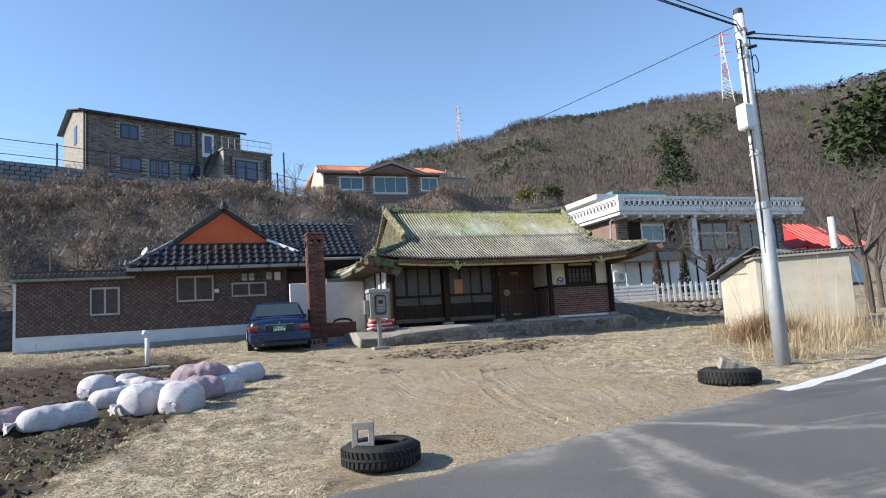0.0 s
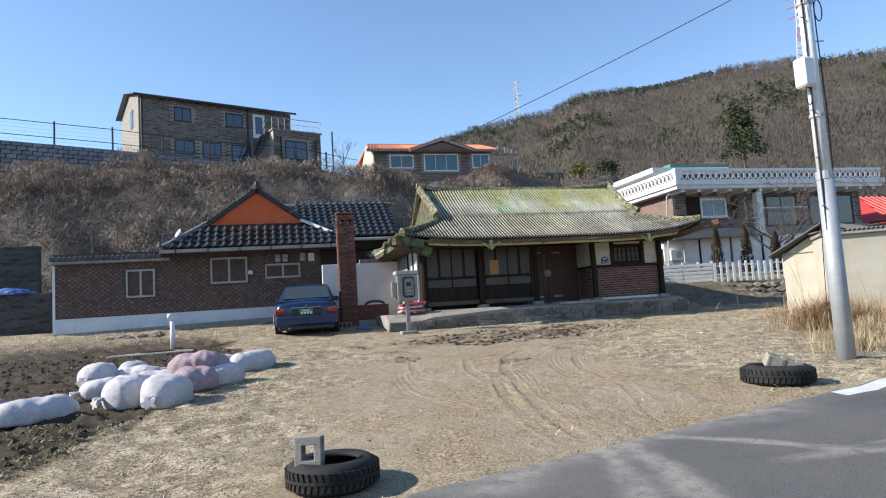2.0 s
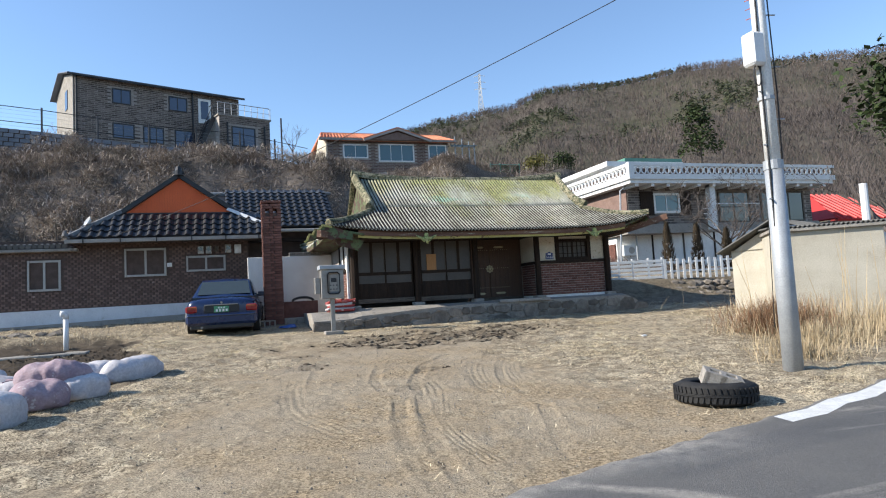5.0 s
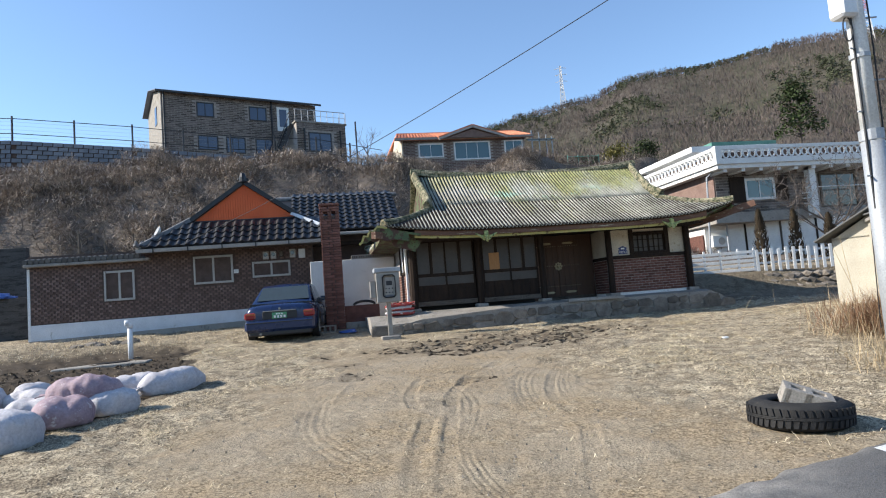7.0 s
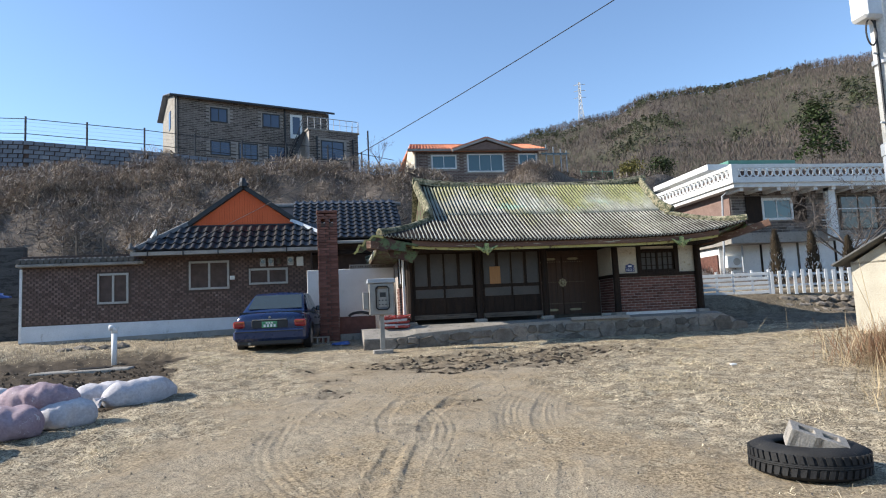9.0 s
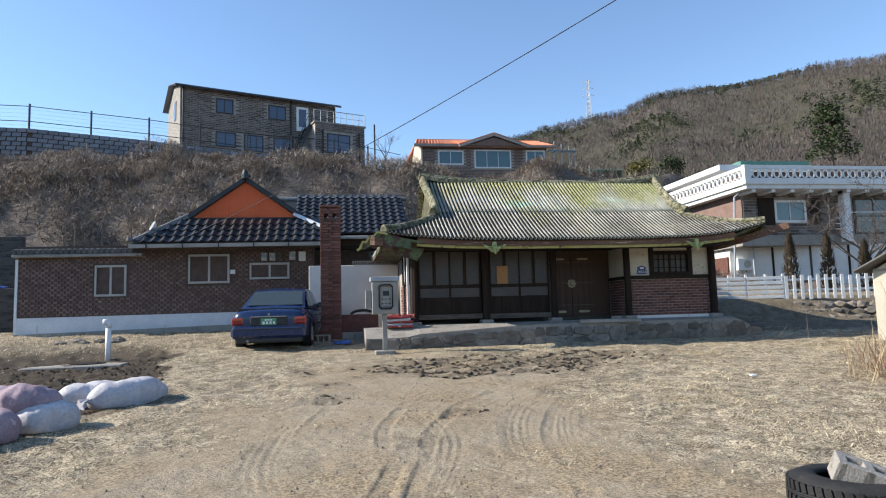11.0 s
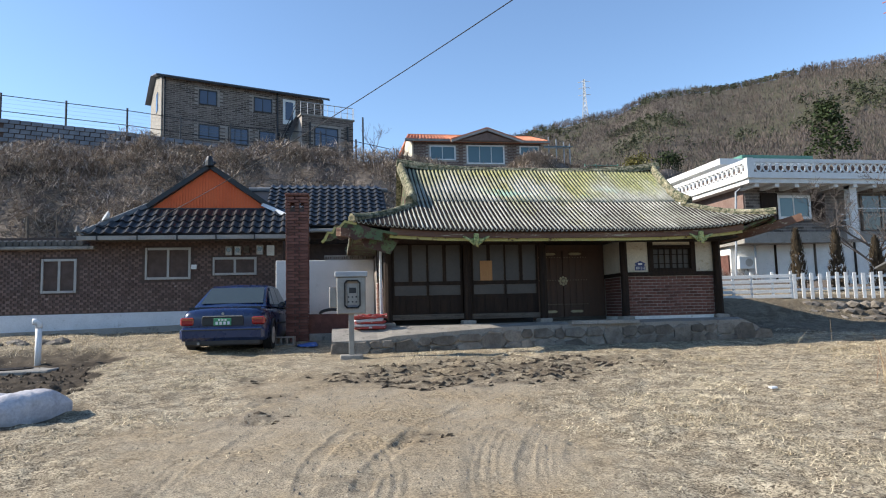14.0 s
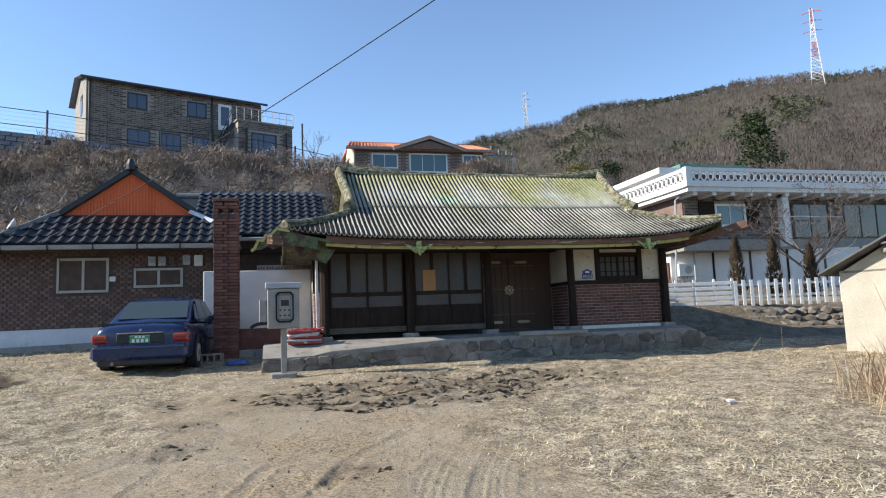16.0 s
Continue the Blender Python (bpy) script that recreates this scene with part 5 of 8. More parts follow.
def pattern_bricks():
    """Stretchers with dark sunk headers between them: the pieces by the car singly, the others joined."""
    course, unit = .069, .165
    me = {}
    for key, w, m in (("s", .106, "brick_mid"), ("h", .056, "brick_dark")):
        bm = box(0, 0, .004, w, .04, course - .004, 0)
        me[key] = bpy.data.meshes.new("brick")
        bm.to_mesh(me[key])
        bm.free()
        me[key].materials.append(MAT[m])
    joined = {"s": ([], []), "h": ([], [])}
    rows = int((3.92 - 2.03) / course)
    made = 0
    for j in range(rows):
        z = 2.03 + j * course
        x = LX0 + .05 - (unit / 2 if j % 2 else 0)
        while x < LX1 - .05:
            for key, dx, w, dy in (("s", 0, .106, 0.0), ("h", .107, .056, .020)):
                a = x + dx
                if a < LX0 + .02 or a + w > LX1 or any(a < q[1] + .01 and a + w > q[0] - .01 and z + course > q[2] - .005 and z < q[3] + .005 for q in L_WIN):
                    continue
                y = LY - .006 + dy + rnd.uniform(-.002, .002)
                if -0.9 < a < 2.6 and z > 2.75 and made < 290:
                    ob = new("brick", me[key])
                    ob.parent = wall
                    ob.location = (a, y, z)
                    made += 1
                else:
                    V, Fc = joined[key]
                    n = len(V)
                    for zz in (z + .004, z + course - .004):
                        V.extend([(a, y, zz), (a + w, y, zz), (a + w, y + .04, zz), (a, y + .04, zz)])
                    Fc.extend([(n, n + 1, n + 5, n + 4), (n + 1, n + 2, n + 6, n + 5), (n + 3, n, n + 4, n + 7), (n + 4, n + 5, n + 6, n + 7), (n + 1, n, n + 3, n + 2)])
            x += unit
    raw("stretcher_bricks", *joined["s"], MAT["brick_mid"], wall, kind="stuff")
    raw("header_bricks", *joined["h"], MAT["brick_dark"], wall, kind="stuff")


WALLS_LATE.append(pattern_bricks)

# flat roofed end with a tiled coping
part("flat_roof", box(LX0 - .05, LY - .22, 3.66, -2.1, LY + 5, 3.74, .01), MAT["concrete"], lh)
part("coping", box(LX0 - .06, LY - .16, 3.74, -2.25, LY + .2, 3.80, .01), MAT["dark_slate"], lh)
for k in range(21):
    part("coping_tile", tube([(LX0 + k * .15, LY - .22, 3.81), (LX0 + k * .15, LY + .25, 3.90)], .07, 7), MAT["dark_slate"], lh)


def tile_mesh(w, l):
    """One interlocking roof tile: a wave across, thicker at its lower edge."""
    bm = bmesh.new()
    prof = [(0, .010), (w * .14, .044), (w * .28, .058), (w * .42, .044), (w * .55, .010), (w * .78, .0), (w, .010)]
    rows = []
    for y, k in ((0, .038), (l * 1.12, 0)):
        rows.append([bm.verts.new((x, y, z + k)) for x, z in prof])
    low = [bm.verts.new((x, 0, -.004)) for x, z in prof]
    for i in range(len(prof) - 1):
        bm.faces.new((rows[0][i], rows[0][i + 1], rows[1][i + 1], rows[1][i]))
        bm.faces.new((low[i], low[i + 1], rows[0][i + 1], rows[0][i]))
    me = bpy.data.meshes.new("roof_tile")
    bm.to_mesh(me)
    bm.free()
    return me


def lay_tiles(parent, me, origin, ux, uy, rows, left, right, w, l):
    """Tiles on a slope: origin at the eave, ux along it, uy up the slope; left(j), right(j) in metres along ux."""
    ux, uy = Vector(ux).normalized(), Vector(uy).normalized()
    nz = ux.cross(uy)
    m = Matrix((ux, uy, nz)).transposed().to_4x4()
    for j in range(rows):
        a, b = left(j), right(j)
        k = math.ceil(a / w - .3)
        while k * w + w * .6 < b:
            ob = new("roof_tile", me)
            ob.parent = parent
            ob.matrix_basis = Matrix.Translation(Vector(origin) + ux * (k * w) + uy * (j * l) + nz * .01) @ m
            k += 1


# skirt roof under the gable
EA, EB, EZ, EYF = -2.25, 3.35, 3.93, 22.05
GZ, GYF = 4.83, 23.20
bm = bmesh.new()
vs = [bm.verts.new(p) for p in ((EA, EYF, EZ), (EB, EYF, EZ), (2.9, GYF, GZ), (-1.05, GYF, GZ))]
bm.faces.new(vs)
vs2 = [bm.verts.new(p) for p in ((EA, EYF, EZ), (-1.05, GYF, GZ), (-1.05, GYF + 4, GZ), (EA, GYF + 5, EZ))]
bm.faces.new(vs2)
skirt = part("skirt_roof", bm, MAT["black_tile"], lh)
skirt.modifiers.new("thick", 'SOLIDIFY').thickness = .05
TW, TL = .255, .30
T_ME = tile_mesh(TW, TL)
T_ME.materials.append(MAT["black_tile"])
up = Vector((0, GYF - EYF, GZ - EZ))
SK_UP, SK_ROWS = up.copy(), int(up.length / TL)
WALLS_LATE.append(lambda: lay_tiles(skirt, T_ME, (EA, EYF - .04, EZ + .03), (1, 0, 0), SK_UP, SK_ROWS, lambda j: 1.20 * j / SK_ROWS, lambda j: 5.6 - .45 * j / SK_ROWS, TW, TL))
part("gutter", sweep([(EA - .05, EYF - .08, EZ - .05), (EB - .1, EYF - .08, EZ - .03)], [(-.05, -.05), (.05, -.05), (.07, .05), (.05, .05), (.04, -.035), (-.04, -.035), (-.05, .05), (-.07, .05)]), MAT["gutter"], lh)
for k in range(6):
    part("gutter_clip", box(EA + .4 + k * .95, EYF - .16, EZ - .11, EA + .43 + k * .95, EYF - .0, EZ + .03), MAT["black_plastic"], lh)
part("eave_board", box(EA, EYF - .02, EZ - .10, EB, EYF + .02, EZ - .0), MAT["grey_wood"], lh)
part("soffit", box(EA, EYF, EZ - .07, EB, LY + .02, EZ - .03), MAT["grey_wood"], lh)
part("wall_plate", box(-2.2, LY + .02, 3.86, LX1, LY + .25, 3.98), MAT["dark_wood"], lh)
# hips
part("hip_cap", sweep([(EA - .02, EYF - .04, EZ + .07), (-1.0, GYF, GZ + .09)], [(-.09, -.05), (.09, -.05), (.06, .06), (-.06, .06)]), MAT["grey_tile"], lh, "grey tile hip cap")
part("hip_cap", sweep([(2.05, GYF - .05, GZ + .10), (3.02, EYF + .5, EZ + .48)], [(-.08, -.04), (.08, -.04), (.05, .05), (-.05, .05)]), MAT["plaster_blue"], lh, "pale metal hip flashing")
part("hip_end", tube([(EA + .02, EYF - .02, EZ + .10), (EA - .06, EYF - .08, EZ + .14), (EA - .04, EYF - .10, EZ + .26)], [.07, .075, .03], 8), MAT["grey_tile"], lh)
# orange gable of ribbed sheet
AX, AZ = 0.62, 5.93
gable = part("gable_backing", prism([(-1.0, GZ - .06), (2.24, GZ - .06), (AX, AZ)], GYF + .02, GYF + .06), MAT["orange"], lh, "orange ribbed sheet gable")
RIBS = []
x = -.80
while x < 2.08:
    top = GZ + (AZ - GZ) * (1 - abs(x - AX) / 1.5) - .02
    if top > GZ + .03:
        bm = prism([(x - .016, GZ + .005), (x + .016, GZ + .005), (x + .016, top), (x - .016, top)], GYF - .004, GYF + .02)
        RIBS.append(bm)
    x += .075
for bm in RIBS:
    part("rib", bm, MAT["orange"], gable)
part("gable_foot", box(-.95, GYF - .03, GZ - .04, 2.2, GYF + .05, GZ + .01), MAT["black_frame"], lh)
for a, b in (((-1.12, GZ - .06), (AX, AZ + .07)), ((2.36, GZ - .06), (AX, AZ + .07))):
    part("barge_board", sweep([(a[0], GYF - .06, a[1]), (b[0], GYF - .06, b[1])], [(-.05, -.05), (.05, -.05), (.05, .06), (-.05, .06)]), MAT["black_tile"], lh)
bm = bmesh.new()
for d, ex in ((-1, -1.12), (1, 2.36)):
    a = [bm.verts.new(p) for p in ((ex, GYF - .08, GZ - .03), (ex, GYF + 3.4, GZ - .03), (AX, GYF + 3.4, AZ + .09), (AX, GYF - .08, AZ + .09))]
    bm.faces.new(a)
ob = part("gable_roof", bm, MAT["black_tile"], lh)
ob.modifiers.new("thick", 'SOLIDIFY').thickness = .06
bm = tube([(AX, GYF - .12, AZ + .08), (AX, GYF - .14, AZ + .20), (AX, GYF - .12, AZ + .33)], [.13, .11, .07], 10)
box(AX - .17, GYF - .16, AZ + .10, AX + .17, GYF - .08, AZ + .19, .03, bm)
part("ridge_finial", bm, MAT["black_tile"], lh, "black ridge-end finial tile")

# rear wing
RW_Y0, RW_Z0, RW_Y1, RW_Z1 = 23.7, 4.35, 26.0, 5.86
bm = bmesh.new()
bm.faces.new([bm.verts.new(p) for p in ((1.2, RW_Y0, RW_Z0), (5.6, RW_Y0, RW_Z0), (5.6, RW_Y1, RW_Z1), (1.2, RW_Y1, RW_Z1))])
bm.faces.new([bm.verts.new(p) for p in ((1.2, RW_Y1, RW_Z1), (5.6, RW_Y1, RW_Z1), (5.6, 28.3, 4.3), (1.2, 28.3, 4.3))])
rear = part("rear_roof", bm, MAT["black_tile"], lh)
rear.modifiers.new("thick", 'SOLIDIFY').thickness = .05
up2 = Vector((0, RW_Y1 - RW_Y0, RW_Z1 - RW_Z0))
WALLS_LATE.append(lambda: lay_tiles(rear, T_ME, (1.2, RW_Y0 - .03, RW_Z0 + .03), (1, 0, 0), up2, int(up2.length / TL) + 1, lambda j: .6, lambda j: 4.4, TW, TL))
for k in range(17):
    part("ridge_tile", tube([(1.3 + k * .26, RW_Y1, RW_Z1 + .03), (1.58 + k * .26, RW_Y1, RW_Z1 + .03)], [.085, .075], 8), MAT["grey_tile"], lh)
part("rear_gutter", box(2.6, RW_Y0 - .14, RW_Z0 - .14, 5.5, RW_Y0 - .02, RW_Z0 - .04, .02), MAT["gutter"], lh)
part("rear_wall", box(2.6, RW_Y0 + .5, 1.2, 5.6, RW_Y0 + .7, RW_Z0 + .1), MAT["mortar_dark"], lh)
part("rear_gap_beam", box(2.6, RW_Y0 + .1, 3.9, 5.4, RW_Y0 + .25, 4.02), MAT["dark_wood"], lh)

# meters and boxes on the wall
for x, z, w, h, m in ((1.22, 3.60, .17, .24, "alu"), (1.45, 3.60, .17, .24, "alu"), (1.68, 3.62, .13, .18, "grey_wood"), (2.02, 3.62, .18, .26, "alu"), (2.30, 3.60, .20, .28, "plaster")):
    t = thing("wall_box", "small grey meter box on the dark brick wall", "meter box", pose(x, LY - .01, z), group="boxes under the eave")
    part("case", box(-w / 2, -.09, -h / 2, w / 2, 0, h / 2, .012), MAT[m], t)
    if m == "alu":
        part("dial", tube([(0, -.088, .02), (0, -.10, .02)], w * .36, 12), MAT["pane_dark"], t)
t = thing("junction_box", "white junction box beside the window", "junction box", pose(.33, LY - .01, 3.18))
part("case", box(-.07, -.05, -.06, .07, 0, .06, .012), MAT["white_frame"], t)

# ---- houses up the bank and beside ----
def window_unit(parent, x0, x1, z0, z1, y, frame_m, pane_m, rail=.06, leaves=2, sill=False):
    """A window standing in a wall that faces -y, in the parent's frame."""
    w = part("window", box(x0, y - .05, z0, x0 + rail, y + .06, z1), frame_m, parent)
    bm = bmesh.new()
    box(x1 - rail, y - .05, z0, x1, y + .06, z1, 0, bm)
    box(x0 + rail, y - .05, z1 - rail, x1 - rail, y + .06, z1, 0, bm)
    box(x0 + rail, y - .05, z0, x1 - rail, y + .06, z0 + rail, 0, bm)
    part("window_surround", bm, frame_m, w)
    for k in range(leaves):
        a = x0 + rail + (x1 - x0 - 2 * rail) * k / leaves
        b = x0 + rail + (x1 - x0 - 2 * rail) * (k + 1) / leaves
        part("pane", box(a, y - .01, z0 + rail, b - (.05 if k < leaves - 1 else 0), y + .02, z1 - rail), pane_m, w)
        if k < leaves - 1:
            part("mullion", box(b - .05, y - .035, z0 + rail, b, y + .03, z1 - rail), frame_m, w)
    return w


def course_lines(parent, x0, x1, z0, z1, y, m, course=.14, unit=.44, skip=()):
    """Brick facing in running bond, joined, standing proud of the wall."""
    V, Fc = [], []
    for j in range(int((z1 - z0) / course)):
        z = z0 + j * course
        x = x0 - (unit / 2 if j % 2 else 0)
        while x < x1:
            a, b = max(x, x0) + .02, min(x + unit, x1) - .02
            x += unit
            if b - a < .05 or any(a < s[1] and b > s[0] and z + course > s[2] and z < s[3] for s in skip):
                continue
            n = len(V)
            for zz in (z + .018, z + course - .018):
                V.extend([(a, y, zz), (b, y, zz), (b, y + .03, zz), (a, y + .03, zz)])
            Fc.extend([(n, n + 1, n + 5, n + 4), (n + 1, n + 2, n + 6, n + 5), (n + 3, n, n + 4, n + 7), (n + 4, n + 5, n + 6, n + 7)])
    raw("brick_facing", V, Fc, m, parent, kind="stuff")


# grey brick house on the bank
BH_A = math.degrees(math.atan2(4.4, 11.6))
bh = thing("grey_brick_house", "two-storey grey-brown brick house with dark metal roof and outside stair", "house", pose(-8.2, 52.5, 13.95, 0, 0, BH_A))
BL, BD, BZ = 12.1, 7.0, 5.15
wins = [(2.5, 3.8, 3.45, 4.6), (6.5, 7.9, 3.45, 4.6), (2.5, 4.0, .85, 2.0), (4.6, 6.1, .7, 2.0), (6.9, 8.5, .6, 2.0)]
part("wall", box(0, .03, -1.5, BL, BD, BZ), MAT["mortar"], bh)
course_lines(bh, .02, BL, -.2, BZ, 0, MAT["brick_grey"], skip=wins)
part("gable_wall", prism([(-.04, -1.5), (.02, -1.5), (.02, BZ + .05), (-.04, BZ + .05)], .03, BD), MAT["concrete"], bh, "grey rendered gable end")
bm = bmesh.new()
a = [bm.verts.new((-.05, y, z)) for y, z in ((.0, BZ), (BD, BZ), (BD / 2, BZ + 1.0))]
bm.faces.new(a)
part("gable_peak", bm, MAT["concrete"], bh)
bm = bmesh.new()
bm.faces.new([bm.verts.new(p) for p in ((-.45, -.4, BZ - .02), (BL + .35, -.4, BZ - .02), (BL + .35, BD / 2, BZ + 1.08), (-.45, BD / 2, BZ + 1.08))])
bm.faces.new([bm.verts.new(p) for p in ((-.45, BD / 2, BZ + 1.08), (BL + .35, BD / 2, BZ + 1.08), (BL + .35, BD + .4, BZ - .02), (-.45, BD + .4, BZ - .02))])
ob = part("roof", bm, MAT["roof_metal"], bh)
ob.modifiers.new("thick", 'SOLIDIFY').thickness = .07
bm = bmesh.new()
for k in range(27):
    x = -.4 + k * .49
    sweep([(x, -.4, BZ + .02), (x, BD / 2, BZ + 1.12)], [(-.02, -.02), (.02, -.02), (.02, .03), (-.02, .03)], bm)
part("roof_seams", bm, MAT["roof_metal"], bh)
part("eave_trim", box(-.45, -.46, BZ - .13, BL + .35, -.40, BZ - .02), MAT["black_frame"], bh)
for k, w in enumerate(wins):
    window_unit(bh, *w, 0, MAT["black_frame"], MAT["pane_blue"], .08, 2 if k != 3 else 3)
part("side_window", box(-.09, 2.0, 3.2, -.03, 2.9, 4.6), MAT["pane_blue"], bh)
part("downpipe", tube([(.15, -.08, -1), (.15, -.08, BZ)], .07, 8), MAT["black_frame"], bh)
part("downpipe", tube([(8.3, -.08, -1), (8.3, -.08, BZ)], .07, 8), MAT["black_frame"], bh)
dr = part("balcony_door", box(8.75, -.03, 2.75, 9.75, .05, 4.75), MAT["white_frame"], bh)
part("door_pane", box(8.95, -.05, 3.1, 9.55, -.02, 4.55), MAT["pane_blue"], dr)
# terrace block in front
part("terrace_block", box(9.3, -3.0, -1.5, 13.4, 1.0, 2.75), MAT["mortar"], bh)
course_lines(bh, 9.3, 13.4, -.4, 2.7, -3.04, MAT["brick_grey"], skip=[(10.2, 12.2, .35, 2.0)])
part("terrace_coping", box(9.2, -3.1, 2.7, 13.5, 1.0, 2.82), MAT["concrete"], bh)
window_unit(bh, 10.25, 12.15, .4, 1.95, -3.04, MAT["black_frame"], MAT["pane_blue"], .08, 2)
part("downpipe", tube([(9.9, -3.12, -1), (9.9, -3.12, 2.2)], .07, 8), MAT["black_frame"], bh)
part("downpipe", tube([(12.9, -3.12, -1), (12.9, -3.12, 2.2)], .07, 8), MAT["black_frame"], bh)
rail = part("terrace_rail", tube([(9.2, -2.95, 3.75), (13.4, -2.95, 3.75)], .03, 6), MAT["galv"], bh)
for k in range(9):
    x = 9.25 + k * .53
    part("rail_post", tube([(x, -2.95, 2.8), (x, -2.95, 3.75)], .022, 6), MAT["galv"], rail)
for k in range(4):
    part("rail_post", tube([(13.4, -2.95 + k * 1.2, 2.8), (13.4, -2.95 + k * 1.2, 3.75)], .022, 6), MAT["galv"], rail)
part("rail_wire", tube([(9.2, -2.95, 3.3), (13.4, -2.95, 3.3)], .015, 5), MAT["galv"], rail)
st = part("stair_string", sweep([(7.9, -1.2, -.3), (9.2, -1.2, 2.7)], [(-.03, -.15), (.03, -.15), (.03, .15), (-.03, .15)]), MAT["black_frame"], bh, "black steel outside stair")
part("stair_string", sweep([(7.9, -2.2, -.3), (9.2, -2.2, 2.7)], [(-.03, -.15), (.03, -.15), (.03, .15), (-.03, .15)]), MAT["black_frame"], bh)
for k in range(12):
    part("stair_step", box(7.85 + k * .115, -2.2, -.2 + k * .25, 8.15 + k * .115, -1.2, -.16 + k * .25), MAT["galv"], st)
part("stair_rail", tube([(7.9, -2.2, .8), (9.2, -2.2, 3.8), (9.2, -1.2, 3.8)], .03, 6), MAT["black_frame"], st)
for k in range(5):
    x, z = 8.0 + k * .28, -.1 + k * .62
    part("stair_baluster", tube([(x, -2.2, z), (x, -2.2, z + 1.0)], .02, 6), MAT["black_frame"], st)

# orange-roofed bungalow
oh = thing("orange_roof_house", "brown brick bungalow with an orange tiled roof and gabled porch", "house", pose(10.2, 59.5, 14.15))
owins = [(1.9, 4.2, .75, 2.05), (5.2, 8.6, .45, 2.15), (10.0, 11.8, .75, 2.15)]
part("wall", box(.5, .03, -1.5, 12.0, 8, 2.5), MAT["mortar"], oh)
course_lines(oh, .5, 12.0, -.5, 2.45, 0, MAT["brick_mid"], skip=owins)
for k, w in enumerate(owins):
    window_unit(oh, *w, 0, MAT["white_frame"], MAT["pane_teal"], .12, 3 if k == 1 else 2)
bm = bmesh.new()
bm.faces.new([bm.verts.new(p) for p in ((-.3, -.5, 2.45), (12.7, -.5, 2.45), (12.3, 4, 4.0), (.5, 4, 4.0))])
bm.faces.new([bm.verts.new(p) for p in ((.5, 4, 4.0), (12.3, 4, 4.0), (12.7, 8.6, 2.45), (-.3, 8.6, 2.45))])
ort = part("roof", bm, MAT["terracotta"], oh)
ort.modifiers.new("thick", 'SOLIDIFY').thickness = .2
bm = bmesh.new()
for k in range(43):
    x = -.15 + k * .30
    x2 = .5 + (12.3 - .5) * k / 42
    sweep([(x, -.5, 2.52), (x2, 4, 4.07)], [(-.07, -.03), (.07, -.03), (.04, .06), (-.04, .06)], bm)
part("tile_rolls", bm, MAT["terracotta"], ort, kind="stuff")
part("eave_board", box(-.3, -.56, 2.30, 12.7, -.48, 2.5), MAT["concrete"], oh)
part("left_gable", prism([(.38, -1.5), (.5, -1.5), (.5, 2.4), (.38, 2.4)], .03, 8), MAT["cream"], oh)
bm = bmesh.new()
bm.faces.new([bm.verts.new((.36, y, z)) for y, z in ((-.3, 2.3), (8.3, 2.3), (4, 3.95))])
part("left_gable_peak", bm, MAT["cream"], oh)
part("porch_gable", prism([(4.4, 2.35), (9.4, 2.35), (6.9, 3.12)], -.75, 3.5), MAT["brick_mid"], oh)
for a, b in (((3.7, 2.25), (6.9, 3.32)), ((10.1, 2.25), (6.9, 3.32))):
    part("porch_barge", sweep([(a[0], -.85, a[1]), (b[0], -.85, b[1])], [(-.1, -.09), (.1, -.09), (.1, .09), (-.1, .09)]), MAT["mortar"], oh)
    bm = bmesh.new()
    bm.faces.new([bm.verts.new(p) for p in ((a[0], -.9, a[1] + .1), (a[0], 3.6, a[1] + .1), (b[0], 3.6, b[1] + .1), (b[0], -.9, b[1] + .1))])
    part("porch_roof", bm, MAT["terracotta"], oh).modifiers.new("thick", 'SOLIDIFY').thickness = .12
fr = part("carport_beam", box(12.2, -.4, 1.9, 14.6, -.3, 2.0), MAT["galv"], oh)
for x in (12.6, 13.3, 14.0, 14.55):
    part("carport_post", box(x - .04, -.4, -1, x + .04, -.32, 2.9 - (x - 12.6) * .3), MAT["galv"], oh)
part("carport_roof", box(12.1, -.5, 2.0, 14.8, 4, 2.06), MAT["pane_teal"], oh)

# white two-storey house
wh = thing("white_house", "two-storey flat-roofed house with white pierced parapet and brick walls", "house", pose(22.1, 30.1, 1.95))
bm = bmesh.new()
foot = [(.3, 2.5), (9.3, .1), (13.2, .1), (13.2, 10), (.3, 10)]
low, top = [bm.verts.new((x, y, -.6)) for x, y in foot], [bm.verts.new((x, y, 2.6)) for x, y in foot]
bm.faces.new(low), bm.faces.new(top)
for k in range(5):
    bm.faces.new((low[k], low[(k + 1) % 5], top[(k + 1) % 5], top[k]))
part("lower_wall", bm, MAT["plaster"], wh)
part("floor_band", box(0.1, 1.0, 2.6, 13.3, 10, 3.1), MAT["concrete"], wh)
uw = [(1.9, 3.6, 3.7, 4.8), (6.2, 8.4, 3.1, 4.9), (9.2, 12.4, 3.1, 4.9)]
part("upper_wall", box(.3, 1.2, 3.1, 13.0, 10, 5.2), MAT["mortar"], wh)
course_lines(wh, .3, 13.0, 3.1, 5.2, 1.16, MAT["brick_grey"], skip=uw)
part("side_brick", box(.24, 1.2, 3.1, .3, 10, 5.2), MAT["brick_mid"], wh)
part("side_lower_brick", box(.22, 2.6, .3, .3, 7.5, 2.2), MAT["brick"], wh)
window_unit(wh, 1.9, 3.6, 3.7, 4.8, 1.16, MAT["white_frame"], MAT["pane_teal"], .12, 2)
part("dark_panel", box(1.05, 1.08, 3.6, 1.88, 1.15, 4.9), MAT["dark_wood"], wh)
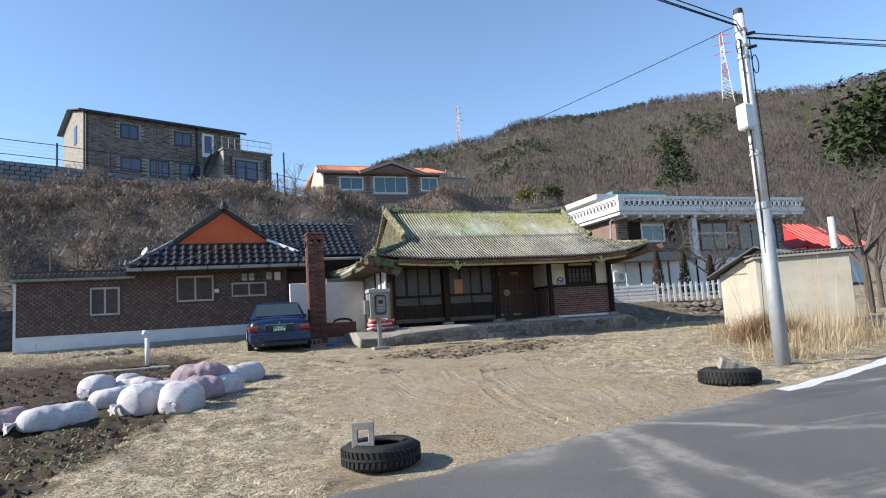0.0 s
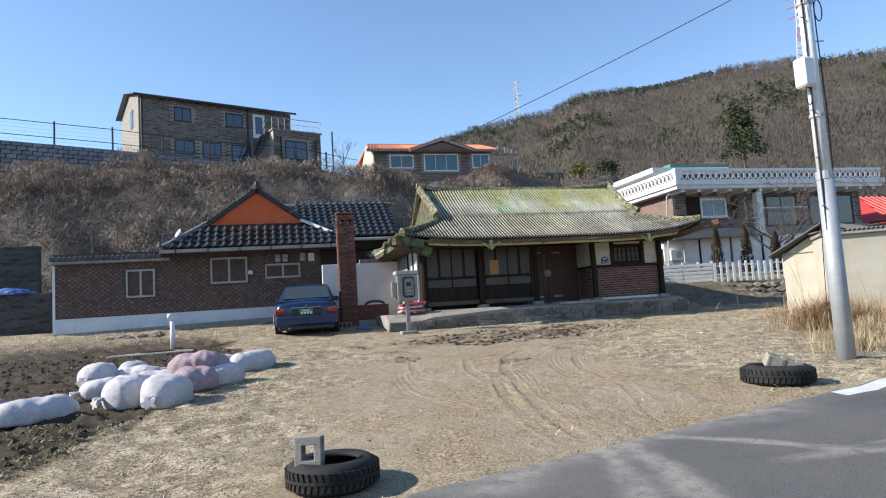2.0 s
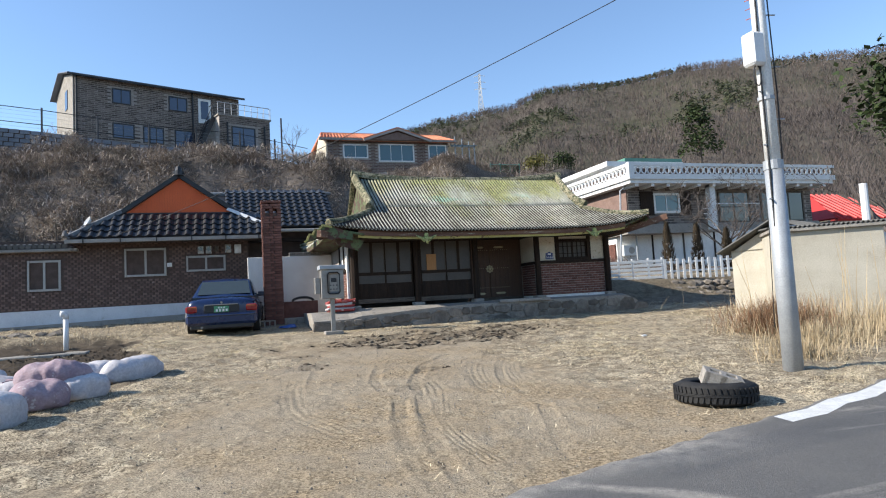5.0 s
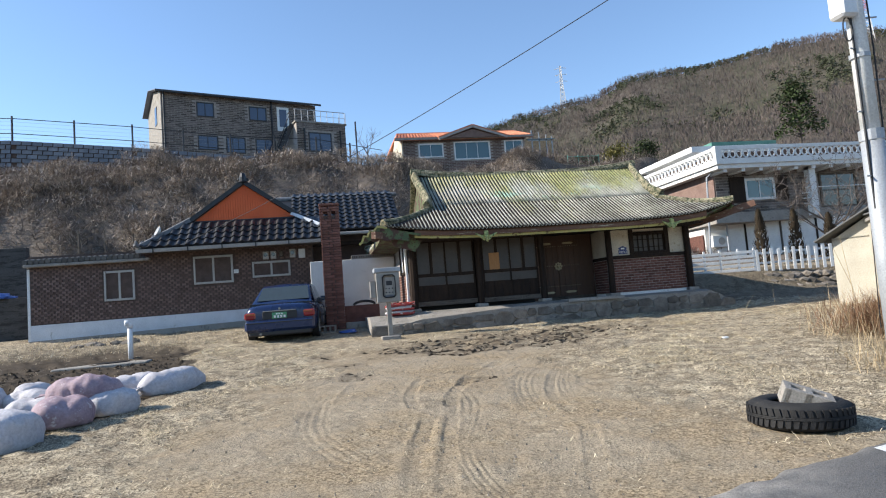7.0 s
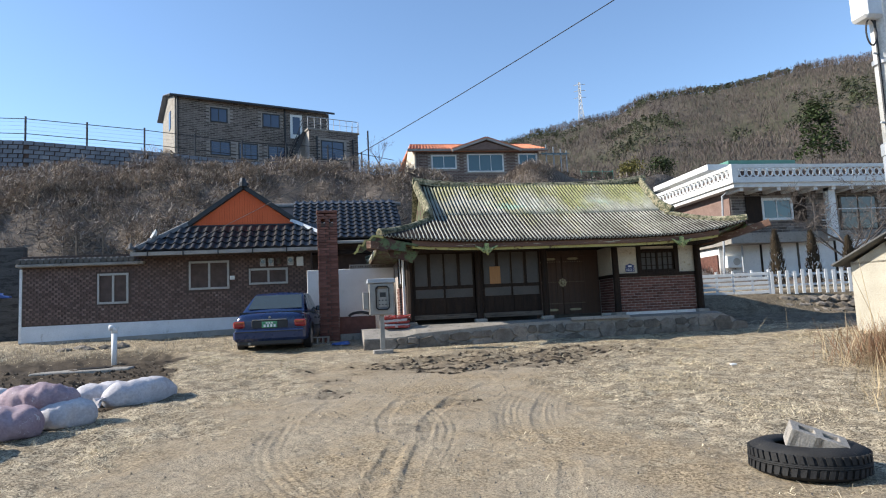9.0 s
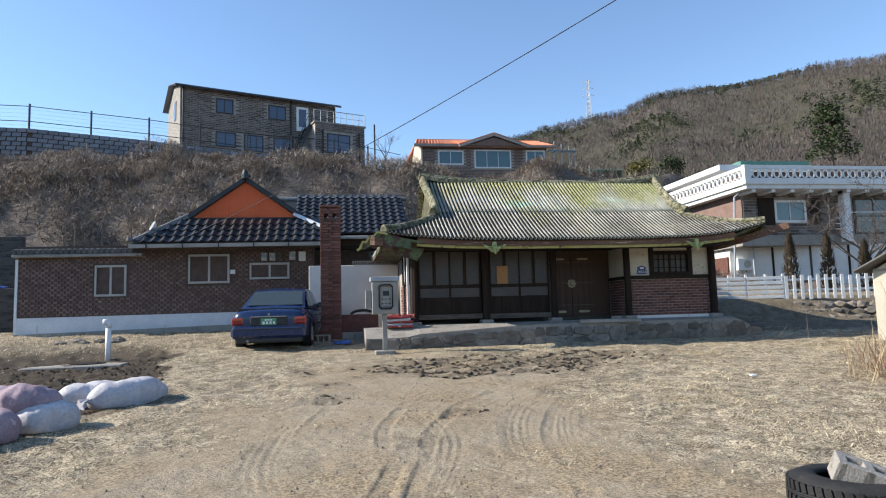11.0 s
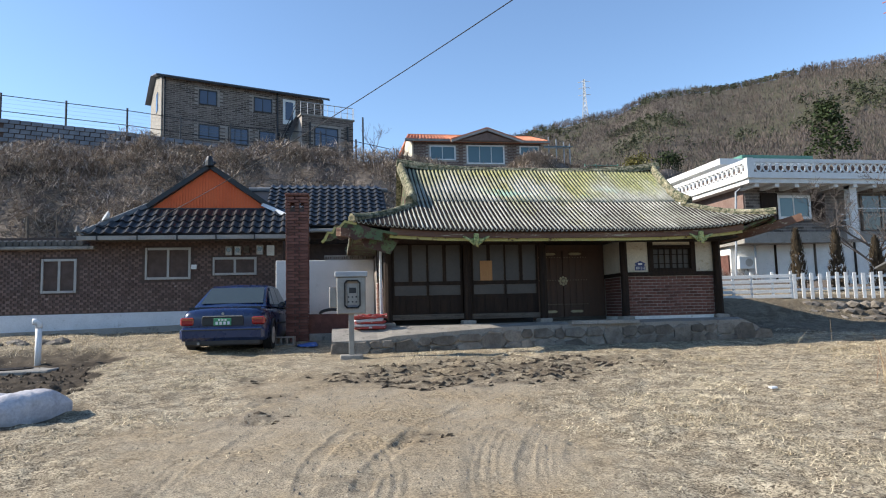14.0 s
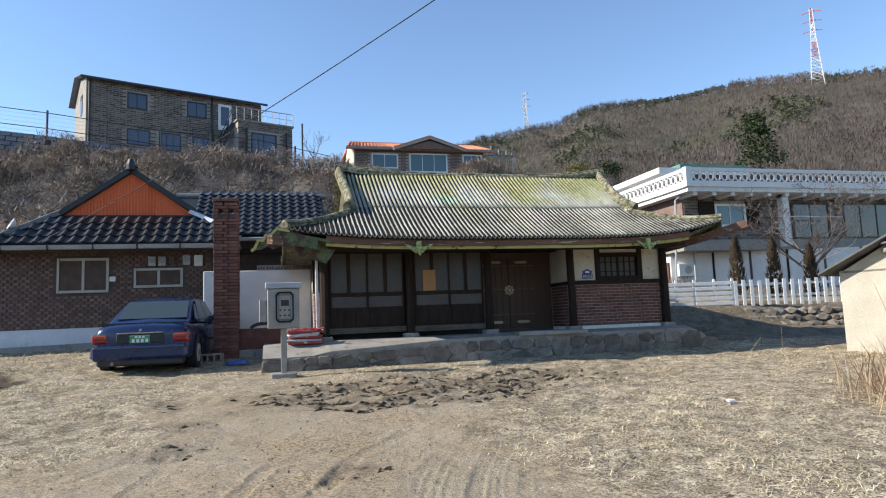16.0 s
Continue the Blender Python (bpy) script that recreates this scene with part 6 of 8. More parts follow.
part("dark_panel", box(3.62, 1.08, 3.6, 4.3, 1.15, 4.9), MAT["dark_wood"], wh)
window_unit(wh, 6.2, 8.4, 3.1, 4.9, 1.16, MAT["grey_wood"], MAT["pane_dark"], .1, 2)
window_unit(wh, 9.2, 12.4, 3.1, 4.9, 1.16, MAT["grey_wood"], MAT["pane_dark"], .1, 3)
part("eave_slab", box(-.25, .0, 5.15, 13.5, 10.2, 5.4), MAT["white_paint"], wh)
part("fascia_low", box(-.35, -.1, 5.35, 13.6, .02, 5.62), MAT["white_paint"], wh)
part("fascia_side", box(-.35, .02, 5.35, -.23, 10.2, 5.62), MAT["white_paint"], wh)


def pierced(x0, x1, side):
    """A parapet of ring blocks between two rails."""
    if side:
        part("parapet_rail", box(-.30, .02, 6.06, -.18, 10.2, 6.22), MAT["white_paint"], wh)
    else:
        part("parapet_rail", box(x0, -.08, 6.06, x1, .02, 6.22), MAT["white_paint"], wh)
    n = int((x1 - x0) / .36)
    for k in range(n):
        c = x0 + .18 + k * .36
        bm = bmesh.new()
        P = [(c + .15 * math.cos(t), 5.84 + .19 * math.sin(t)) for t in (2 * math.pi * i / 10 for i in range(11))]
        if side:
            tube([(-.24, px, pz) for px, pz in P], .04, 5, bm)
            box(-.27, c - .18, 5.80, -.21, c - .12, 5.88, 0, bm)
        else:
            tube([(px, -.03, pz) for px, pz in P], .04, 5, bm)
            box(c - .20, -.06, 5.80, c - .13, 0, 5.88, 0, bm)
        part("ring_block", bm, MAT["white_paint"], wh)


pierced(-.3, 13.6, False)
pierced(.1, 10.0, True)
part("parapet_back", box(0, .55, 5.4, 13.3, .60, 6.05), MAT["mortar_dark"], wh)
part("parapet_back_side", box(.35, .6, 5.4, .40, 10, 6.05), MAT["mortar_dark"], wh)
part("corner_pier", box(-.36, -.12, 5.36, -.05, .12, 6.24), MAT["white_paint"], wh)
part("roof_room", box(1.6, 5.0, 5.4, 6.0, 9.5, 6.85), MAT["white_paint"], wh)
part("roof_room_slab", box(.9, 3.8, 6.85, 6.2, 9.8, 7.15), MAT["white_paint"], wh)
part("roof_room_green", box(2.2, 3.9, 7.15, 6.2, 9.8, 7.38), MAT["green_roof"], wh)
for k in range(14):
    part("corbel", box(.1 + k * .98, .1, 5.0, .3 + k * .98, 1.2, 5.15), MAT["white_paint"], wh)
part("pillar", box(5.0, .35, 2.7, 5.35, .7, 5.15), MAT["white_paint"], wh)
part("balcony_rail", tube([(4.8, .5, 4.1), (8.5, .5, 4.1)], .03, 6), MAT["white_paint"], wh)
for k in range(3):
    part("balcony_bar", tube([(4.6, .5, 3.3 + k * .26), (5.4, .5, 3.3 + k * .26)], .03, 6), MAT["white_paint"], wh)
for k in range(5):
    part("wall_line", box(2.2 + k * 1.7, 1.93 - k * .453, -.4, 2.28 + k * 1.7, 2.06 - k * .453, 2.6), MAT["dark_wood"] if k in (0, 2) else MAT["grey_wood"], wh)
part("downpipe", tube([(.25, .9, 5.3), (-.3, .9, 4.9), (-.3, 1.4, 0)], .05, 6), MAT["galv"], wh)
part("downpipe", tube([(1.1, 1.8, -.4), (1.1, 1.8, 2.7)], .05, 6), MAT["galv"], wh)
t = thing("air_conditioner", "pale outdoor air conditioner unit on the white wall", "air conditioner", pose(22.95, 32.5, 3.75))
part("case", box(-.4, -.3, -.3, .4, 0, .3, .02), MAT["white_frame"], t)
part("fan_grille", tube([(.1, -.30, 0), (.1, -.32, 0)], .19, 14), MAT["alu"], t)

# outbuildings beside the road
sh = thing("shed", "small cream plastered shed with a corrugated roof", "shed", pose(14.5, 14.0, .85, 0, 0, math.degrees(math.atan2(-1.4, 1.9))))
part("wall", box(0, 0, -.3, 2.36, 2.6, 1.98, .012), MAT["shed_wall"], sh)
part("coping", box(-.06, -.10, 1.98, 2.5, 2.7, 2.06, .01), MAT["concrete"], sh)


def wavy_sheet(a, b, along, pitch=.10, height=.022):
    """A corrugated sheet between the lower edge's ends a and b, rising by along."""
    a, b, along = Vector(a), Vector(b), Vector(along)
    n = int((b - a).length / pitch * 6)
    up = (b - a).cross(along).normalized()
    up = up if up.z > 0 else -up
    bm = bmesh.new()
    rows = []
    for k in range(n + 1):
        p = a + (b - a) * (k / n) + up * (height * math.sin(2 * math.pi * k / 6))
        rows.append([bm.verts.new(q) for q in (p, p + along, p + along - up * .02, p - up * .02)])
    for p, q in zip(rows, rows[1:]):
        for k in range(4):
            bm.faces.new((p[k], p[(k + 1) % 4], q[(k + 1) % 4], q[k]))
    bm.faces.new(rows[0]), bm.faces.new(rows[-1])
    return bm


part("corrugated_roof", wavy_sheet((-.1, -.12, 2.10), (2.7, -.12, 2.10), (0, 2.9, .12)), MAT["dark_slate"], sh)
part("side_hatch", box(2.35, .9, 1.45, 2.39, 1.3, 1.8), MAT["black_frame"], sh)
part("stove_pipe", tube([(2.2, .6, 2.0), (2.2, .6, 3.05)], .09, 10), MAT["pvc"], sh, "white stove pipe")
sh2 = thing("lean_to", "low white plastered lean-to with a dark corrugated roof", "shed", pose(15.0, 15.9, 1.0, 0, 0, math.degrees(math.atan2(-1.2, .55))))
part("wall", box(0, 0, -.3, 2.0, 2.4, 1.55, .012), MAT["shed_wall"], sh2)
part("corrugated_roof", wavy_sheet((-.28, -.3, 1.50), (-.28, 2.7, 1.50), (1.5, 0, .78)), MAT["dark_slate"], sh2)
part("back_roof", wavy_sheet((2.6, -.3, 1.75), (2.6, 2.7, 1.75), (-1.4, 0, .53)), MAT["dark_slate"], sh2)
part("gable_fill", prism([(0, 1.5), (2.0, 1.5), (2.0, 1.9), (1.2, 2.2)], 0, .12), MAT["shed_wall"], sh2)
rh = thing("red_roof_house", "far low house with a bright red tiled roof", "house", pose(41, 32.5, 2.2))
part("wall", box(-2.5, 0, -.5, 2.3, 5, 3.0), MAT["white_paint"], rh)
bm = bmesh.new()
bm.faces.new([bm.verts.new(p) for p in ((-3.4, -.8, 3.0), (2.9, -.8, 3.0), (.6, 2.4, 5.0), (-2.0, 2.4, 5.0))])
bm.faces.new([bm.verts.new(p) for p in ((-3.4, -.8, 3.0), (-2.0, 2.4, 5.0), (-3.4, 5.4, 3.0))])
bm.faces.new([bm.verts.new(p) for p in ((2.9, -.8, 3.0), (2.9, 5.4, 3.0), (.6, 2.4, 5.0))])
rr = part("roof", bm, MAT["red_tile"], rh)
rr.modifiers.new("thick", 'SOLIDIFY').thickness = .15
bm = bmesh.new()
for k in range(14):
    x = -3.2 + k * .46
    top = min(1, (x + 3.4) / 1.4, (2.9 - x) / 2.3)
    sweep([(x, -.8, 3.04), (x, -.8 + 3.2 * top, 3.04 + 2.0 * top)], [(-.06, -.03), (.06, -.03), (.03, .06), (-.03, .06)], bm)
part("tile_rolls", bm, MAT["red_tile"], rr, kind="stuff")

# white fence on a rubble wall
fence = thing("white_fence", "white wooden picket fence with horizontal slat panels", "fence", pose(15.2, 22.75, 1.92, 0, 0, -16))
for k in range(15):
    x = 2.35 + k * .24
    part("picket", box(x, -.02, .02 + rnd.uniform(-.02, .02), x + .10, .005, .78 + rnd.uniform(-.03, .03), .004), MAT["white_paint"], fence)
for z in (.28, .62):
    part("fence_rail", box(2.3, .005, z, 5.9, .04, z + .07, .004), MAT["white_paint"], fence)
for k in range(5):
    for q in range(2):
        part("slat", box(.05 + q * 1.15, -.02, .08 + k * .15, 1.15 + q * 1.15, .0, .18 + k * .15, .004), MAT["white_paint"], fence)
for x in (.0, .62, 1.15, 1.75, 2.28):
    part("fence_post", box(x, .0, -.15, x + .07, .06, .86, .005), MAT["white_paint"], fence)


def rubble():
    t = thing("rubble_wall", "low dry wall of rough field stones under the fence", "stone wall")
    x = 13.6
    while x < 20.9:
        for row in range(3):
            w, h = rnd.uniform(.2, .45), rnd.uniform(.16, .26)
            bm = bmesh.new()
            bmesh.ops.create_icosphere(bm, subdivisions=1, radius=.5)
            cx, cy, cz = x + rnd.uniform(0, .2), 22.40 - .28 * max(0, x - 15.2) - .25 * (2 - row) + rnd.uniform(-.08, .08), 1.34 + row * .2 + rnd.uniform(-.03, .03)
            for v in bm.verts:
                v.co = Vector((cx + v.co.x * w * 1.3, cy + v.co.y * .42, cz + v.co.z * h * 1.3)) + Vector((rnd.uniform(-.03, .03), rnd.uniform(-.03, .03), rnd.uniform(-.02, .02)))
            part("stone", bm, MAT["stone"], t)
        x += .32


WALLS_LATE.append(rubble)

# retaining wall and black fence on the bank
rw = thing("retaining_wall", "grey block retaining wall along the top of the bank", "retaining wall")
pts = [(-40, 45.5), (-24, 45.2), (-15.5, 45.5), (-9, 47.3), (-3, 49.2), (3, 50.2), (8, 51.5)]
tops = [13.9, 13.9, 13.75, 13.55, 13.25, 13.1, 12.4]
bm = bmesh.new()
rows = []
for (x, y), z in zip(pts, tops):
    rows.append([bm.verts.new(p) for p in ((x, y, 8), (x, y + .1, z), (x, y + .5, z), (x, y + .5, 8))])
for a, b in zip(rows, rows[1:]):
    for k in range(4):
        bm.faces.new((a[k], b[k], b[(k + 1) % 4], a[(k + 1) % 4]))
part("wall_core", bm, MAT["mortar_dark"], rw)
V, Fc = [], []
for (p, za), (q, zb) in zip(zip(pts, tops), zip(pts[1:], tops[1:])):
    L = math.hypot(q[0] - p[0], q[1] - p[1])
    n = int(L / .55)
    for i in range(n):
        for j in range(7):
            o = .5 if j % 2 else 0
            a, b = (i + o) / n + .004, min(1, (i + o + 1) / n - .004)
            if a >= 1:
                continue
            z1 = za + (zb - za) * a - j * .28
            k = len(V)
            for u in (a, b):
                x, y = p[0] + (q[0] - p[0]) * u, p[1] + (q[1] - p[1]) * u
                V.extend([(x, y - .04, z1 - .27), (x, y + .03, z1 - .01)])
            Fc.append((k, k + 2, k + 3, k + 1))
raw("blocks", V, Fc, MAT["block_wall"], rw, kind="stuff")
bf = thing("black_fence", "black steel mesh fence on the retaining wall", "fence")
P = [Vector((x, y + .25, z)) for (x, y), z in zip(pts, tops)]
for h in (.5, 1.45):
    part("fence_wire", tube([p + Vector((0, 0, h)) for p in P], .025, 5), MAT["black_frame"], bf)
for a, b in zip(P, P[1:]):
    n = max(1, int((b - a).length / 2.6))
    for i in range(n):
        p = a + (b - a) * i / n
        part("fence_post", tube([p, p + Vector((0, 0, 1.6))], .065, 6), MAT["black_frame"], bf)
V, E = [], []
bm = bmesh.new()
for a, b in zip(P, P[1:]):
    for k in range(1, 6):
        h = .25 * k
        tube([a + Vector((0, 0, h)), b + Vector((0, 0, h))], .006, 3, bm)
part("fence_mesh", bm, MAT["galv"], bf)

# concrete walls at the left
cw = thing("concrete_wall", "weathered grey concrete block wall with a shed behind", "wall")
part("front", box(-9.5, 24.0, 1.2, -5.6, 24.2, 2.9, .01), MAT["old_block"], cw)
part("upper", box(-11, 26.2, 2.5, -6.9, 26.5, 4.7, .01), MAT["old_block"], cw)

# ---- chimney, white wall, meter post ----
ch = thing("brick_chimney", "square red brick chimney with open vents near its top", "chimney", pose(3.17, 20.0, 1.25))


def chimney_bricks():
    core = part("flue_core", box(-.22, -.22, -.1, .22, .22, 3.06), MAT["mortar_dark"], ch)
    part("cap_slab", box(-.27, -.27, 3.33, .27, .27, 3.39, .01), MAT["brick"], ch)
    me = {}

    def get(w, d):
        if (w, d) not in me:
            bm = box(-w / 2, -d / 2, .004, w / 2, d / 2, .0645, .004)
            me[(w, d)] = bpy.data.meshes.new("brick")
            bm.to_mesh(me[(w, d)])
            bm.free()
            me[(w, d)].materials.append(MAT["brick"])
        return me[(w, d)]
    for j in range(49):
        z = -.05 + j * .0685
        gap = j in (44, 45, 46)
        lay = [(-.15, -.20, .19, .10), (.10, -.20, .28, .10)] if j % 2 == 0 else [(-.10, -.20, .28, .10), (.15, -.20, .19, .10)]
        lay += [(x, .20, w, .10) for x, _, w, _ in lay] + [(-.20, 0, .10, .29), (.20, 0, .10, .29)]
        if gap:
            lay = [(-.20, -.20, .10, .10), (0.0, -.20, .10, .10), (.20, -.20, .10, .10), (-.20, .20, .10, .10), (.20, .20, .10, .10)]
        for x, y, w, d in lay:
            ob = new("brick", get(w, d))
            ob.parent = ch
            ob.location = (x * 1.04 + rnd.uniform(-.004, .004), y * 1.04 + rnd.uniform(-.005, .005), z)


WALLS_LATE.append(chimney_bricks)
ww = thing("garden_wall", "low white rendered wall with pierced blocks on top", "wall")
part("render", box(2.55, 21.4, 1.2, 5.0, 21.55, 3.22, .01), MAT["plaster"], ww)
for k in range(6):
    bm = bmesh.new()
    x = 3.75 + k * .205
    box(x, 21.40, 3.22, x + .2, 21.54, 3.245, 0, bm)
    box(x, 21.40, 3.315, x + .2, 21.54, 3.34, 0, bm)
    for q in range(4):
        box(x + q * .058, 21.40, 3.245, x + q * .058 + .026, 21.54, 3.315, 0, bm)
    part("pierced_block", bm, MAT["concrete"], ww)
lw = thing("low_brick_wall", "low worn brick wall between chimney and terrace", "wall")
part("bricks", box(3.42, 19.9, 1.1, 4.35, 20.1, 1.86, .01), MAT["brick"], lw)
part("footing", box(3.42, 19.82, 1.0, 4.2, 19.9, 1.42, .02), MAT["concrete"], lw)

mt = thing("meter_post", "stainless steel meter box on a square steel post", "meter box", pose(4.32, 16.95, yard_z(4.3, 16.95)))
part("foot", box(-.21, -.17, -.05, .21, .17, .07, .015), MAT["concrete"], mt)
part("post", box(-.05, -.05, .05, .05, .05, .85, .006), MAT["steel"], mt)
bx = part("cabinet", box(-.265, -.16, .82, .265, .16, 1.50, .012), MAT["steel"], mt)
part("roof_lid", box(-.30, -.20, 1.50, .30, .19, 1.60, .012), MAT["galv"], mt)
part("rubber_seal", box(-.13, -.172, .92, .17, -.158, 1.44, .05), MAT["black_plastic"], bx)
part("window_plate", box(-.105, -.180, .945, .145, -.168, 1.415, .04), MAT["steel"], bx)
part("display", box(-.04, -.188, 1.20, .09, -.178, 1.30), MAT["black_plastic"], bx)
for q in range(6):
    part("button", tube([(-.05 + .07 * (q % 3), -.180, 1.13 - .09 * (q // 3)), (-.05 + .07 * (q % 3), -.190, 1.13 - .09 * (q // 3))], .016, 8), MAT["black_plastic"], bx)
part("side_box", box(-.40, -.10, .94, -.27, .12, 1.32, .01), MAT["steel"], mt)

# ---- loose things in the yard ----
def gz(x, y):
    return float(yard_at(np.array([x]), np.array([y]))[0])


def make_tyre(name, x, y, label, radius, width, tilt=0.0):
    t = thing(name, label, "tyre", pose(x, y, gz(x, y) + .01, 0, tilt, 20))
    bm = bmesh.new()
    n = 48
    prof = [(radius * .56, .02), (radius * .60, -.0), (radius * .80, -.01), (radius * .96, .02), (radius, .05), (radius, width - .05), (radius * .96, width - .02), (radius * .80, width + .01), (radius * .60, width), (radius * .56, width - .02), (radius * .60, width - .035), (radius * .85, width - .04), (radius * .90, width / 2), (radius * .85, .04), (radius * .60, .035)]
    rings = [[bm.verts.new((r * math.cos(a), r * math.sin(a), z)) for r, z in prof] for a in (2 * math.pi * k / n for k in range(n))]
    for i in range(n):
        for k in range(len(prof)):
            bm.faces.new((rings[i][k], rings[(i + 1) % n][k], rings[(i + 1) % n][(k + 1) % len(prof)], rings[i][(k + 1) % len(prof)]))
    part("casing", bm, MAT["rubber"], t, smooth=True)
    bm = bmesh.new()
    for k in range(44):
        a = 2 * math.pi * k / 44
        for z0, z1, s in ((.035, width * .42, 1), (width * .58, width - .035, -1)):
            q = [(radius + .012, a, z0), (radius + .012, a + .085, z0), (radius + .012, a + .085 + s * .03, z1), (radius + .012, a + s * .03, z1)]
            f = [bm.verts.new((r * math.cos(b), r * math.sin(b), z)) for r, b, z in q]
            g = [bm.verts.new(((r - .02) * math.cos(b), (r - .02) * math.sin(b), z)) for r, b, z in q]
            bm.faces.new(f)
            for j in range(4):
                bm.faces.new((f[j], g[j], g[(j + 1) % 4], f[(j + 1) % 4]))
    for z in (width * .47, width * .53):
        ring = [((radius + .009) * math.cos(2 * math.pi * k / 40), (radius + .009) * math.sin(2 * math.pi * k / 40), z) for k in range(41)]
        tube(ring, .007, 4, bm, False)
    part("tread", bm, MAT["rubber"], t, kind="stuff")
    return t


make_tyre("tyre", 1.37, 5.62, "worn black car tyre lying flat around a concrete block", .335, .20)
make_tyre("tyre", 6.87, 7.32, "black truck tyre lying flat with a tilted concrete block", .405, .22, 2)


def concrete_block(m, label):
    """A hollow block with its two holes."""
    t = thing("concrete_block", label, "concrete block", m)
    L, W, H = .39, .19, .10
    bm = bmesh.new()
    for a in ((0, 0, .06, W), (L - .06, 0, L, W), (L / 2 - .03, 0, L / 2 + .03, W)):
        box(a[0], a[1], 0, a[2], a[3], H * 1.5, .004, bm)
    for a in ((0.02, 0, L - .02, .05), (.02, W - .05, L - .02, W)):
        box(a[0], a[1], .0005, a[2], a[3], H * 1.5 - .0005, .004, bm)
    part("block_body", bm, MAT["concrete"], t)
    return t


concrete_block(pose(1.31, 5.58, gz(1.37, 5.6) + .0, 0, -84, 75), "grey hollow concrete block standing inside the tyre")
concrete_block(pose(6.62, 7.22, gz(6.6, 7.3) + .22, 12, 20, -28), "grey hollow concrete block leaning across the truck tyre")


def small_hollow_block(x, y, rz):
    t = thing("hollow_block", "grey hollow block on the ground by the chimney", "concrete block", pose(x, y, gz(x, y), 0, 0, rz))
    bm = bmesh.new()
    box(0, 0, 0, .42, .2, .03, .004, bm)
    box(0, 0, .16, .42, .2, .19, .004, bm)
    for k in range(4):
        box(k * .13, .002, .03, k * .13 + .03, .198, .16, 0, bm)
    part("block_body", bm, MAT["concrete"], t)


small_hollow_block(2.72, 19.15, -8)


def sack(x, y, length, width, height, rz, m, lift=0.0, pitch=0.0, label="filled white woven plastic sack lying on the soil"):
    t = thing("sack", label, "sack", pose(x, y, gz(x, y) - .05 + lift, 0, pitch, rz), group="sacks on the vegetable bed")
    seed = rnd.uniform(0, 90)
    bm = bmesh.new()
    nu, nv = 40, 28
    rings = []
    for i in range(nu + 1):
        u = i / nu
        fat = (max(0.0, 1 - abs(2 * u - 1) ** 3.2)) ** .55
        fat = max(fat, .07)
        ring = []
        for j in range(nv):
            a = 2 * math.pi * j / nv
            px = (u - .5) * length
            py = math.copysign(abs(math.cos(a)) ** .8, math.cos(a)) * width / 2 * fat
            pz = math.copysign(abs(math.sin(a)) ** .8, math.sin(a)) * height / 2 * fat
            v = Vector((px * 6 + seed, py * 6, pz * 6))
            k = 1 + .20 * noise.noise(v * .6) + .13 * noise.noise(v * 1.5) + .05 * abs(noise.noise(v * 3.5)) + .035 * math.sin(a * 7 + seed) * smooth01(.55, 1.0, abs(2 * u - 1))
            pz2 = pz * k
            if pz2 < -.30 * height:
                pz2 = -.30 * height - .12 * (abs(pz2) - .30 * height)
            ring.append(bm.verts.new((px, py * k, pz2 + height * .40)))
        rings.append(ring)
    for a, b in zip(rings, rings[1:]):
        for j in range(nv):
            bm.faces.new((a[j], a[(j + 1) % nv], b[(j + 1) % nv], b[j]))
    bm.faces.new(rings[0]), bm.faces.new(rings[-1])
    part("sack_body", bm, MAT[m], t, smooth=True)
    bm = bmesh.new()
    rings = []
    for dx, rad, dz in ((.03, .05, 0), (-.02, .022, 0), (-.06, .05, -.02), (-.11, .085, -.05)):
        rings.append([bm.verts.new((-length / 2 + dx, rad * (1 + .35 * math.cos(5 * t)) * math.cos(t), height * .40 + dz + .7 * rad * (1 + .35 * math.cos(5 * t)) * math.sin(t))) for t in (2 * math.pi * k / 20 for k in range(20))])
    for a, b in zip(rings, rings[1:]):
        for k in range(20):
            bm.faces.new((a[k], a[(k + 1) % 20], b[(k + 1) % 20], b[k]))
    bm.faces.new(rings[0]), bm.faces.new(rings[-1])
    part("tied_mouth", bm, MAT[m], t)


PINK = "filled faded pink woven sack lying on the soil"
for a in ((-1.83, 9.62, .95, .46, .36, 28, "sack"), (-2.45, 9.75, .7, .40, .32, 50, "sack_pink"), (-1.72, 12.1, .62, .50, .44, 70, "sack"), (-1.30, 10.95, .80, .46, .36, 25, "sack"),
          (-.86, 10.1, .72, .58, .50, 35, "sack"), (-.36, 9.68, .72, .52, .48, 72, "sack"), (-.10, 10.45, .66, .52, .42, 40, "sack_pink"), (.22, 11.1, .66, .46, .38, 30, "sack"),
          (.62, 12.6, 1.15, .44, .42, 52, "sack"), (.05, 12.9, .95, .46, .40, 46, "sack"), (-1.15, 12.2, .85, .44, .36, -15, "sack"), (-.65, 11.3, .9, .46, .38, 5, "sack")):
    sack(*a, label=PINK if a[6] == "sack_pink" else "filled white woven plastic sack lying on the soil")
sack(-.12, 11.2, .92, .56, .44, -8, "sack_pink", .16, 0, PINK)
sack(-1.32, 12.7, .55, .34, .34, 60, "sack", .05)

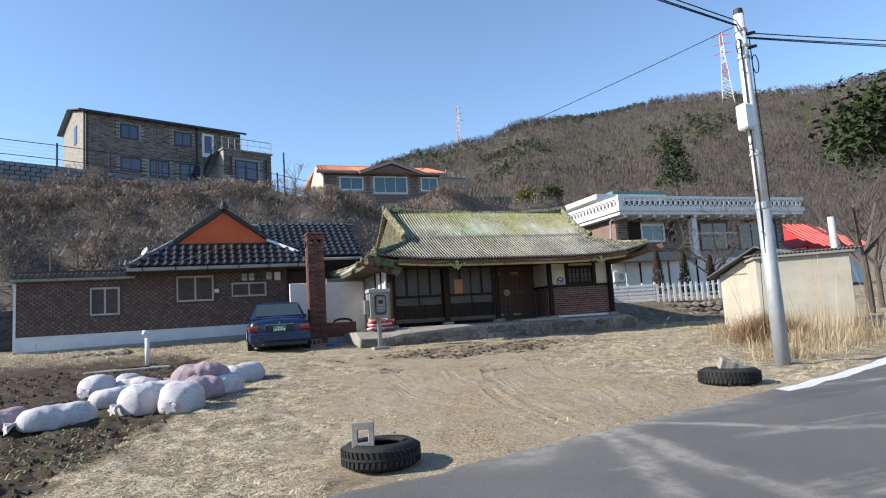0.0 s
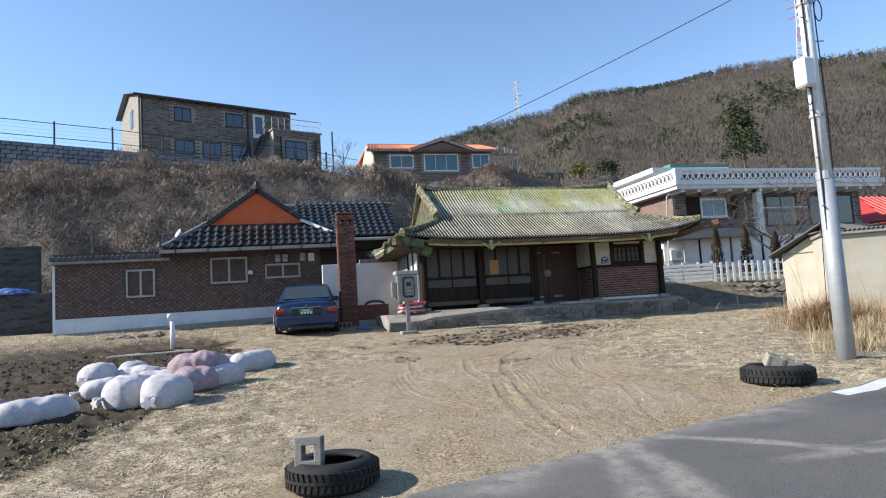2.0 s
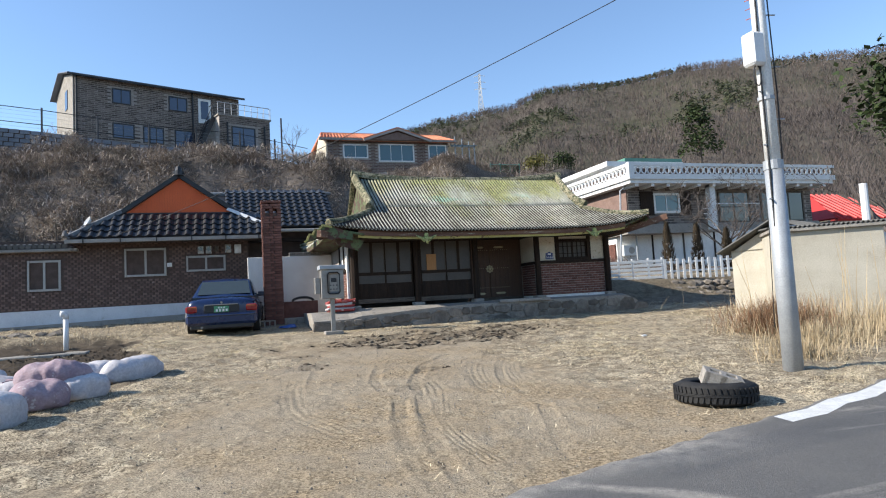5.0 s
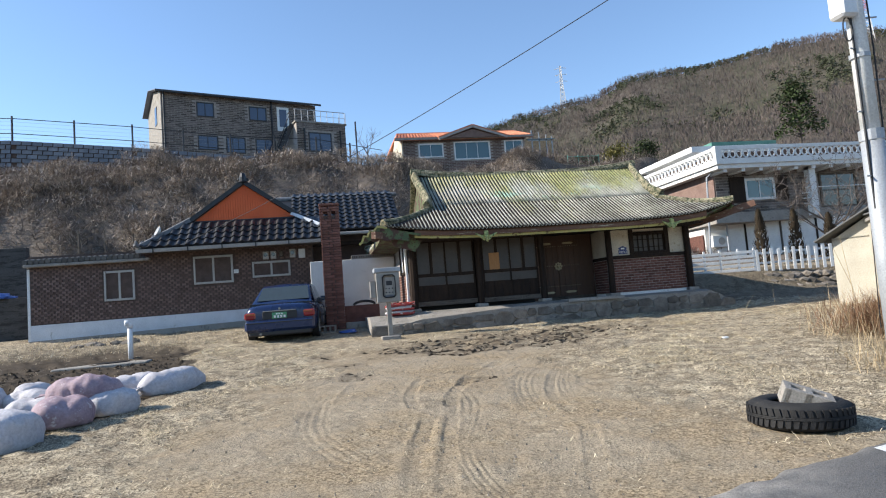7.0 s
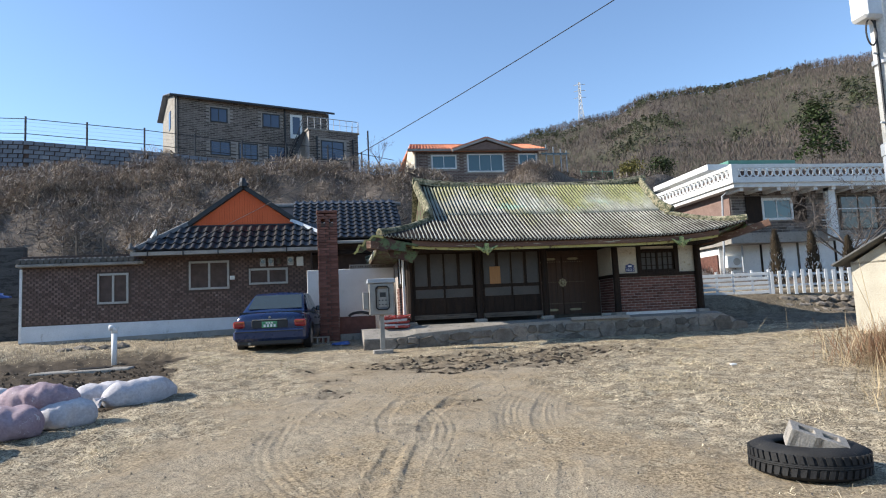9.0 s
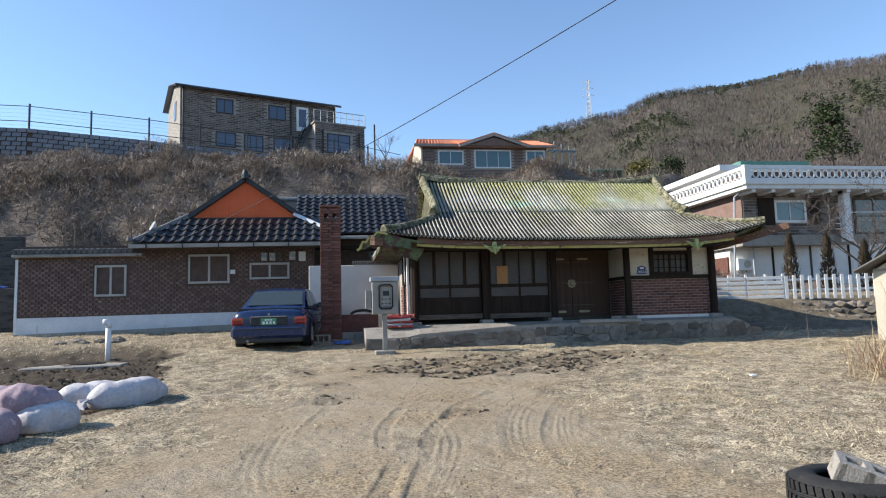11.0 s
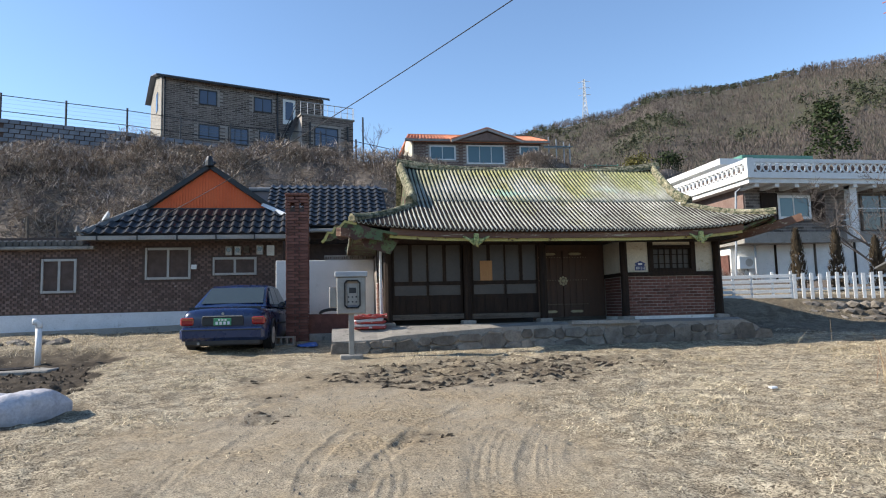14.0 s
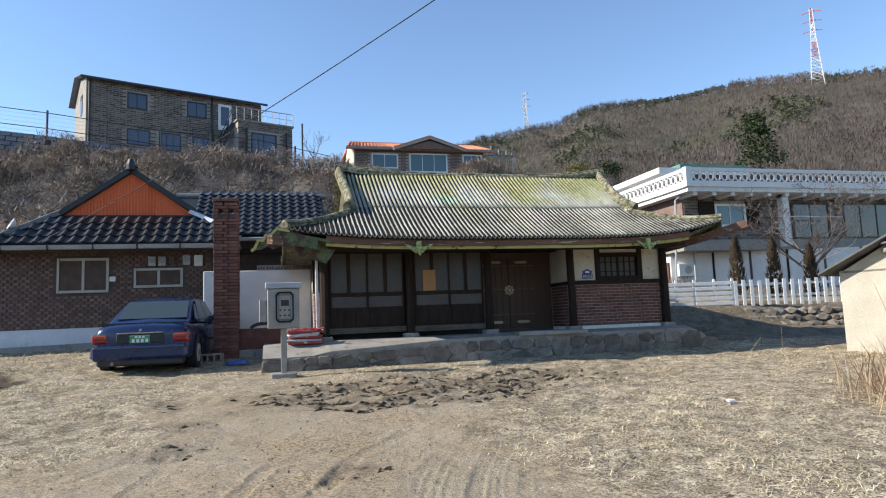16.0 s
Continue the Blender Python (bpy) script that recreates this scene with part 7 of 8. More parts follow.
# vent pipe on a concrete lid
t = thing("vent_pipe", "white plastic vent pipe with a bent top standing in the yard", "pipe", pose(-1.42, 17.9, gz(-1.4, 17.9)))
part("pipe", tube([(0, 0, -.05), (0, 0, .70)], .055, 12), MAT["pvc"], t, smooth=True)
part("elbow", tube([(0, 0, .68), (0, 0, .76), (-.03, -.03, .80), (-.09, -.06, .80)], .062, 12), MAT["pvc"], t, smooth=True)
t = thing("septic_cover", "round rusty manhole cover in a sandy concrete slab", "manhole", pose(-1.75, 17.4, gz(-1.75, 17.4)))
part("slab", box(-.95, -.55, -.1, .9, .55, .035, .02, None, .03), MAT["concrete"], t)
part("cover", tube([(.1, .05, .03), (.1, .05, .055)], .33, 20), MAT["brick_dark"], t)


# ---- the car ----
def build_car():
    car = thing("car", "dark navy blue nineties sedan parked with its back to the yard", "car", pose(1.84, 18.05, gz(1.7, 18.3) + .0, 0, 0, -4))
    W = .85
    # stations along the car: y, half width, bottom, top of the sides
    st = [(.0, .70, .34, .74), (.05, .79, .24, .82), (.18, .83, .19, .865), (.5, .845, .17, .89), (1.0, .85, .16, .90), (2.2, .855, .16, .90), (3.3, .85, .16, .89), (3.9, .83, .22, .86), (4.25, .79, .26, .78), (4.42, .70, .34, .68)]
    bm = bmesh.new()
    rings = []
    for y, w, b, tp in st:
        h = tp - b
        half = [(0, b), (w * .90, b), (w * .985, b + h * .12), (w, b + h * .40), (w * .992, b + h * .55), (w * .965, b + h * .80), (w * .90, b + h * .96), (w * .75, tp + .012), (0, tp + .035)]
        ring = [bm.verts.new((x, y, z)) for x, z in half] + [bm.verts.new((-x, y, z)) for x, z in half[-2:0:-1]]
        rings.append(ring)
    n = len(rings[0])
    for a, b in zip(rings, rings[1:]):
        for k in range(n):
            bm.faces.new((a[k], a[(k + 1) % n], b[(k + 1) % n], b[k]))
    bm.faces.new(rings[0]), bm.faces.new(rings[-1])
    body = part("body", bm, MAT["car_paint"], car, smooth=True)
    ss = body.modifiers.new("round", 'SUBSURF')
    ss.levels = ss.render_levels = 1
    # cabin: glass house and roof
    lo = [(.72, .70, .98), (1.55, .73, .97), (2.7, .73, .96), (3.55, .70, .93)]
    bm = bmesh.new()
    low = [(.80, .67, .975), (3.45, .66, .945)]
    g = [(.70, .70, .895), (1.42, .60, 1.31), (1.65, .585, 1.37), (2.55, .585, 1.375), (2.78, .60, 1.34), (3.50, .70, .90)]
    rings = []
    for y, w, z in g:
        rings.append((y, w, z))
    left = [bm.verts.new((-w, y, z)) for y, w, z in rings]
    right = [bm.verts.new((w, y, z)) for y, w, z in rings]
    mid = [bm.verts.new((0, y, z + .03)) for y, w, z in rings]
    for k in range(5):
        bm.faces.new((left[k], mid[k], mid[k + 1], left[k + 1]))
        bm.faces.new((mid[k], right[k], right[k + 1], mid[k + 1]))
    bl = [bm.verts.new((-.76, y, .885)) for y in (.70, 1.5, 1.75, 2.6, 2.85, 3.50)]
    br = [bm.verts.new((.76, y, .885)) for y in (.70, 1.5, 1.75, 2.6, 2.85, 3.50)]
    for k in range(5):
        bm.faces.new((left[k + 1], left[k], bl[k], bl[k + 1]))
        bm.faces.new((right[k], right[k + 1], br[k + 1], br[k]))
    part("cabin", bm, MAT["car_paint"], car)

    def glass_quad(name, pts):
        bm = bmesh.new()
        P = [Vector(p) for p in pts]
        nrm = (P[1] - P[0]).cross(P[2] - P[0]).normalized()
        if nrm.dot(P[0] - Vector((0, 2.1, .9))) < 0:
            nrm = -nrm
        bm.faces.new([bm.verts.new(p + nrm * .012) for p in P])
        ob = part(name, bm, MAT["car_glass"], car)
        ob.modifiers.new("thick", 'SOLIDIFY').thickness = .008
    glass_quad("rear_window", [(-.63, .80, .965), (.63, .80, .965), (.565, 1.36, 1.305), (-.565, 1.36, 1.305)])
    glass_quad("windscreen", [(-.62, 3.40, .95), (.62, 3.40, .95), (.54, 2.86, 1.33), (-.54, 2.86, 1.33)])
    for s in (-1, 1):
        glass_quad("quarter_window", [(s * .735, .96, .945), (s * .738, 1.38, .945), (s * .628, 1.44, 1.27)])
        glass_quad("side_window", [(s * .738, 1.43, .945), (s * .742, 2.15, .945), (s * .612, 2.12, 1.33), (s * .618, 1.56, 1.32)])
        glass_quad("side_window", [(s * .742, 2.20, .945), (s * .738, 3.18, .94), (s * .618, 2.70, 1.33), (s * .612, 2.17, 1.33)])
        # lamps, wheels, mirror, handles
        lampr = part("tail_lamp", box(s * .55, -.012, .54, s * .815, .14, .70, .03) if s > 0 else box(-.815, -.012, .54, -.55, .14, .70, .03), MAT["red_lamp"], car, "red tail lamp")
        part("amber_lens", box(s * .56, -.018, .635, s * .76, .03, .685, .008) if s > 0 else box(-.76, -.018, .635, -.56, .03, .685, .008), MAT["amber_lamp"], lampr)
        for wy in (.78, 3.45):
            wheel = part("wheel", tube([(s * .68, wy, .30), (s * .845, wy, .30)], .295, 24), MAT["rubber"], car)
            part("rim", tube([(s * .80, wy, .30), (s * .858, wy, .30)], [.19, .17], 20), MAT["alu"], wheel)
            part("hub", tube([(s * .85, wy, .30), (s * .87, wy, .30)], .05, 10), MAT["steel"], wheel)
            bm = bmesh.new()
            tube([(s * .857, wy + .335 * math.cos(a), .30 + .335 * math.sin(a)) for a in (math.pi * k / 12 for k in range(13))], .022, 6, bm)
            part("wheel_arch", bm, MAT["black_plastic"], car)
        part("mirror", box(s * .74, 3.0, .93, s * .95, 3.10, 1.06, .02) if s > 0 else box(-.95, 3.0, .93, -.74, 3.10, 1.06, .02), MAT["car_paint"], car)
        for hy in (1.55, 2.45):
            part("door_handle", box(s * .85 - .01, hy, .72, s * .85 + .02, hy + .16, .75, .006), MAT["black_plastic"], car)
        part("side_strip", box(s * .857 - .008, 1.0, .52, s * .857 + .008, 3.1, .56, .004), MAT["black_plastic"], car)
    part("rear_bumper", box(-.81, -.09, .24, .81, .12, .50, .06), MAT["car_paint"], car)
    part("bumper_strip", box(-.77, -.10, .44, .77, -.08, .465, .006), MAT["black_plastic"], car)
    part("lower_valance", box(-.72, -.03, .14, .72, .3, .28, .03), MAT["black_plastic"], car)
    part("plate_recess", box(-.40, -.012, .53, .40, .03, .70, .01), MAT["black_plastic"], car)
    pl = part("number_plate", box(-.17, -.03, .535, .17, -.008, .675, .006), MAT["plate"], car, "green number plate")
    bm = bmesh.new()
    for k in range(4):
        x = -.13 + k * .075
        box(x, -.036, .55, x + .045, -.03, .61, 0, bm)
    for k in range(3):
        box(-.08 + k * .06, -.036, .625, -.04 + k * .06, -.03, .66, 0, bm)
    part("plate_marks", bm, MAT["white_paint"], pl)
    part("trunk_handle", box(-.38, -.02, .70, .38, .04, .725, .006), MAT["steel"], car)
    part("badge", tube([(0, .02, .765), (0, -.006, .765)], .028, 12), MAT["steel"], car)
    part("trunk_seam", box(-.70, .20, .84, .70, .206, .90, 0), MAT["black_plastic"], car)
    part("exhaust", tube([(-.45, -.05, .19), (-.45, .3, .19)], .03, 8), MAT["steel"], car)
    part("parcel_shelf", box(-.55, 1.0, .90, .55, 1.35, .915), MAT["cream"], car)


build_car()

# ---- pole and cables ----
PX, PYY = 9.0, 8.35
po = thing("utility_pole", "galvanised steel utility pole with a white box and cables", "utility pole", pose(PX, PYY, gz(PX, PYY), 0, 0, 0))
part("lower_shaft", tube([(0, 0, -.1), (-.01, 0, 2.75)], [.125, .115], 16), MAT["galv"], po, smooth=True)
part("upper_shaft", tube([(-.01, 0, 2.7), (-.03, 0, 6.2)], [.098, .085], 16), MAT["white_paint"], po, smooth=True)
part("collar", tube([(-.01, 0, 2.66), (-.01, 0, 2.78)], .125, 16), MAT["galv"], po)
part("pole_cap", tube([(-.03, 0, 6.18), (-.03, 0, 6.28)], [.09, .075], 14), MAT["black_plastic"], po)
pb = part("equipment_box", box(-.30, -.14, 4.05, -.08, .08, 4.50, .03), MAT["pvc"], po, "white equipment box")
part("box_bracket", box(-.12, -.05, 4.15, -.06, .05, 4.40), MAT["galv"], pb)
for z in (5.35, 5.55, 5.85, 3.6):
    part("clamp", tube([(-.025, 0, z), (-.025, 0, z + .05)], .108, 14), MAT["galv"], po)
for z in (5.55, 5.8):
    part("insulator", tube([(.05, -.06, z), (.17, -.12, z + .02)], [.035, .03], 8), MAT["black_plastic"], po)
for k in range(10):
    z = 1.9 + k * .36
    part("step_bolt", tube([(.08 * (-1) ** k, -.03, z), (.20 * (-1) ** k, -.06, z)], .010, 6), MAT["galv"], po)
part("riser_cable", tube([(-.11, -.03, 1.9), (-.13, -.05, 2.6), (-.12, -.04, 3.4), (-.13, -.05, 4.0), (-.11, -.05, 4.8), (-.12, -.05, 5.7)], .014, 6), MAT["cable"], po)
part("riser_cable", tube([(.09, -.06, 2.7), (.10, -.07, 3.7), (.09, -.06, 4.9), (.08, -.07, 5.7)], .010, 6), MAT["cable"], po)
for c, r in (((-.19, -.06, 3.92), .10), ((.14, -.08, 5.25), .12), ((-.16, -.05, 5.55), .10)):
    part("cable_loop", tube([(c[0] + r * math.cos(a) * .6, c[1], c[2] + r * 1.4 * math.sin(a)) for a in (math.pi * 2 * k / 14 for k in range(15))], .009, 5), MAT["cable"], po)


def wire(name, a, b, sag, r, label):
    a, b = Vector(a), Vector(b)
    pts = [a + (b - a) * (k / 16) - Vector((0, 0, sag * 4 * (k / 16) * (1 - k / 16))) for k in range(17)]
    w = thing(name, label, "cable")
    part("strand", tube(pts, r, 5), MAT["cable"], w)


TOP = gz(PX, PYY)
wire("service_cable", (PX - .15, PYY + .0, TOP + 5.95), (-1.2, 22.1, 3.98), .27, .007, "thin black service cable from the pole to the brick house")
for dz, y2 in ((0, 7.0), (.10, 6.7), (.02, 6.85)):
    wire("overhead_cable", (PX, PYY, TOP + 5.95 + dz), (-10.0, y2 + .6, TOP + 9.0 + dz), .1, .011, "black overhead cable on the pole")
    wire("overhead_cable", (PX, PYY, TOP + 5.75 + dz), (34.0, y2 + 2.8, TOP + 8.4 + dz), .2, .011, "black overhead cable on the pole")
wire("stay_wire", (PX + .05, PYY + .1, TOP + 4.6), (PX + .75, PYY + 1.0, TOP + .5), .0, .006, "steel stay wire beside the pole")

# house number plate
t = thing("house_number", "dark blue house number plate reading 1012-2", "sign", pose(10.86, HY0 + .035, 2.67))
part("plate", prism([(-.125, 0), (.125, 0), (.125, .11), (.09, .11), (.13, .16), (0, .215), (-.13, .16), (-.09, .11), (-.125, .11)], -.012, 0), MAT["number_blue"], t)
cu = bpy.data.curves.new("number", 'FONT')
cu.body, cu.size, cu.align_x, cu.extrude = "1012-2", .082, 'CENTER', .002
cu.materials.append(MAT["white_frame"])
ob = new("number", cu)
ob.parent = t
ob.matrix_basis = pose(0, -.0145, .025, 90, 0, 0)
part("arrow_mark", box(-.05, -.015, .125, .05, -.011, .165), MAT["white_frame"], t)

# clutter between chimney and terrace
t = thing("folded_sheets", "pile of red and pale plastic sheets on the terrace end", "plastic sheet", pose(4.72, 18.35, FLOOR - .05))
for k in range(5):
    bm = box(-.30 + rnd.uniform(-.05, .05), -.3, .05 * k, .28 + rnd.uniform(-.05, .05), .32, .05 * k + .06, .02, None, .03)
    part("sheet", bm, MAT["red_cloth"] if k % 2 == 0 else MAT["sack"], t)
bm = bmesh.new()
for k in range(4):
    tube([(-.25 + .12 * q, -.3 + .04 * k + .03 * math.sin(q * 2 + k), .27 + .04 * math.sin(q * 1.7 + k * 2)) for q in range(6)], .018, 6, bm)
part("hose", bm, MAT["red_cloth"], t)
t = thing("barrel_lid", "black curved lid leaning on the low brick wall", "lid", pose(3.95, 19.95, 1.86))
part("lid", tube([(.28 * math.cos(a), 0, .10 * math.sin(a)) for a in (math.pi * k / 10 for k in range(11))], .035, 6), MAT["black_plastic"], t)
t = thing("blue_tarp_scrap", "crumpled pale blue plastic scrap on the ground", "plastic scrap", pose(3.45, 18.9, gz(3.4, 18.9)))
bm = bmesh.new()
bmesh.ops.create_icosphere(bm, subdivisions=2, radius=.2)
for v in bm.verts:
    v.co = Vector((v.co.x * 1.2, v.co.y, max(0, v.co.z) * .4)) * (1 + .4 * noise.noise(v.co * 9))
part("scrap", bm, MAT["blue_cloth"], t)
t = thing("tarpaulin", "crumpled blue and white tarpaulin on the concrete wall", "tarpaulin", pose(-7.0, 24.1, 2.9))
bm = bmesh.new()
bmesh.ops.create_icosphere(bm, subdivisions=3, radius=.5)
for v in bm.verts:
    v.co = Vector((v.co.x * 1.3, v.co.y * .5, max(0, v.co.z) * .4)) * (1 + .35 * noise.noise(v.co * 5))
part("sheet", bm, MAT["blue_cloth"], t)
for k in range(5):
    x, h = (-5.0, -4.2, -3.3, -2.7, -1.9)[k], rnd.uniform(.9, 1.3)
    t = thing("garden_stake", "thin pale stake standing behind the brick house", "stake", pose(x, 25.6, ground_z(x, 25.6)), group="stakes behind the house")
    part("stake", tube([(0, 0, 0), (rnd.uniform(-.05, .05), 0, 2.2 + h)], .05 if k == 0 else .022, 6), MAT["grey_wood"], t)
t = thing("satellite_dish", "small pale satellite dish on the roof hip", "satellite dish", pose(-1.75, 22.5, 4.35))
part("dish", tube([(0, 0, .10), (-.03, -.03, .13), (-.08, -.06, .16)], [.02, .10, .16], 12, None, False), MAT["white_frame"], t)
part("mast", tube([(0, 0, -.15), (0, 0, .12)], .015, 6), MAT["galv"], t)
for k in range(9):
    x, y = rnd.uniform(-4.0, -2.2), 21.2 + rnd.uniform(-.4, .4)
    t = thing("rubble_stone", "loose pale stone near the house wall", "stone", pose(x, y, gz(x, y)), group="stones by the wall")
    bm = bmesh.new()
    bmesh.ops.create_icosphere(bm, subdivisions=1, radius=rnd.uniform(.08, .2))
    for v in bm.verts:
        v.co = Vector((v.co.x * 1.3, v.co.y, max(-.02, v.co.z * .6))) * (1 + .3 * noise.noise(v.co * 8 + Vector((k, 0, 0))))
    part("stone", bm, MAT["stone"], t)
t = thing("paper_scrap", "small white scrap on the straw", "litter", pose(9.6, 12.4, gz(9.6, 12.4)))
part("scrap", box(-.05, -.03, .02, .05, .04, .05, .008, None, .01), MAT["white_frame"], t)

# ---- plants, straw, mud, hill woods ----
def blades(name, spots, material, label, category, lean=.9, kind="stuff", parent=None):
    """Many thin two-triangle blades. spots: (x, y, z, length, width, upright 0..1)."""
    r = np.random.RandomState(len(spots) + 3)
    n = len(spots)
    S = np.array(spots)
    ang = r.uniform(0, 2 * np.pi, n)
    upr = S[:, 5]
    way = np.stack([np.cos(ang) * (1 - upr), np.sin(ang) * (1 - upr), upr + .05], 1)
    way /= np.linalg.norm(way, axis=1)[:, None]
    side = np.stack([-np.sin(ang + r.uniform(-.5, .5, n)), np.cos(ang + r.uniform(-.5, .5, n)), r.uniform(-.3, .3, n)], 1)
    base = S[:, :3]
    L, W = S[:, 3:4], S[:, 4:5]
    mid = base + way * L * .55
    tip = base + way * L + np.stack([np.zeros(n), np.zeros(n), -.25 * S[:, 3] * (1 - upr * .6)], 1)
    V = np.stack([base - side * W / 2, base + side * W / 2, mid + side * W * .4, mid - side * W * .4, tip], 1).reshape(-1, 3)
    idx = np.arange(n) * 5
    faces = [tuple(f) for i in idx for f in ((i, i + 1, i + 2, i + 3), (i + 3, i + 2, i + 4))]
    ob = raw(name, V.tolist(), faces, material, parent)
    if parent is None:
        tagged(ob, label, category, kind=kind)
    elif kind:
        tagged(ob, kind=kind)
    return ob


R = random.Random(11)
rs = np.random.RandomState(5)


def road_edge_at(x):
    xs = np.arange(-8, 18, .25)
    return np.interp(x, xs, [road_edge(v) for v in xs])


def grass_room(x, y):
    """How thickly dry grass stands here, 0 to 1."""
    k = (1 - .96 * dirt_amount(x, y)) * (1 - .97 * soil_shade_amount(x, y)) * (1 - .85 * mud_amount(x, y))
    k = k * (.12 + .88 * step01(-.30, .40, vn(x, y, .9, 12) + .7 * vn(x, y, 2.8, 13)))
    return k * (y > road_edge_at(x) + .03) * ~((y > 17.55) & (x > 3.8) & (x < 13.9))


def tufts(count, blades_each, reach, length, width, upright):
    """Blades in bunches that spread out of one root."""
    x, y = rs.uniform(-6, 16, count), 4.0 + 15.5 * rs.uniform(0, 1, count) ** 1.2
    keep = rs.uniform(0, 1, count) < grass_room(x, y)
    x, y = x[keep], y[keep]
    size = .6 + .8 * step01(-.3, .6, vn(x, y, 1.4, 20))
    x, y, size = np.repeat(x, blades_each), np.repeat(y, blades_each), np.repeat(size, blades_each)
    n = len(x)
    x, y = x + rs.normal(0, reach, n), y + rs.normal(0, reach, n)
    return np.stack([x, y, yard_at(x, y) - .004, rs.uniform(*length, n) * size, rs.uniform(*width, n) * (1 + .06 * y), rs.uniform(0, 1, n) ** 1.6 * upright], 1)


x, y = rs.uniform(-5.5, 2.6, 2600), rs.uniform(18.9, 22.4, 2600)
strip = np.stack([x, y, yard_at(x, y), rs.uniform(.06, .16, 2600), np.full(2600, .010), rs.uniform(0, 1, 2600) ** 2 * .8], 1)
blades("dry_grass", np.concatenate([tufts(80000, 6, .03, (.03, .09), (.0024, .0045), .5), tufts(330000, 1, .01, (.04, .11), (.0025, .005), .15), strip]), MAT["straw"], "short pale dry winter grass over the yard", "grass")

# tall dry weeds round the pole and the road's edge
spots = []
for q in range(5200):
    a, d = R.uniform(0, 6.28), abs(R.gauss(0, 1))
    cx, cy, sx, sy, h = R.choice(((11.7, 11.3, .5, .7, .85), (12.9, 11.5, .9, .9, .9), (11.2, 9.9, .6, .5, .5), (14.0, 10.9, 1.1, .8, .9), (10.0, 9.1, .5, .35, .35), (12.2, 9.8, 1.1, .4, .5)))
    x, y = cx + math.cos(a) * d * sx, cy + math.sin(a) * d * sy
    if y < road_edge(x) + .08:
        continue
    spots.append((x, y, yard_z(x, y), h * R.uniform(.5, 1.15), R.uniform(.005, .010), R.uniform(.2, .95)))
blades("dry_weeds", spots, MAT["reed"], "tall tangled straw-brown dry weeds beside the pole", "weeds")
spots = []
for q in range(2600):
    a, d = R.uniform(0, 6.28), abs(R.gauss(0, .6))
    x, y = 11.7 + math.cos(a) * d * .7, 11.2 + math.sin(a) * d * .8
    spots.append((x, y, yard_z(x, y) + R.uniform(0, .3), R.uniform(.3, .8), .008, R.uniform(.1, .8)))
blades("brown_bush", spots, surf("red_brown_stalks", (0.22, 0.12, 0.07), (0.30, 0.18, 0.10), .7, .9, 0, 30, each=.3), "dense rust-brown dead bush in the straw", "bush")
for k in range(14):
    x, y = R.uniform(11.6, 14.4), R.uniform(9.8, 12.2)
    t = thing("dry_stalk", "single tall bent dry stalk", "weed stalk", pose(x, y, yard_z(x, y)), group="tall stalks by the shed")
    hh, dx = R.uniform(1.2, 2.0), R.uniform(-.35, .35)
    part("stalk", tube([(0, 0, 0), (dx * .3, 0, hh * .5), (dx, .05, hh)], [.008, .006, .003], 5), MAT["reed"], t)

# weeds, clods and mud in the bed and by the terrace
spots = []
for q in range(4200):
    x, y = R.uniform(-4.5, .2), R.uniform(6.8, 9.6)
    if soil_shade_amount(x, y) < .4 or wob(x, y, .9, 31) < -.1:
        continue
    spots.append((x, y, gz(x, y) - .01, R.uniform(.04, .10), R.uniform(.012, .025), R.uniform(.1, .6)))
blades("pale_weeds", spots, MAT["weed"], "low pale green-yellow weeds on the bed", "weeds")


def lumps(name, places, material, label, category):
    """Irregular clods: squashed octahedra with uneven corners."""
    V, Fc = [], []
    for x, y, z, a, b, h, turn in places:
        n = len(V)
        c, s = math.cos(turn), math.sin(turn)
        for px, py, pz in ((1, 0, 0), (.3, .9, 0), (-.8, .6, 0), (-.9, -.4, 0), (.1, -1, 0)):
            k = R.uniform(.7, 1.25)
            V.append((x + (px * a * c - py * b * s) * k, y + (px * a * s + py * b * c) * k, z - .015))
        V.append((x + R.uniform(-.3, .3) * a, y + R.uniform(-.3, .3) * b, z + h))
        V.append((x + R.uniform(-.5, .5) * a * c, y + R.uniform(-.5, .5) * a * s, z + h * R.uniform(.6, .9)))
        for k in range(5):
            Fc.append((n + k, n + (k + 1) % 5, n + 5 if k < 2 else n + 6))
        Fc.append((n + 5, n + 2, n + 6)), Fc.append((n + 5, n + 6, n))
    tagged(raw(name, V, Fc, material), label, category, kind="stuff")


P = []
for q in range(2600):
    x, y = R.uniform(-6, .8), R.uniform(5.5, 17.5)
    if soil_shade_amount(x, y) > .5:
        s = R.uniform(.02, .07)
        P.append((x, y, gz(x, y) - .01, s, s, s * .8, R.uniform(0, 6)))
lumps("soil_clods", P, MAT["clod"], "dark crumbly clods of dug garden soil", "soil")
P = []
for q in range(2400):
    x, y = R.uniform(2.4, 9.8), R.uniform(10.3, 16.5)
    if mud_amount(x, y) > R.uniform(.35, .9):
        P.append((x, y, gz(x, y), R.uniform(.03, .13), R.uniform(.012, .032), R.uniform(.008, .034), .35 + R.gauss(0, .4)))
lumps("mud_clods", P, MAT["mud"], "churned dark mud clods in front of the terrace", "mud")
P = []
for q in range(1500):
    x, y = R.gauss(4.4, 1.9), R.uniform(5.4, 13.5)
    if y > road_edge(x) + .05:
        k = R.uniform(.005, .02)
        P.append((x, y, gz(x, y), k, k, k, R.uniform(0, 6)))
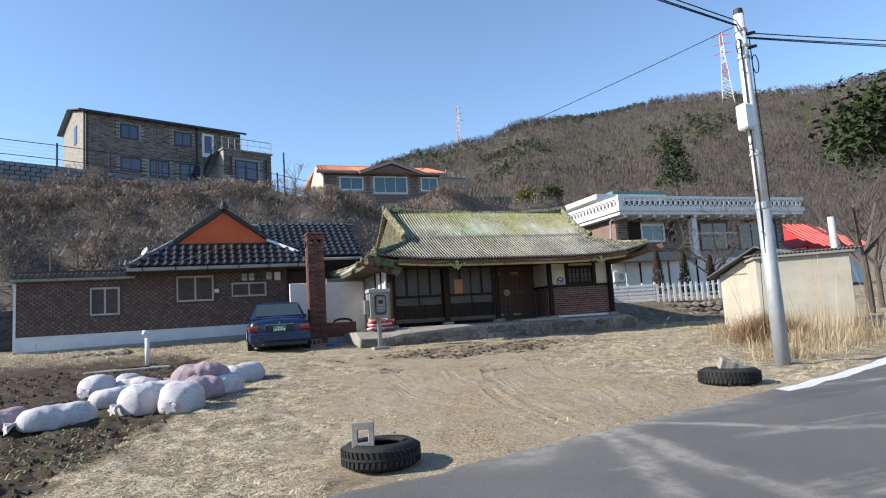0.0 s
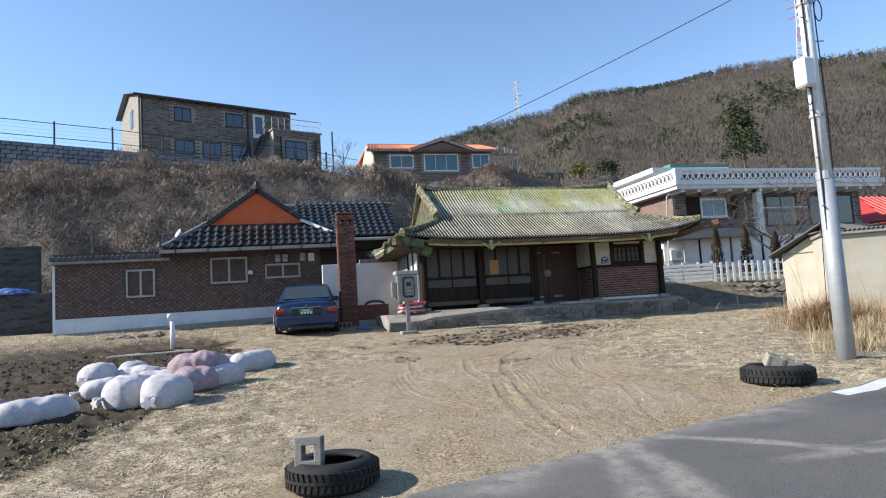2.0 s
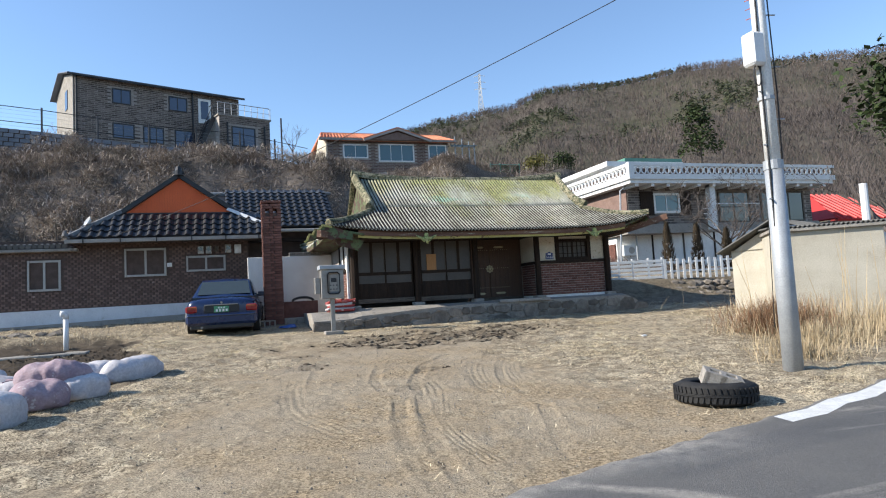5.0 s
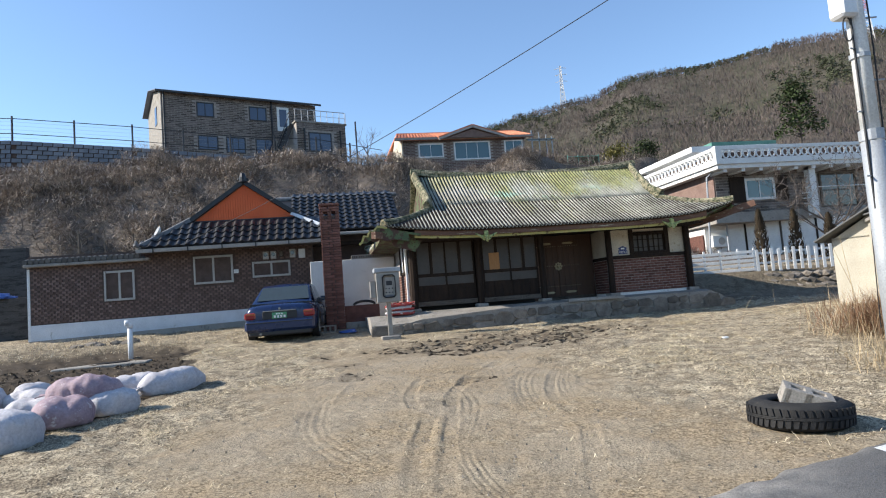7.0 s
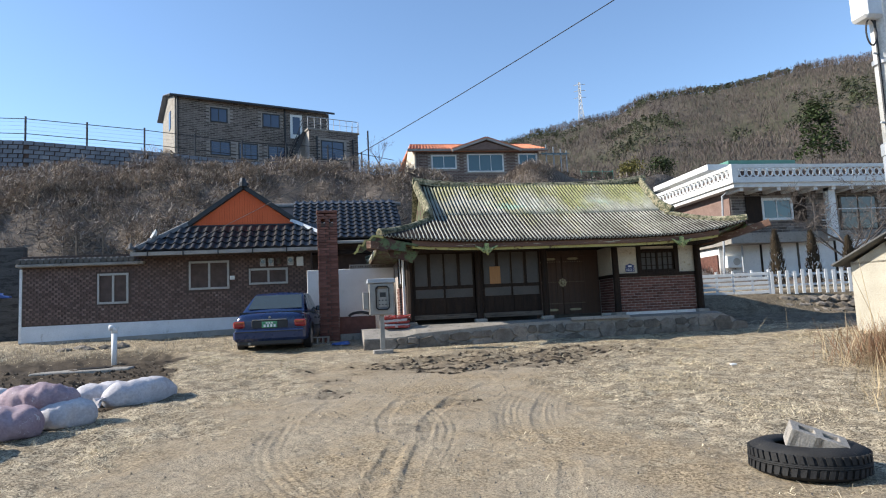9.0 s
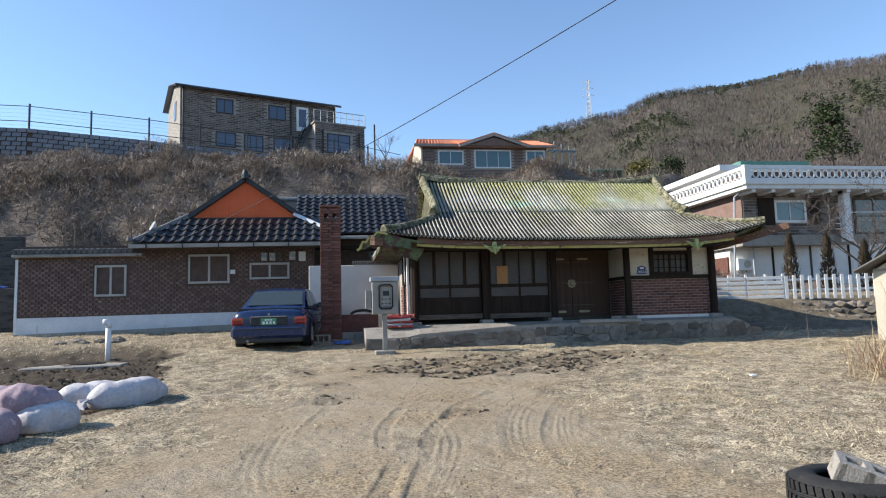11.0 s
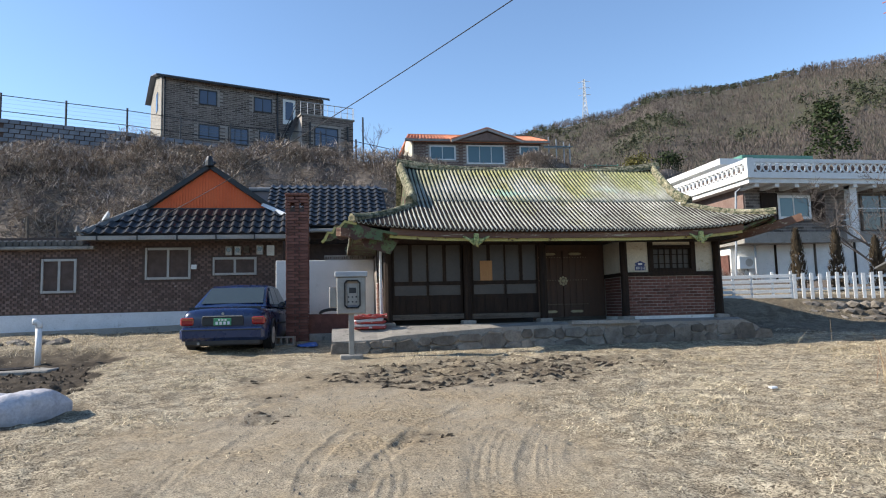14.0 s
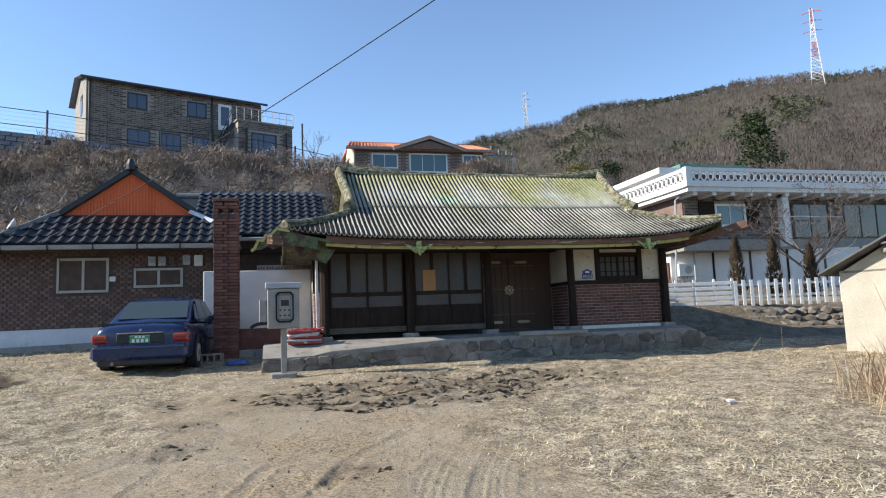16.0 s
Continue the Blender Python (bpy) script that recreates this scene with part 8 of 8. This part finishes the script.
lumps("pebbles", P, MAT["stone"], "small stones and crumbs strewn over bare earth", "gravel")

# dead vines on the bank
spots = []
while len(spots) < 60000:
    x, y = R.uniform(-34, 26), 25.8 + 20 * R.random()
    if bank_z(x, y) < .25 or (x > 16 and y < 30):
        continue
    dens = .45 + .55 * smooth01(-.4, .4, wob(x, y, .45, 40) + .4 * wob(x, y, 1.6, 41))
    if R.random() > dens:
        continue
    spots.append((x, y, ground_z(x, y) + R.uniform(0, .25), R.uniform(.25, .8), R.uniform(.015, .035), R.random() ** 2 * .8))
blades("bank_vines", spots, MAT["straw_dark"], "dead brown vines and brush covering the bank", "brush")
# rounded heaps of dead creeper along the crest
spots = []
for k in range(210):
    cx, cy = R.uniform(-28, 16), 28 + 16.5 * R.random() ** .6
    rr, hh = R.uniform(.7, 1.9), R.uniform(.35, 1.1) * (1 - .55 * smooth01(3, 9, cx))
    for q in range(420):
        a, e = R.uniform(0, 6.28), R.random()
        x, y = cx + rr * math.cos(a) * math.sqrt(e), cy + rr * math.sin(a) * math.sqrt(e)
        spots.append((x, y, ground_z(x, y) + hh * math.sqrt(max(0, 1 - e)) + R.uniform(-.2, .1), R.uniform(.2, .6), R.uniform(.02, .035), R.random() * .6))
blades("creeper_heaps", spots, MAT["pale_vine"], "rounded heaps of dead creeper along the crest", "brush")


def branch(bm, p, way, length, r, depth, spread=.55, min_r=.007):
    """A limb that bends a little and divides."""
    pts, rad = [Vector(p)], [r]
    w = Vector(way).normalized()
    for k in range(3):
        w = (w + Vector((R.uniform(-.22, .22), R.uniform(-.22, .22), R.uniform(-.05, .18)))).normalized()
        pts.append(pts[-1] + w * length / 3)
        rad.append(r * (1 - .16 * (k + 1)))
    tube(pts, rad, 5 if r > .03 else 3, bm, False)
    if depth:
        for k in range(R.choice((2, 3, 3))):
            at = R.choice((1, 2, 3))
            d = (w + Vector((R.uniform(-1, 1), R.uniform(-1, 1), R.uniform(-.3, .7))) * spread * 1.6).normalized()
            branch(bm, pts[at], d, length * R.uniform(.55, .8), max(min_r, rad[at] * .58), depth - 1, spread, min_r)


def bare_tree(name, x, y, z, height, r, depth, label, lean=(0, 0, 1), stems=1, spread=.55, mat="twig"):
    t = thing(name, label, "tree", pose(x, y, min(z, ground_z(x, y)) if z < 12 else z))
    trunk = tube([(0, 0, -.3), (.03, 0, height * .15), (.02, .02, height * .32)], [r * 1.15, r, r * .85], 7)
    part("trunk", trunk, MAT["bark"], t)
    bm = bmesh.new()
    for k in range(4 + stems):
        a = 2 * math.pi * k / (4 + stems) + R.uniform(-.4, .4)
        branch(bm, (.02, .02, height * R.uniform(.2, .32)), (math.cos(a) * spread * 1.3, math.sin(a) * spread * 1.3, 1), height * .34, r * .6, depth, spread)
    part("crown", bm, MAT[mat], t)


bare_tree("plum_tree", 24.6, 26.5, 2.0, 5.4, .08, 5, "leafless grey plum tree with dense tangled twigs", spread=1.0, stems=3)
bare_tree("bare_tree", 6.75, 50.5, 12.4, 3.0, .05, 3, "small leafless tree on the terrace edge")
bare_tree("bare_tree", 22.3, 16.6, 1.3, 6.5, .13, 4, "pale leafless tree beside the outbuildings", stems=1)
bare_tree("bare_tree", 25.5, 18.5, 1.4, 6.0, .10, 3, "pale leafless tree beside the outbuildings")
bare_tree("bare_tree", 19.6, 40.5, 8.0, 3.2, .05, 3, "small leafless reddish shrub tree on the slope")


def leafy(name, x, y, z, w, h, material, label, n=420, trunk=.4, layered=False, leaf=.14):
    """A crown of many small leaf clumps with gaps, on a trunk with limbs."""
    t = thing(name, label, "tree", pose(x, y, z))
    low = ground_z(x, y) - z - .3
    bm = tube([(0, 0, min(-.4, low)), (0, 0, trunk + h * .25), (.05, 0, trunk + h * .8)], [.06 * h / 2, .045 * h / 2, .015 * h / 2], 6)
    for k in range(7):
        a = R.uniform(0, 6.28)
        zz = trunk + h * R.uniform(.1, .7)
        tube([(0, 0, zz), (math.cos(a) * w * .3, math.sin(a) * w * .3, zz + h * .08)], [.02 * h / 2, .008], 4, bm)
    part("trunk", bm, MAT["bark"], t)
    V, Fc = [], []
    tiers = 6
    blobs = [(R.uniform(0, 6.28), R.random(), R.uniform(.2, .5)) for k in range(14)]
    for q in range(n):
        a, e, s = R.choice(blobs)
        if layered:
            lv = R.randrange(tiers)
            zz = trunk + h * (.25 + .75 * lv / tiers) + R.uniform(-.06, .06) * h
            rad = w * .5 * (1 - .75 * lv / tiers) * math.sqrt(R.random())
            aa = R.choice([b[0] + lv for b in blobs[:6]]) + R.gauss(0, .35)
            c = Vector((rad * math.cos(aa), rad * math.sin(aa), zz))
        else:
            c = Vector((math.cos(a) * w * .34 * math.sqrt(e), math.sin(a) * w * .34 * math.sqrt(e), trunk + h * (.15 + .7 * e if False else R.choice((.35, .5, .65)) + .2 * (1 - e))))
            c += Vector((R.gauss(0, 1), R.gauss(0, 1), R.gauss(0, .8))) * w * .13
        for f in range(3):
            n0 = len(V)
            d1 = Vector((R.gauss(0, 1), R.gauss(0, 1), R.gauss(0, .6))).normalized() * leaf * R.uniform(.6, 1.3)
            d2 = Vector((R.gauss(0, 1), R.gauss(0, 1), R.gauss(0, .6))).normalized() * leaf * .6
            o = c + Vector((R.gauss(0, 1), R.gauss(0, 1), R.gauss(0, 1))) * leaf * .6
            V.extend([tuple(o), tuple(o + d1 * .5 + d2), tuple(o + d1), tuple(o + d1 * .5 - d2)])
            Fc.append((n0, n0 + 1, n0 + 2, n0 + 3))
    raw("crown", V, Fc, material, t)


leafy("evergreen_shrub", 24.6, 46.0, 10.4, 2.0, 1.8, MAT["shrub"], "round olive-yellow evergreen shrub above the roof", 600, .1, False, .13)
leafy("pine_tree", 27.2, 46.5, 10.2, 2.3, 2.4, MAT["pine"], "dark green young pine on the slope", 600, .1, False, .14)
leafy("pine_tree", 60.5, 70.0, 15.0, 5.5, 8.5, MAT["pine"], "tall tiered dark pine with a bare lower trunk", 520, 2.0, True, .36)
leafy("pine_tree", 57.5, 39.0, 10.0, 10, 9.0, MAT["pine"], "broad dark green pine on the slope", 1100, 1.5, False, .55)
for x, h in ((19.55, 2.3), (21.05, 2.25), (22.6, 2.0)):
    t = thing("conifer", "narrow browned columnar conifer behind the fence", "tree", pose(x, 24.5, 1.9), group="columnar conifers by the fence")
    part("trunk", tube([(0, 0, -.2), (0, 0, h * .9)], [.05, .02], 6), MAT["bark"], t)
    V, Fc = [], []
    for q in range(650):
        u = R.random() ** .8
        rad = .36 * (1 - u) ** .55 * (.35 + .65 * math.sqrt(R.random())) * min(1, .4 + 4 * u)
        a = R.uniform(0, 6.28)
        c = Vector((rad * math.cos(a), rad * math.sin(a), .1 + u * h))
        d = Vector((math.cos(a) * .06, math.sin(a) * .06, .16)) * R.uniform(.6, 1.3)
        s = Vector((-math.sin(a), math.cos(a), R.uniform(-.3, .3))) * .035
        n0 = len(V)
        V.extend([tuple(c - s), tuple(c + s), tuple(c + d)])
        Fc.append((n0, n0 + 1, n0 + 2))
    raw("crown", V, Fc, MAT["cypress"], t)
t = thing("green_fence", "low green mesh fence on the slope", "fence", pose(21.0, 46.5, 10.4))
for k in range(4):
    part("fence_post", tube([(k * .8, 0, -.5), (k * .8, 0, 1.3)], .04, 6), MAT["green_roof"], t)
part("fence_rail", tube([(0, 0, 1.2), (2.4, 0, 1.2)], .03, 6), MAT["green_roof"], t)
part("fence_panel", box(0, -.01, .1, 2.4, .01, 1.15), MAT["green_paint"], t)
t = thing("lamp_post", "thin dark post on the terrace by the grey house", "post", pose(6.0, 50.8, 12.6))
part("post", tube([(0, 0, -.4), (0, 0, 3.3)], .06, 6), MAT["black_frame"], t)


# woods on the hills
def hill_woods():
    V1, F1, V2, F2 = [], [], [], []
    for q in range(24000):
        az, r = R.uniform(4, 72), 105 + 470 * R.random() ** .9
        x, y = r * math.sin(radians(az)), r * math.cos(radians(az))
        z = ground_z(x, y)
        k = wob(x, y, .017, 50) + .6 * wob(x, y, .045, 51)
        pine = k > .10 + .25 * R.random() and r > 190
        h = R.uniform(3.0, 6.0) * (.55 + .45 * smooth01(100, 300, r))
        if pine:
            h *= .8
            for f in range(22):
                a, u = R.uniform(0, 6.28), R.random()
                rad = h * .44 * (1 - .7 * u) * math.sqrt(R.random())
                c = Vector((x + rad * math.cos(a), y + rad * math.sin(a), z + h * (.25 + .7 * u)))
                d = Vector((R.gauss(0, 1), R.gauss(0, 1), R.gauss(0, .35))).normalized() * h * .14
                s = Vector((R.gauss(0, 1), R.gauss(0, 1), R.gauss(0, .8))).normalized() * h * .09
                n0 = len(V2)
                V2.extend([tuple(c - d), tuple(c + s), tuple(c + d), tuple(c - s)])
                F2.append((n0, n0 + 1, n0 + 2, n0 + 3))
        else:
            for f in range(13):
                a, u = R.uniform(0, 6.28), R.random()
                rad = h * .42 * math.sqrt(R.random()) * (.45 + .55 * math.sin(math.pi * min(1, .25 + .7 * u)))
                c = Vector((x + rad * math.cos(a), y + rad * math.sin(a), z + h * (.2 + .8 * u)))
                d = Vector((math.cos(a) * .5, math.sin(a) * .5, 1.0)).normalized() * h * R.uniform(.12, .28)
                s = Vector((R.gauss(0, 1), R.gauss(0, 1), R.gauss(0, .3))).normalized() * h * R.uniform(.012, .035)
                n0 = len(V1)
                V1.extend([tuple(c - d), tuple(c + s), tuple(c + d), tuple(c - s)])
                F1.append((n0, n0 + 1, n0 + 2, n0 + 3))
    tagged(raw("bare_woods", V1, F1, MAT["twig_far"]), "leafless grey-brown woods covering the hillside", "woods", kind="stuff")
    tagged(raw("pine_woods", V2, F2, MAT["pine_far"]), "dark green pines scattered through the hillside woods", "woods", kind="stuff")


hill_woods()


# power pylons on the ridge
def pylon(az, r, height, base_z, top_m, label):
    x, y = r * math.sin(radians(az)), r * math.cos(radians(az))
    t = thing("pylon", label, "pylon", pose(x, y, base_z, 0, 0, -az))
    w0, w1 = height * .16, height * .03
    for sx in (-1, 1):
        for sy in (-1, 1):
            part("leg", tube([(sx * w0 / 2, sy * w0 / 2, -4), (sx * w1 * .9, sy * w1 * .9, height * .62), (sx * w1 / 2, sy * w1 / 2, height)], height * .006, 4), MAT["pylon_white"], t)
    n = 11
    for k in range(n):
        a, b = k / n, (k + 1) / n

        def wid(u):
            return (w0 / 2 + (w1 * .9 - w0 / 2) * u / .62) if u < .62 else (w1 * .9 + (w1 / 2 - w1 * .9) * (u - .62) / .38)
        bm = bmesh.new()
        for sy in (-1, 1):
            tube([(-wid(a), sy * wid(a), a * height), (wid(b), sy * wid(b), b * height)], height * .0042, 3, bm)
            tube([(wid(a), sy * wid(a), a * height), (-wid(b), sy * wid(b), b * height)], height * .0042, 3, bm)
            tube([(-wid(b), sy * wid(b), b * height), (wid(b), sy * wid(b), b * height)], height * .0042, 3, bm)
        part("bracing", bm, top_m if k >= n - 2 or k in (4, 5) else MAT["pylon_white"], t, kind="stuff")
    for u in (.70, .83, .95):
        part("cross_arm", tube([(-height * .11, 0, height * u), (0, 0, height * (u + .02)), (height * .11, 0, height * u)], height * .006, 4), top_m, t)


pylon(45.5, 430, 46, ground_z(430 * math.sin(radians(45.5)), 430 * math.cos(radians(45.5))) - 1, MAT["pylon_red"], "red and white lattice power pylon on the hill")
pylon(22.5, 545, 45, ground_z(545 * math.sin(radians(22.5)), 545 * math.cos(radians(22.5))) - 1, MAT["pylon_white"], "pale lattice power pylon on the ridge")

# ---- bricks, tiles and stones ----
for lay in WALLS_LATE:
    lay()
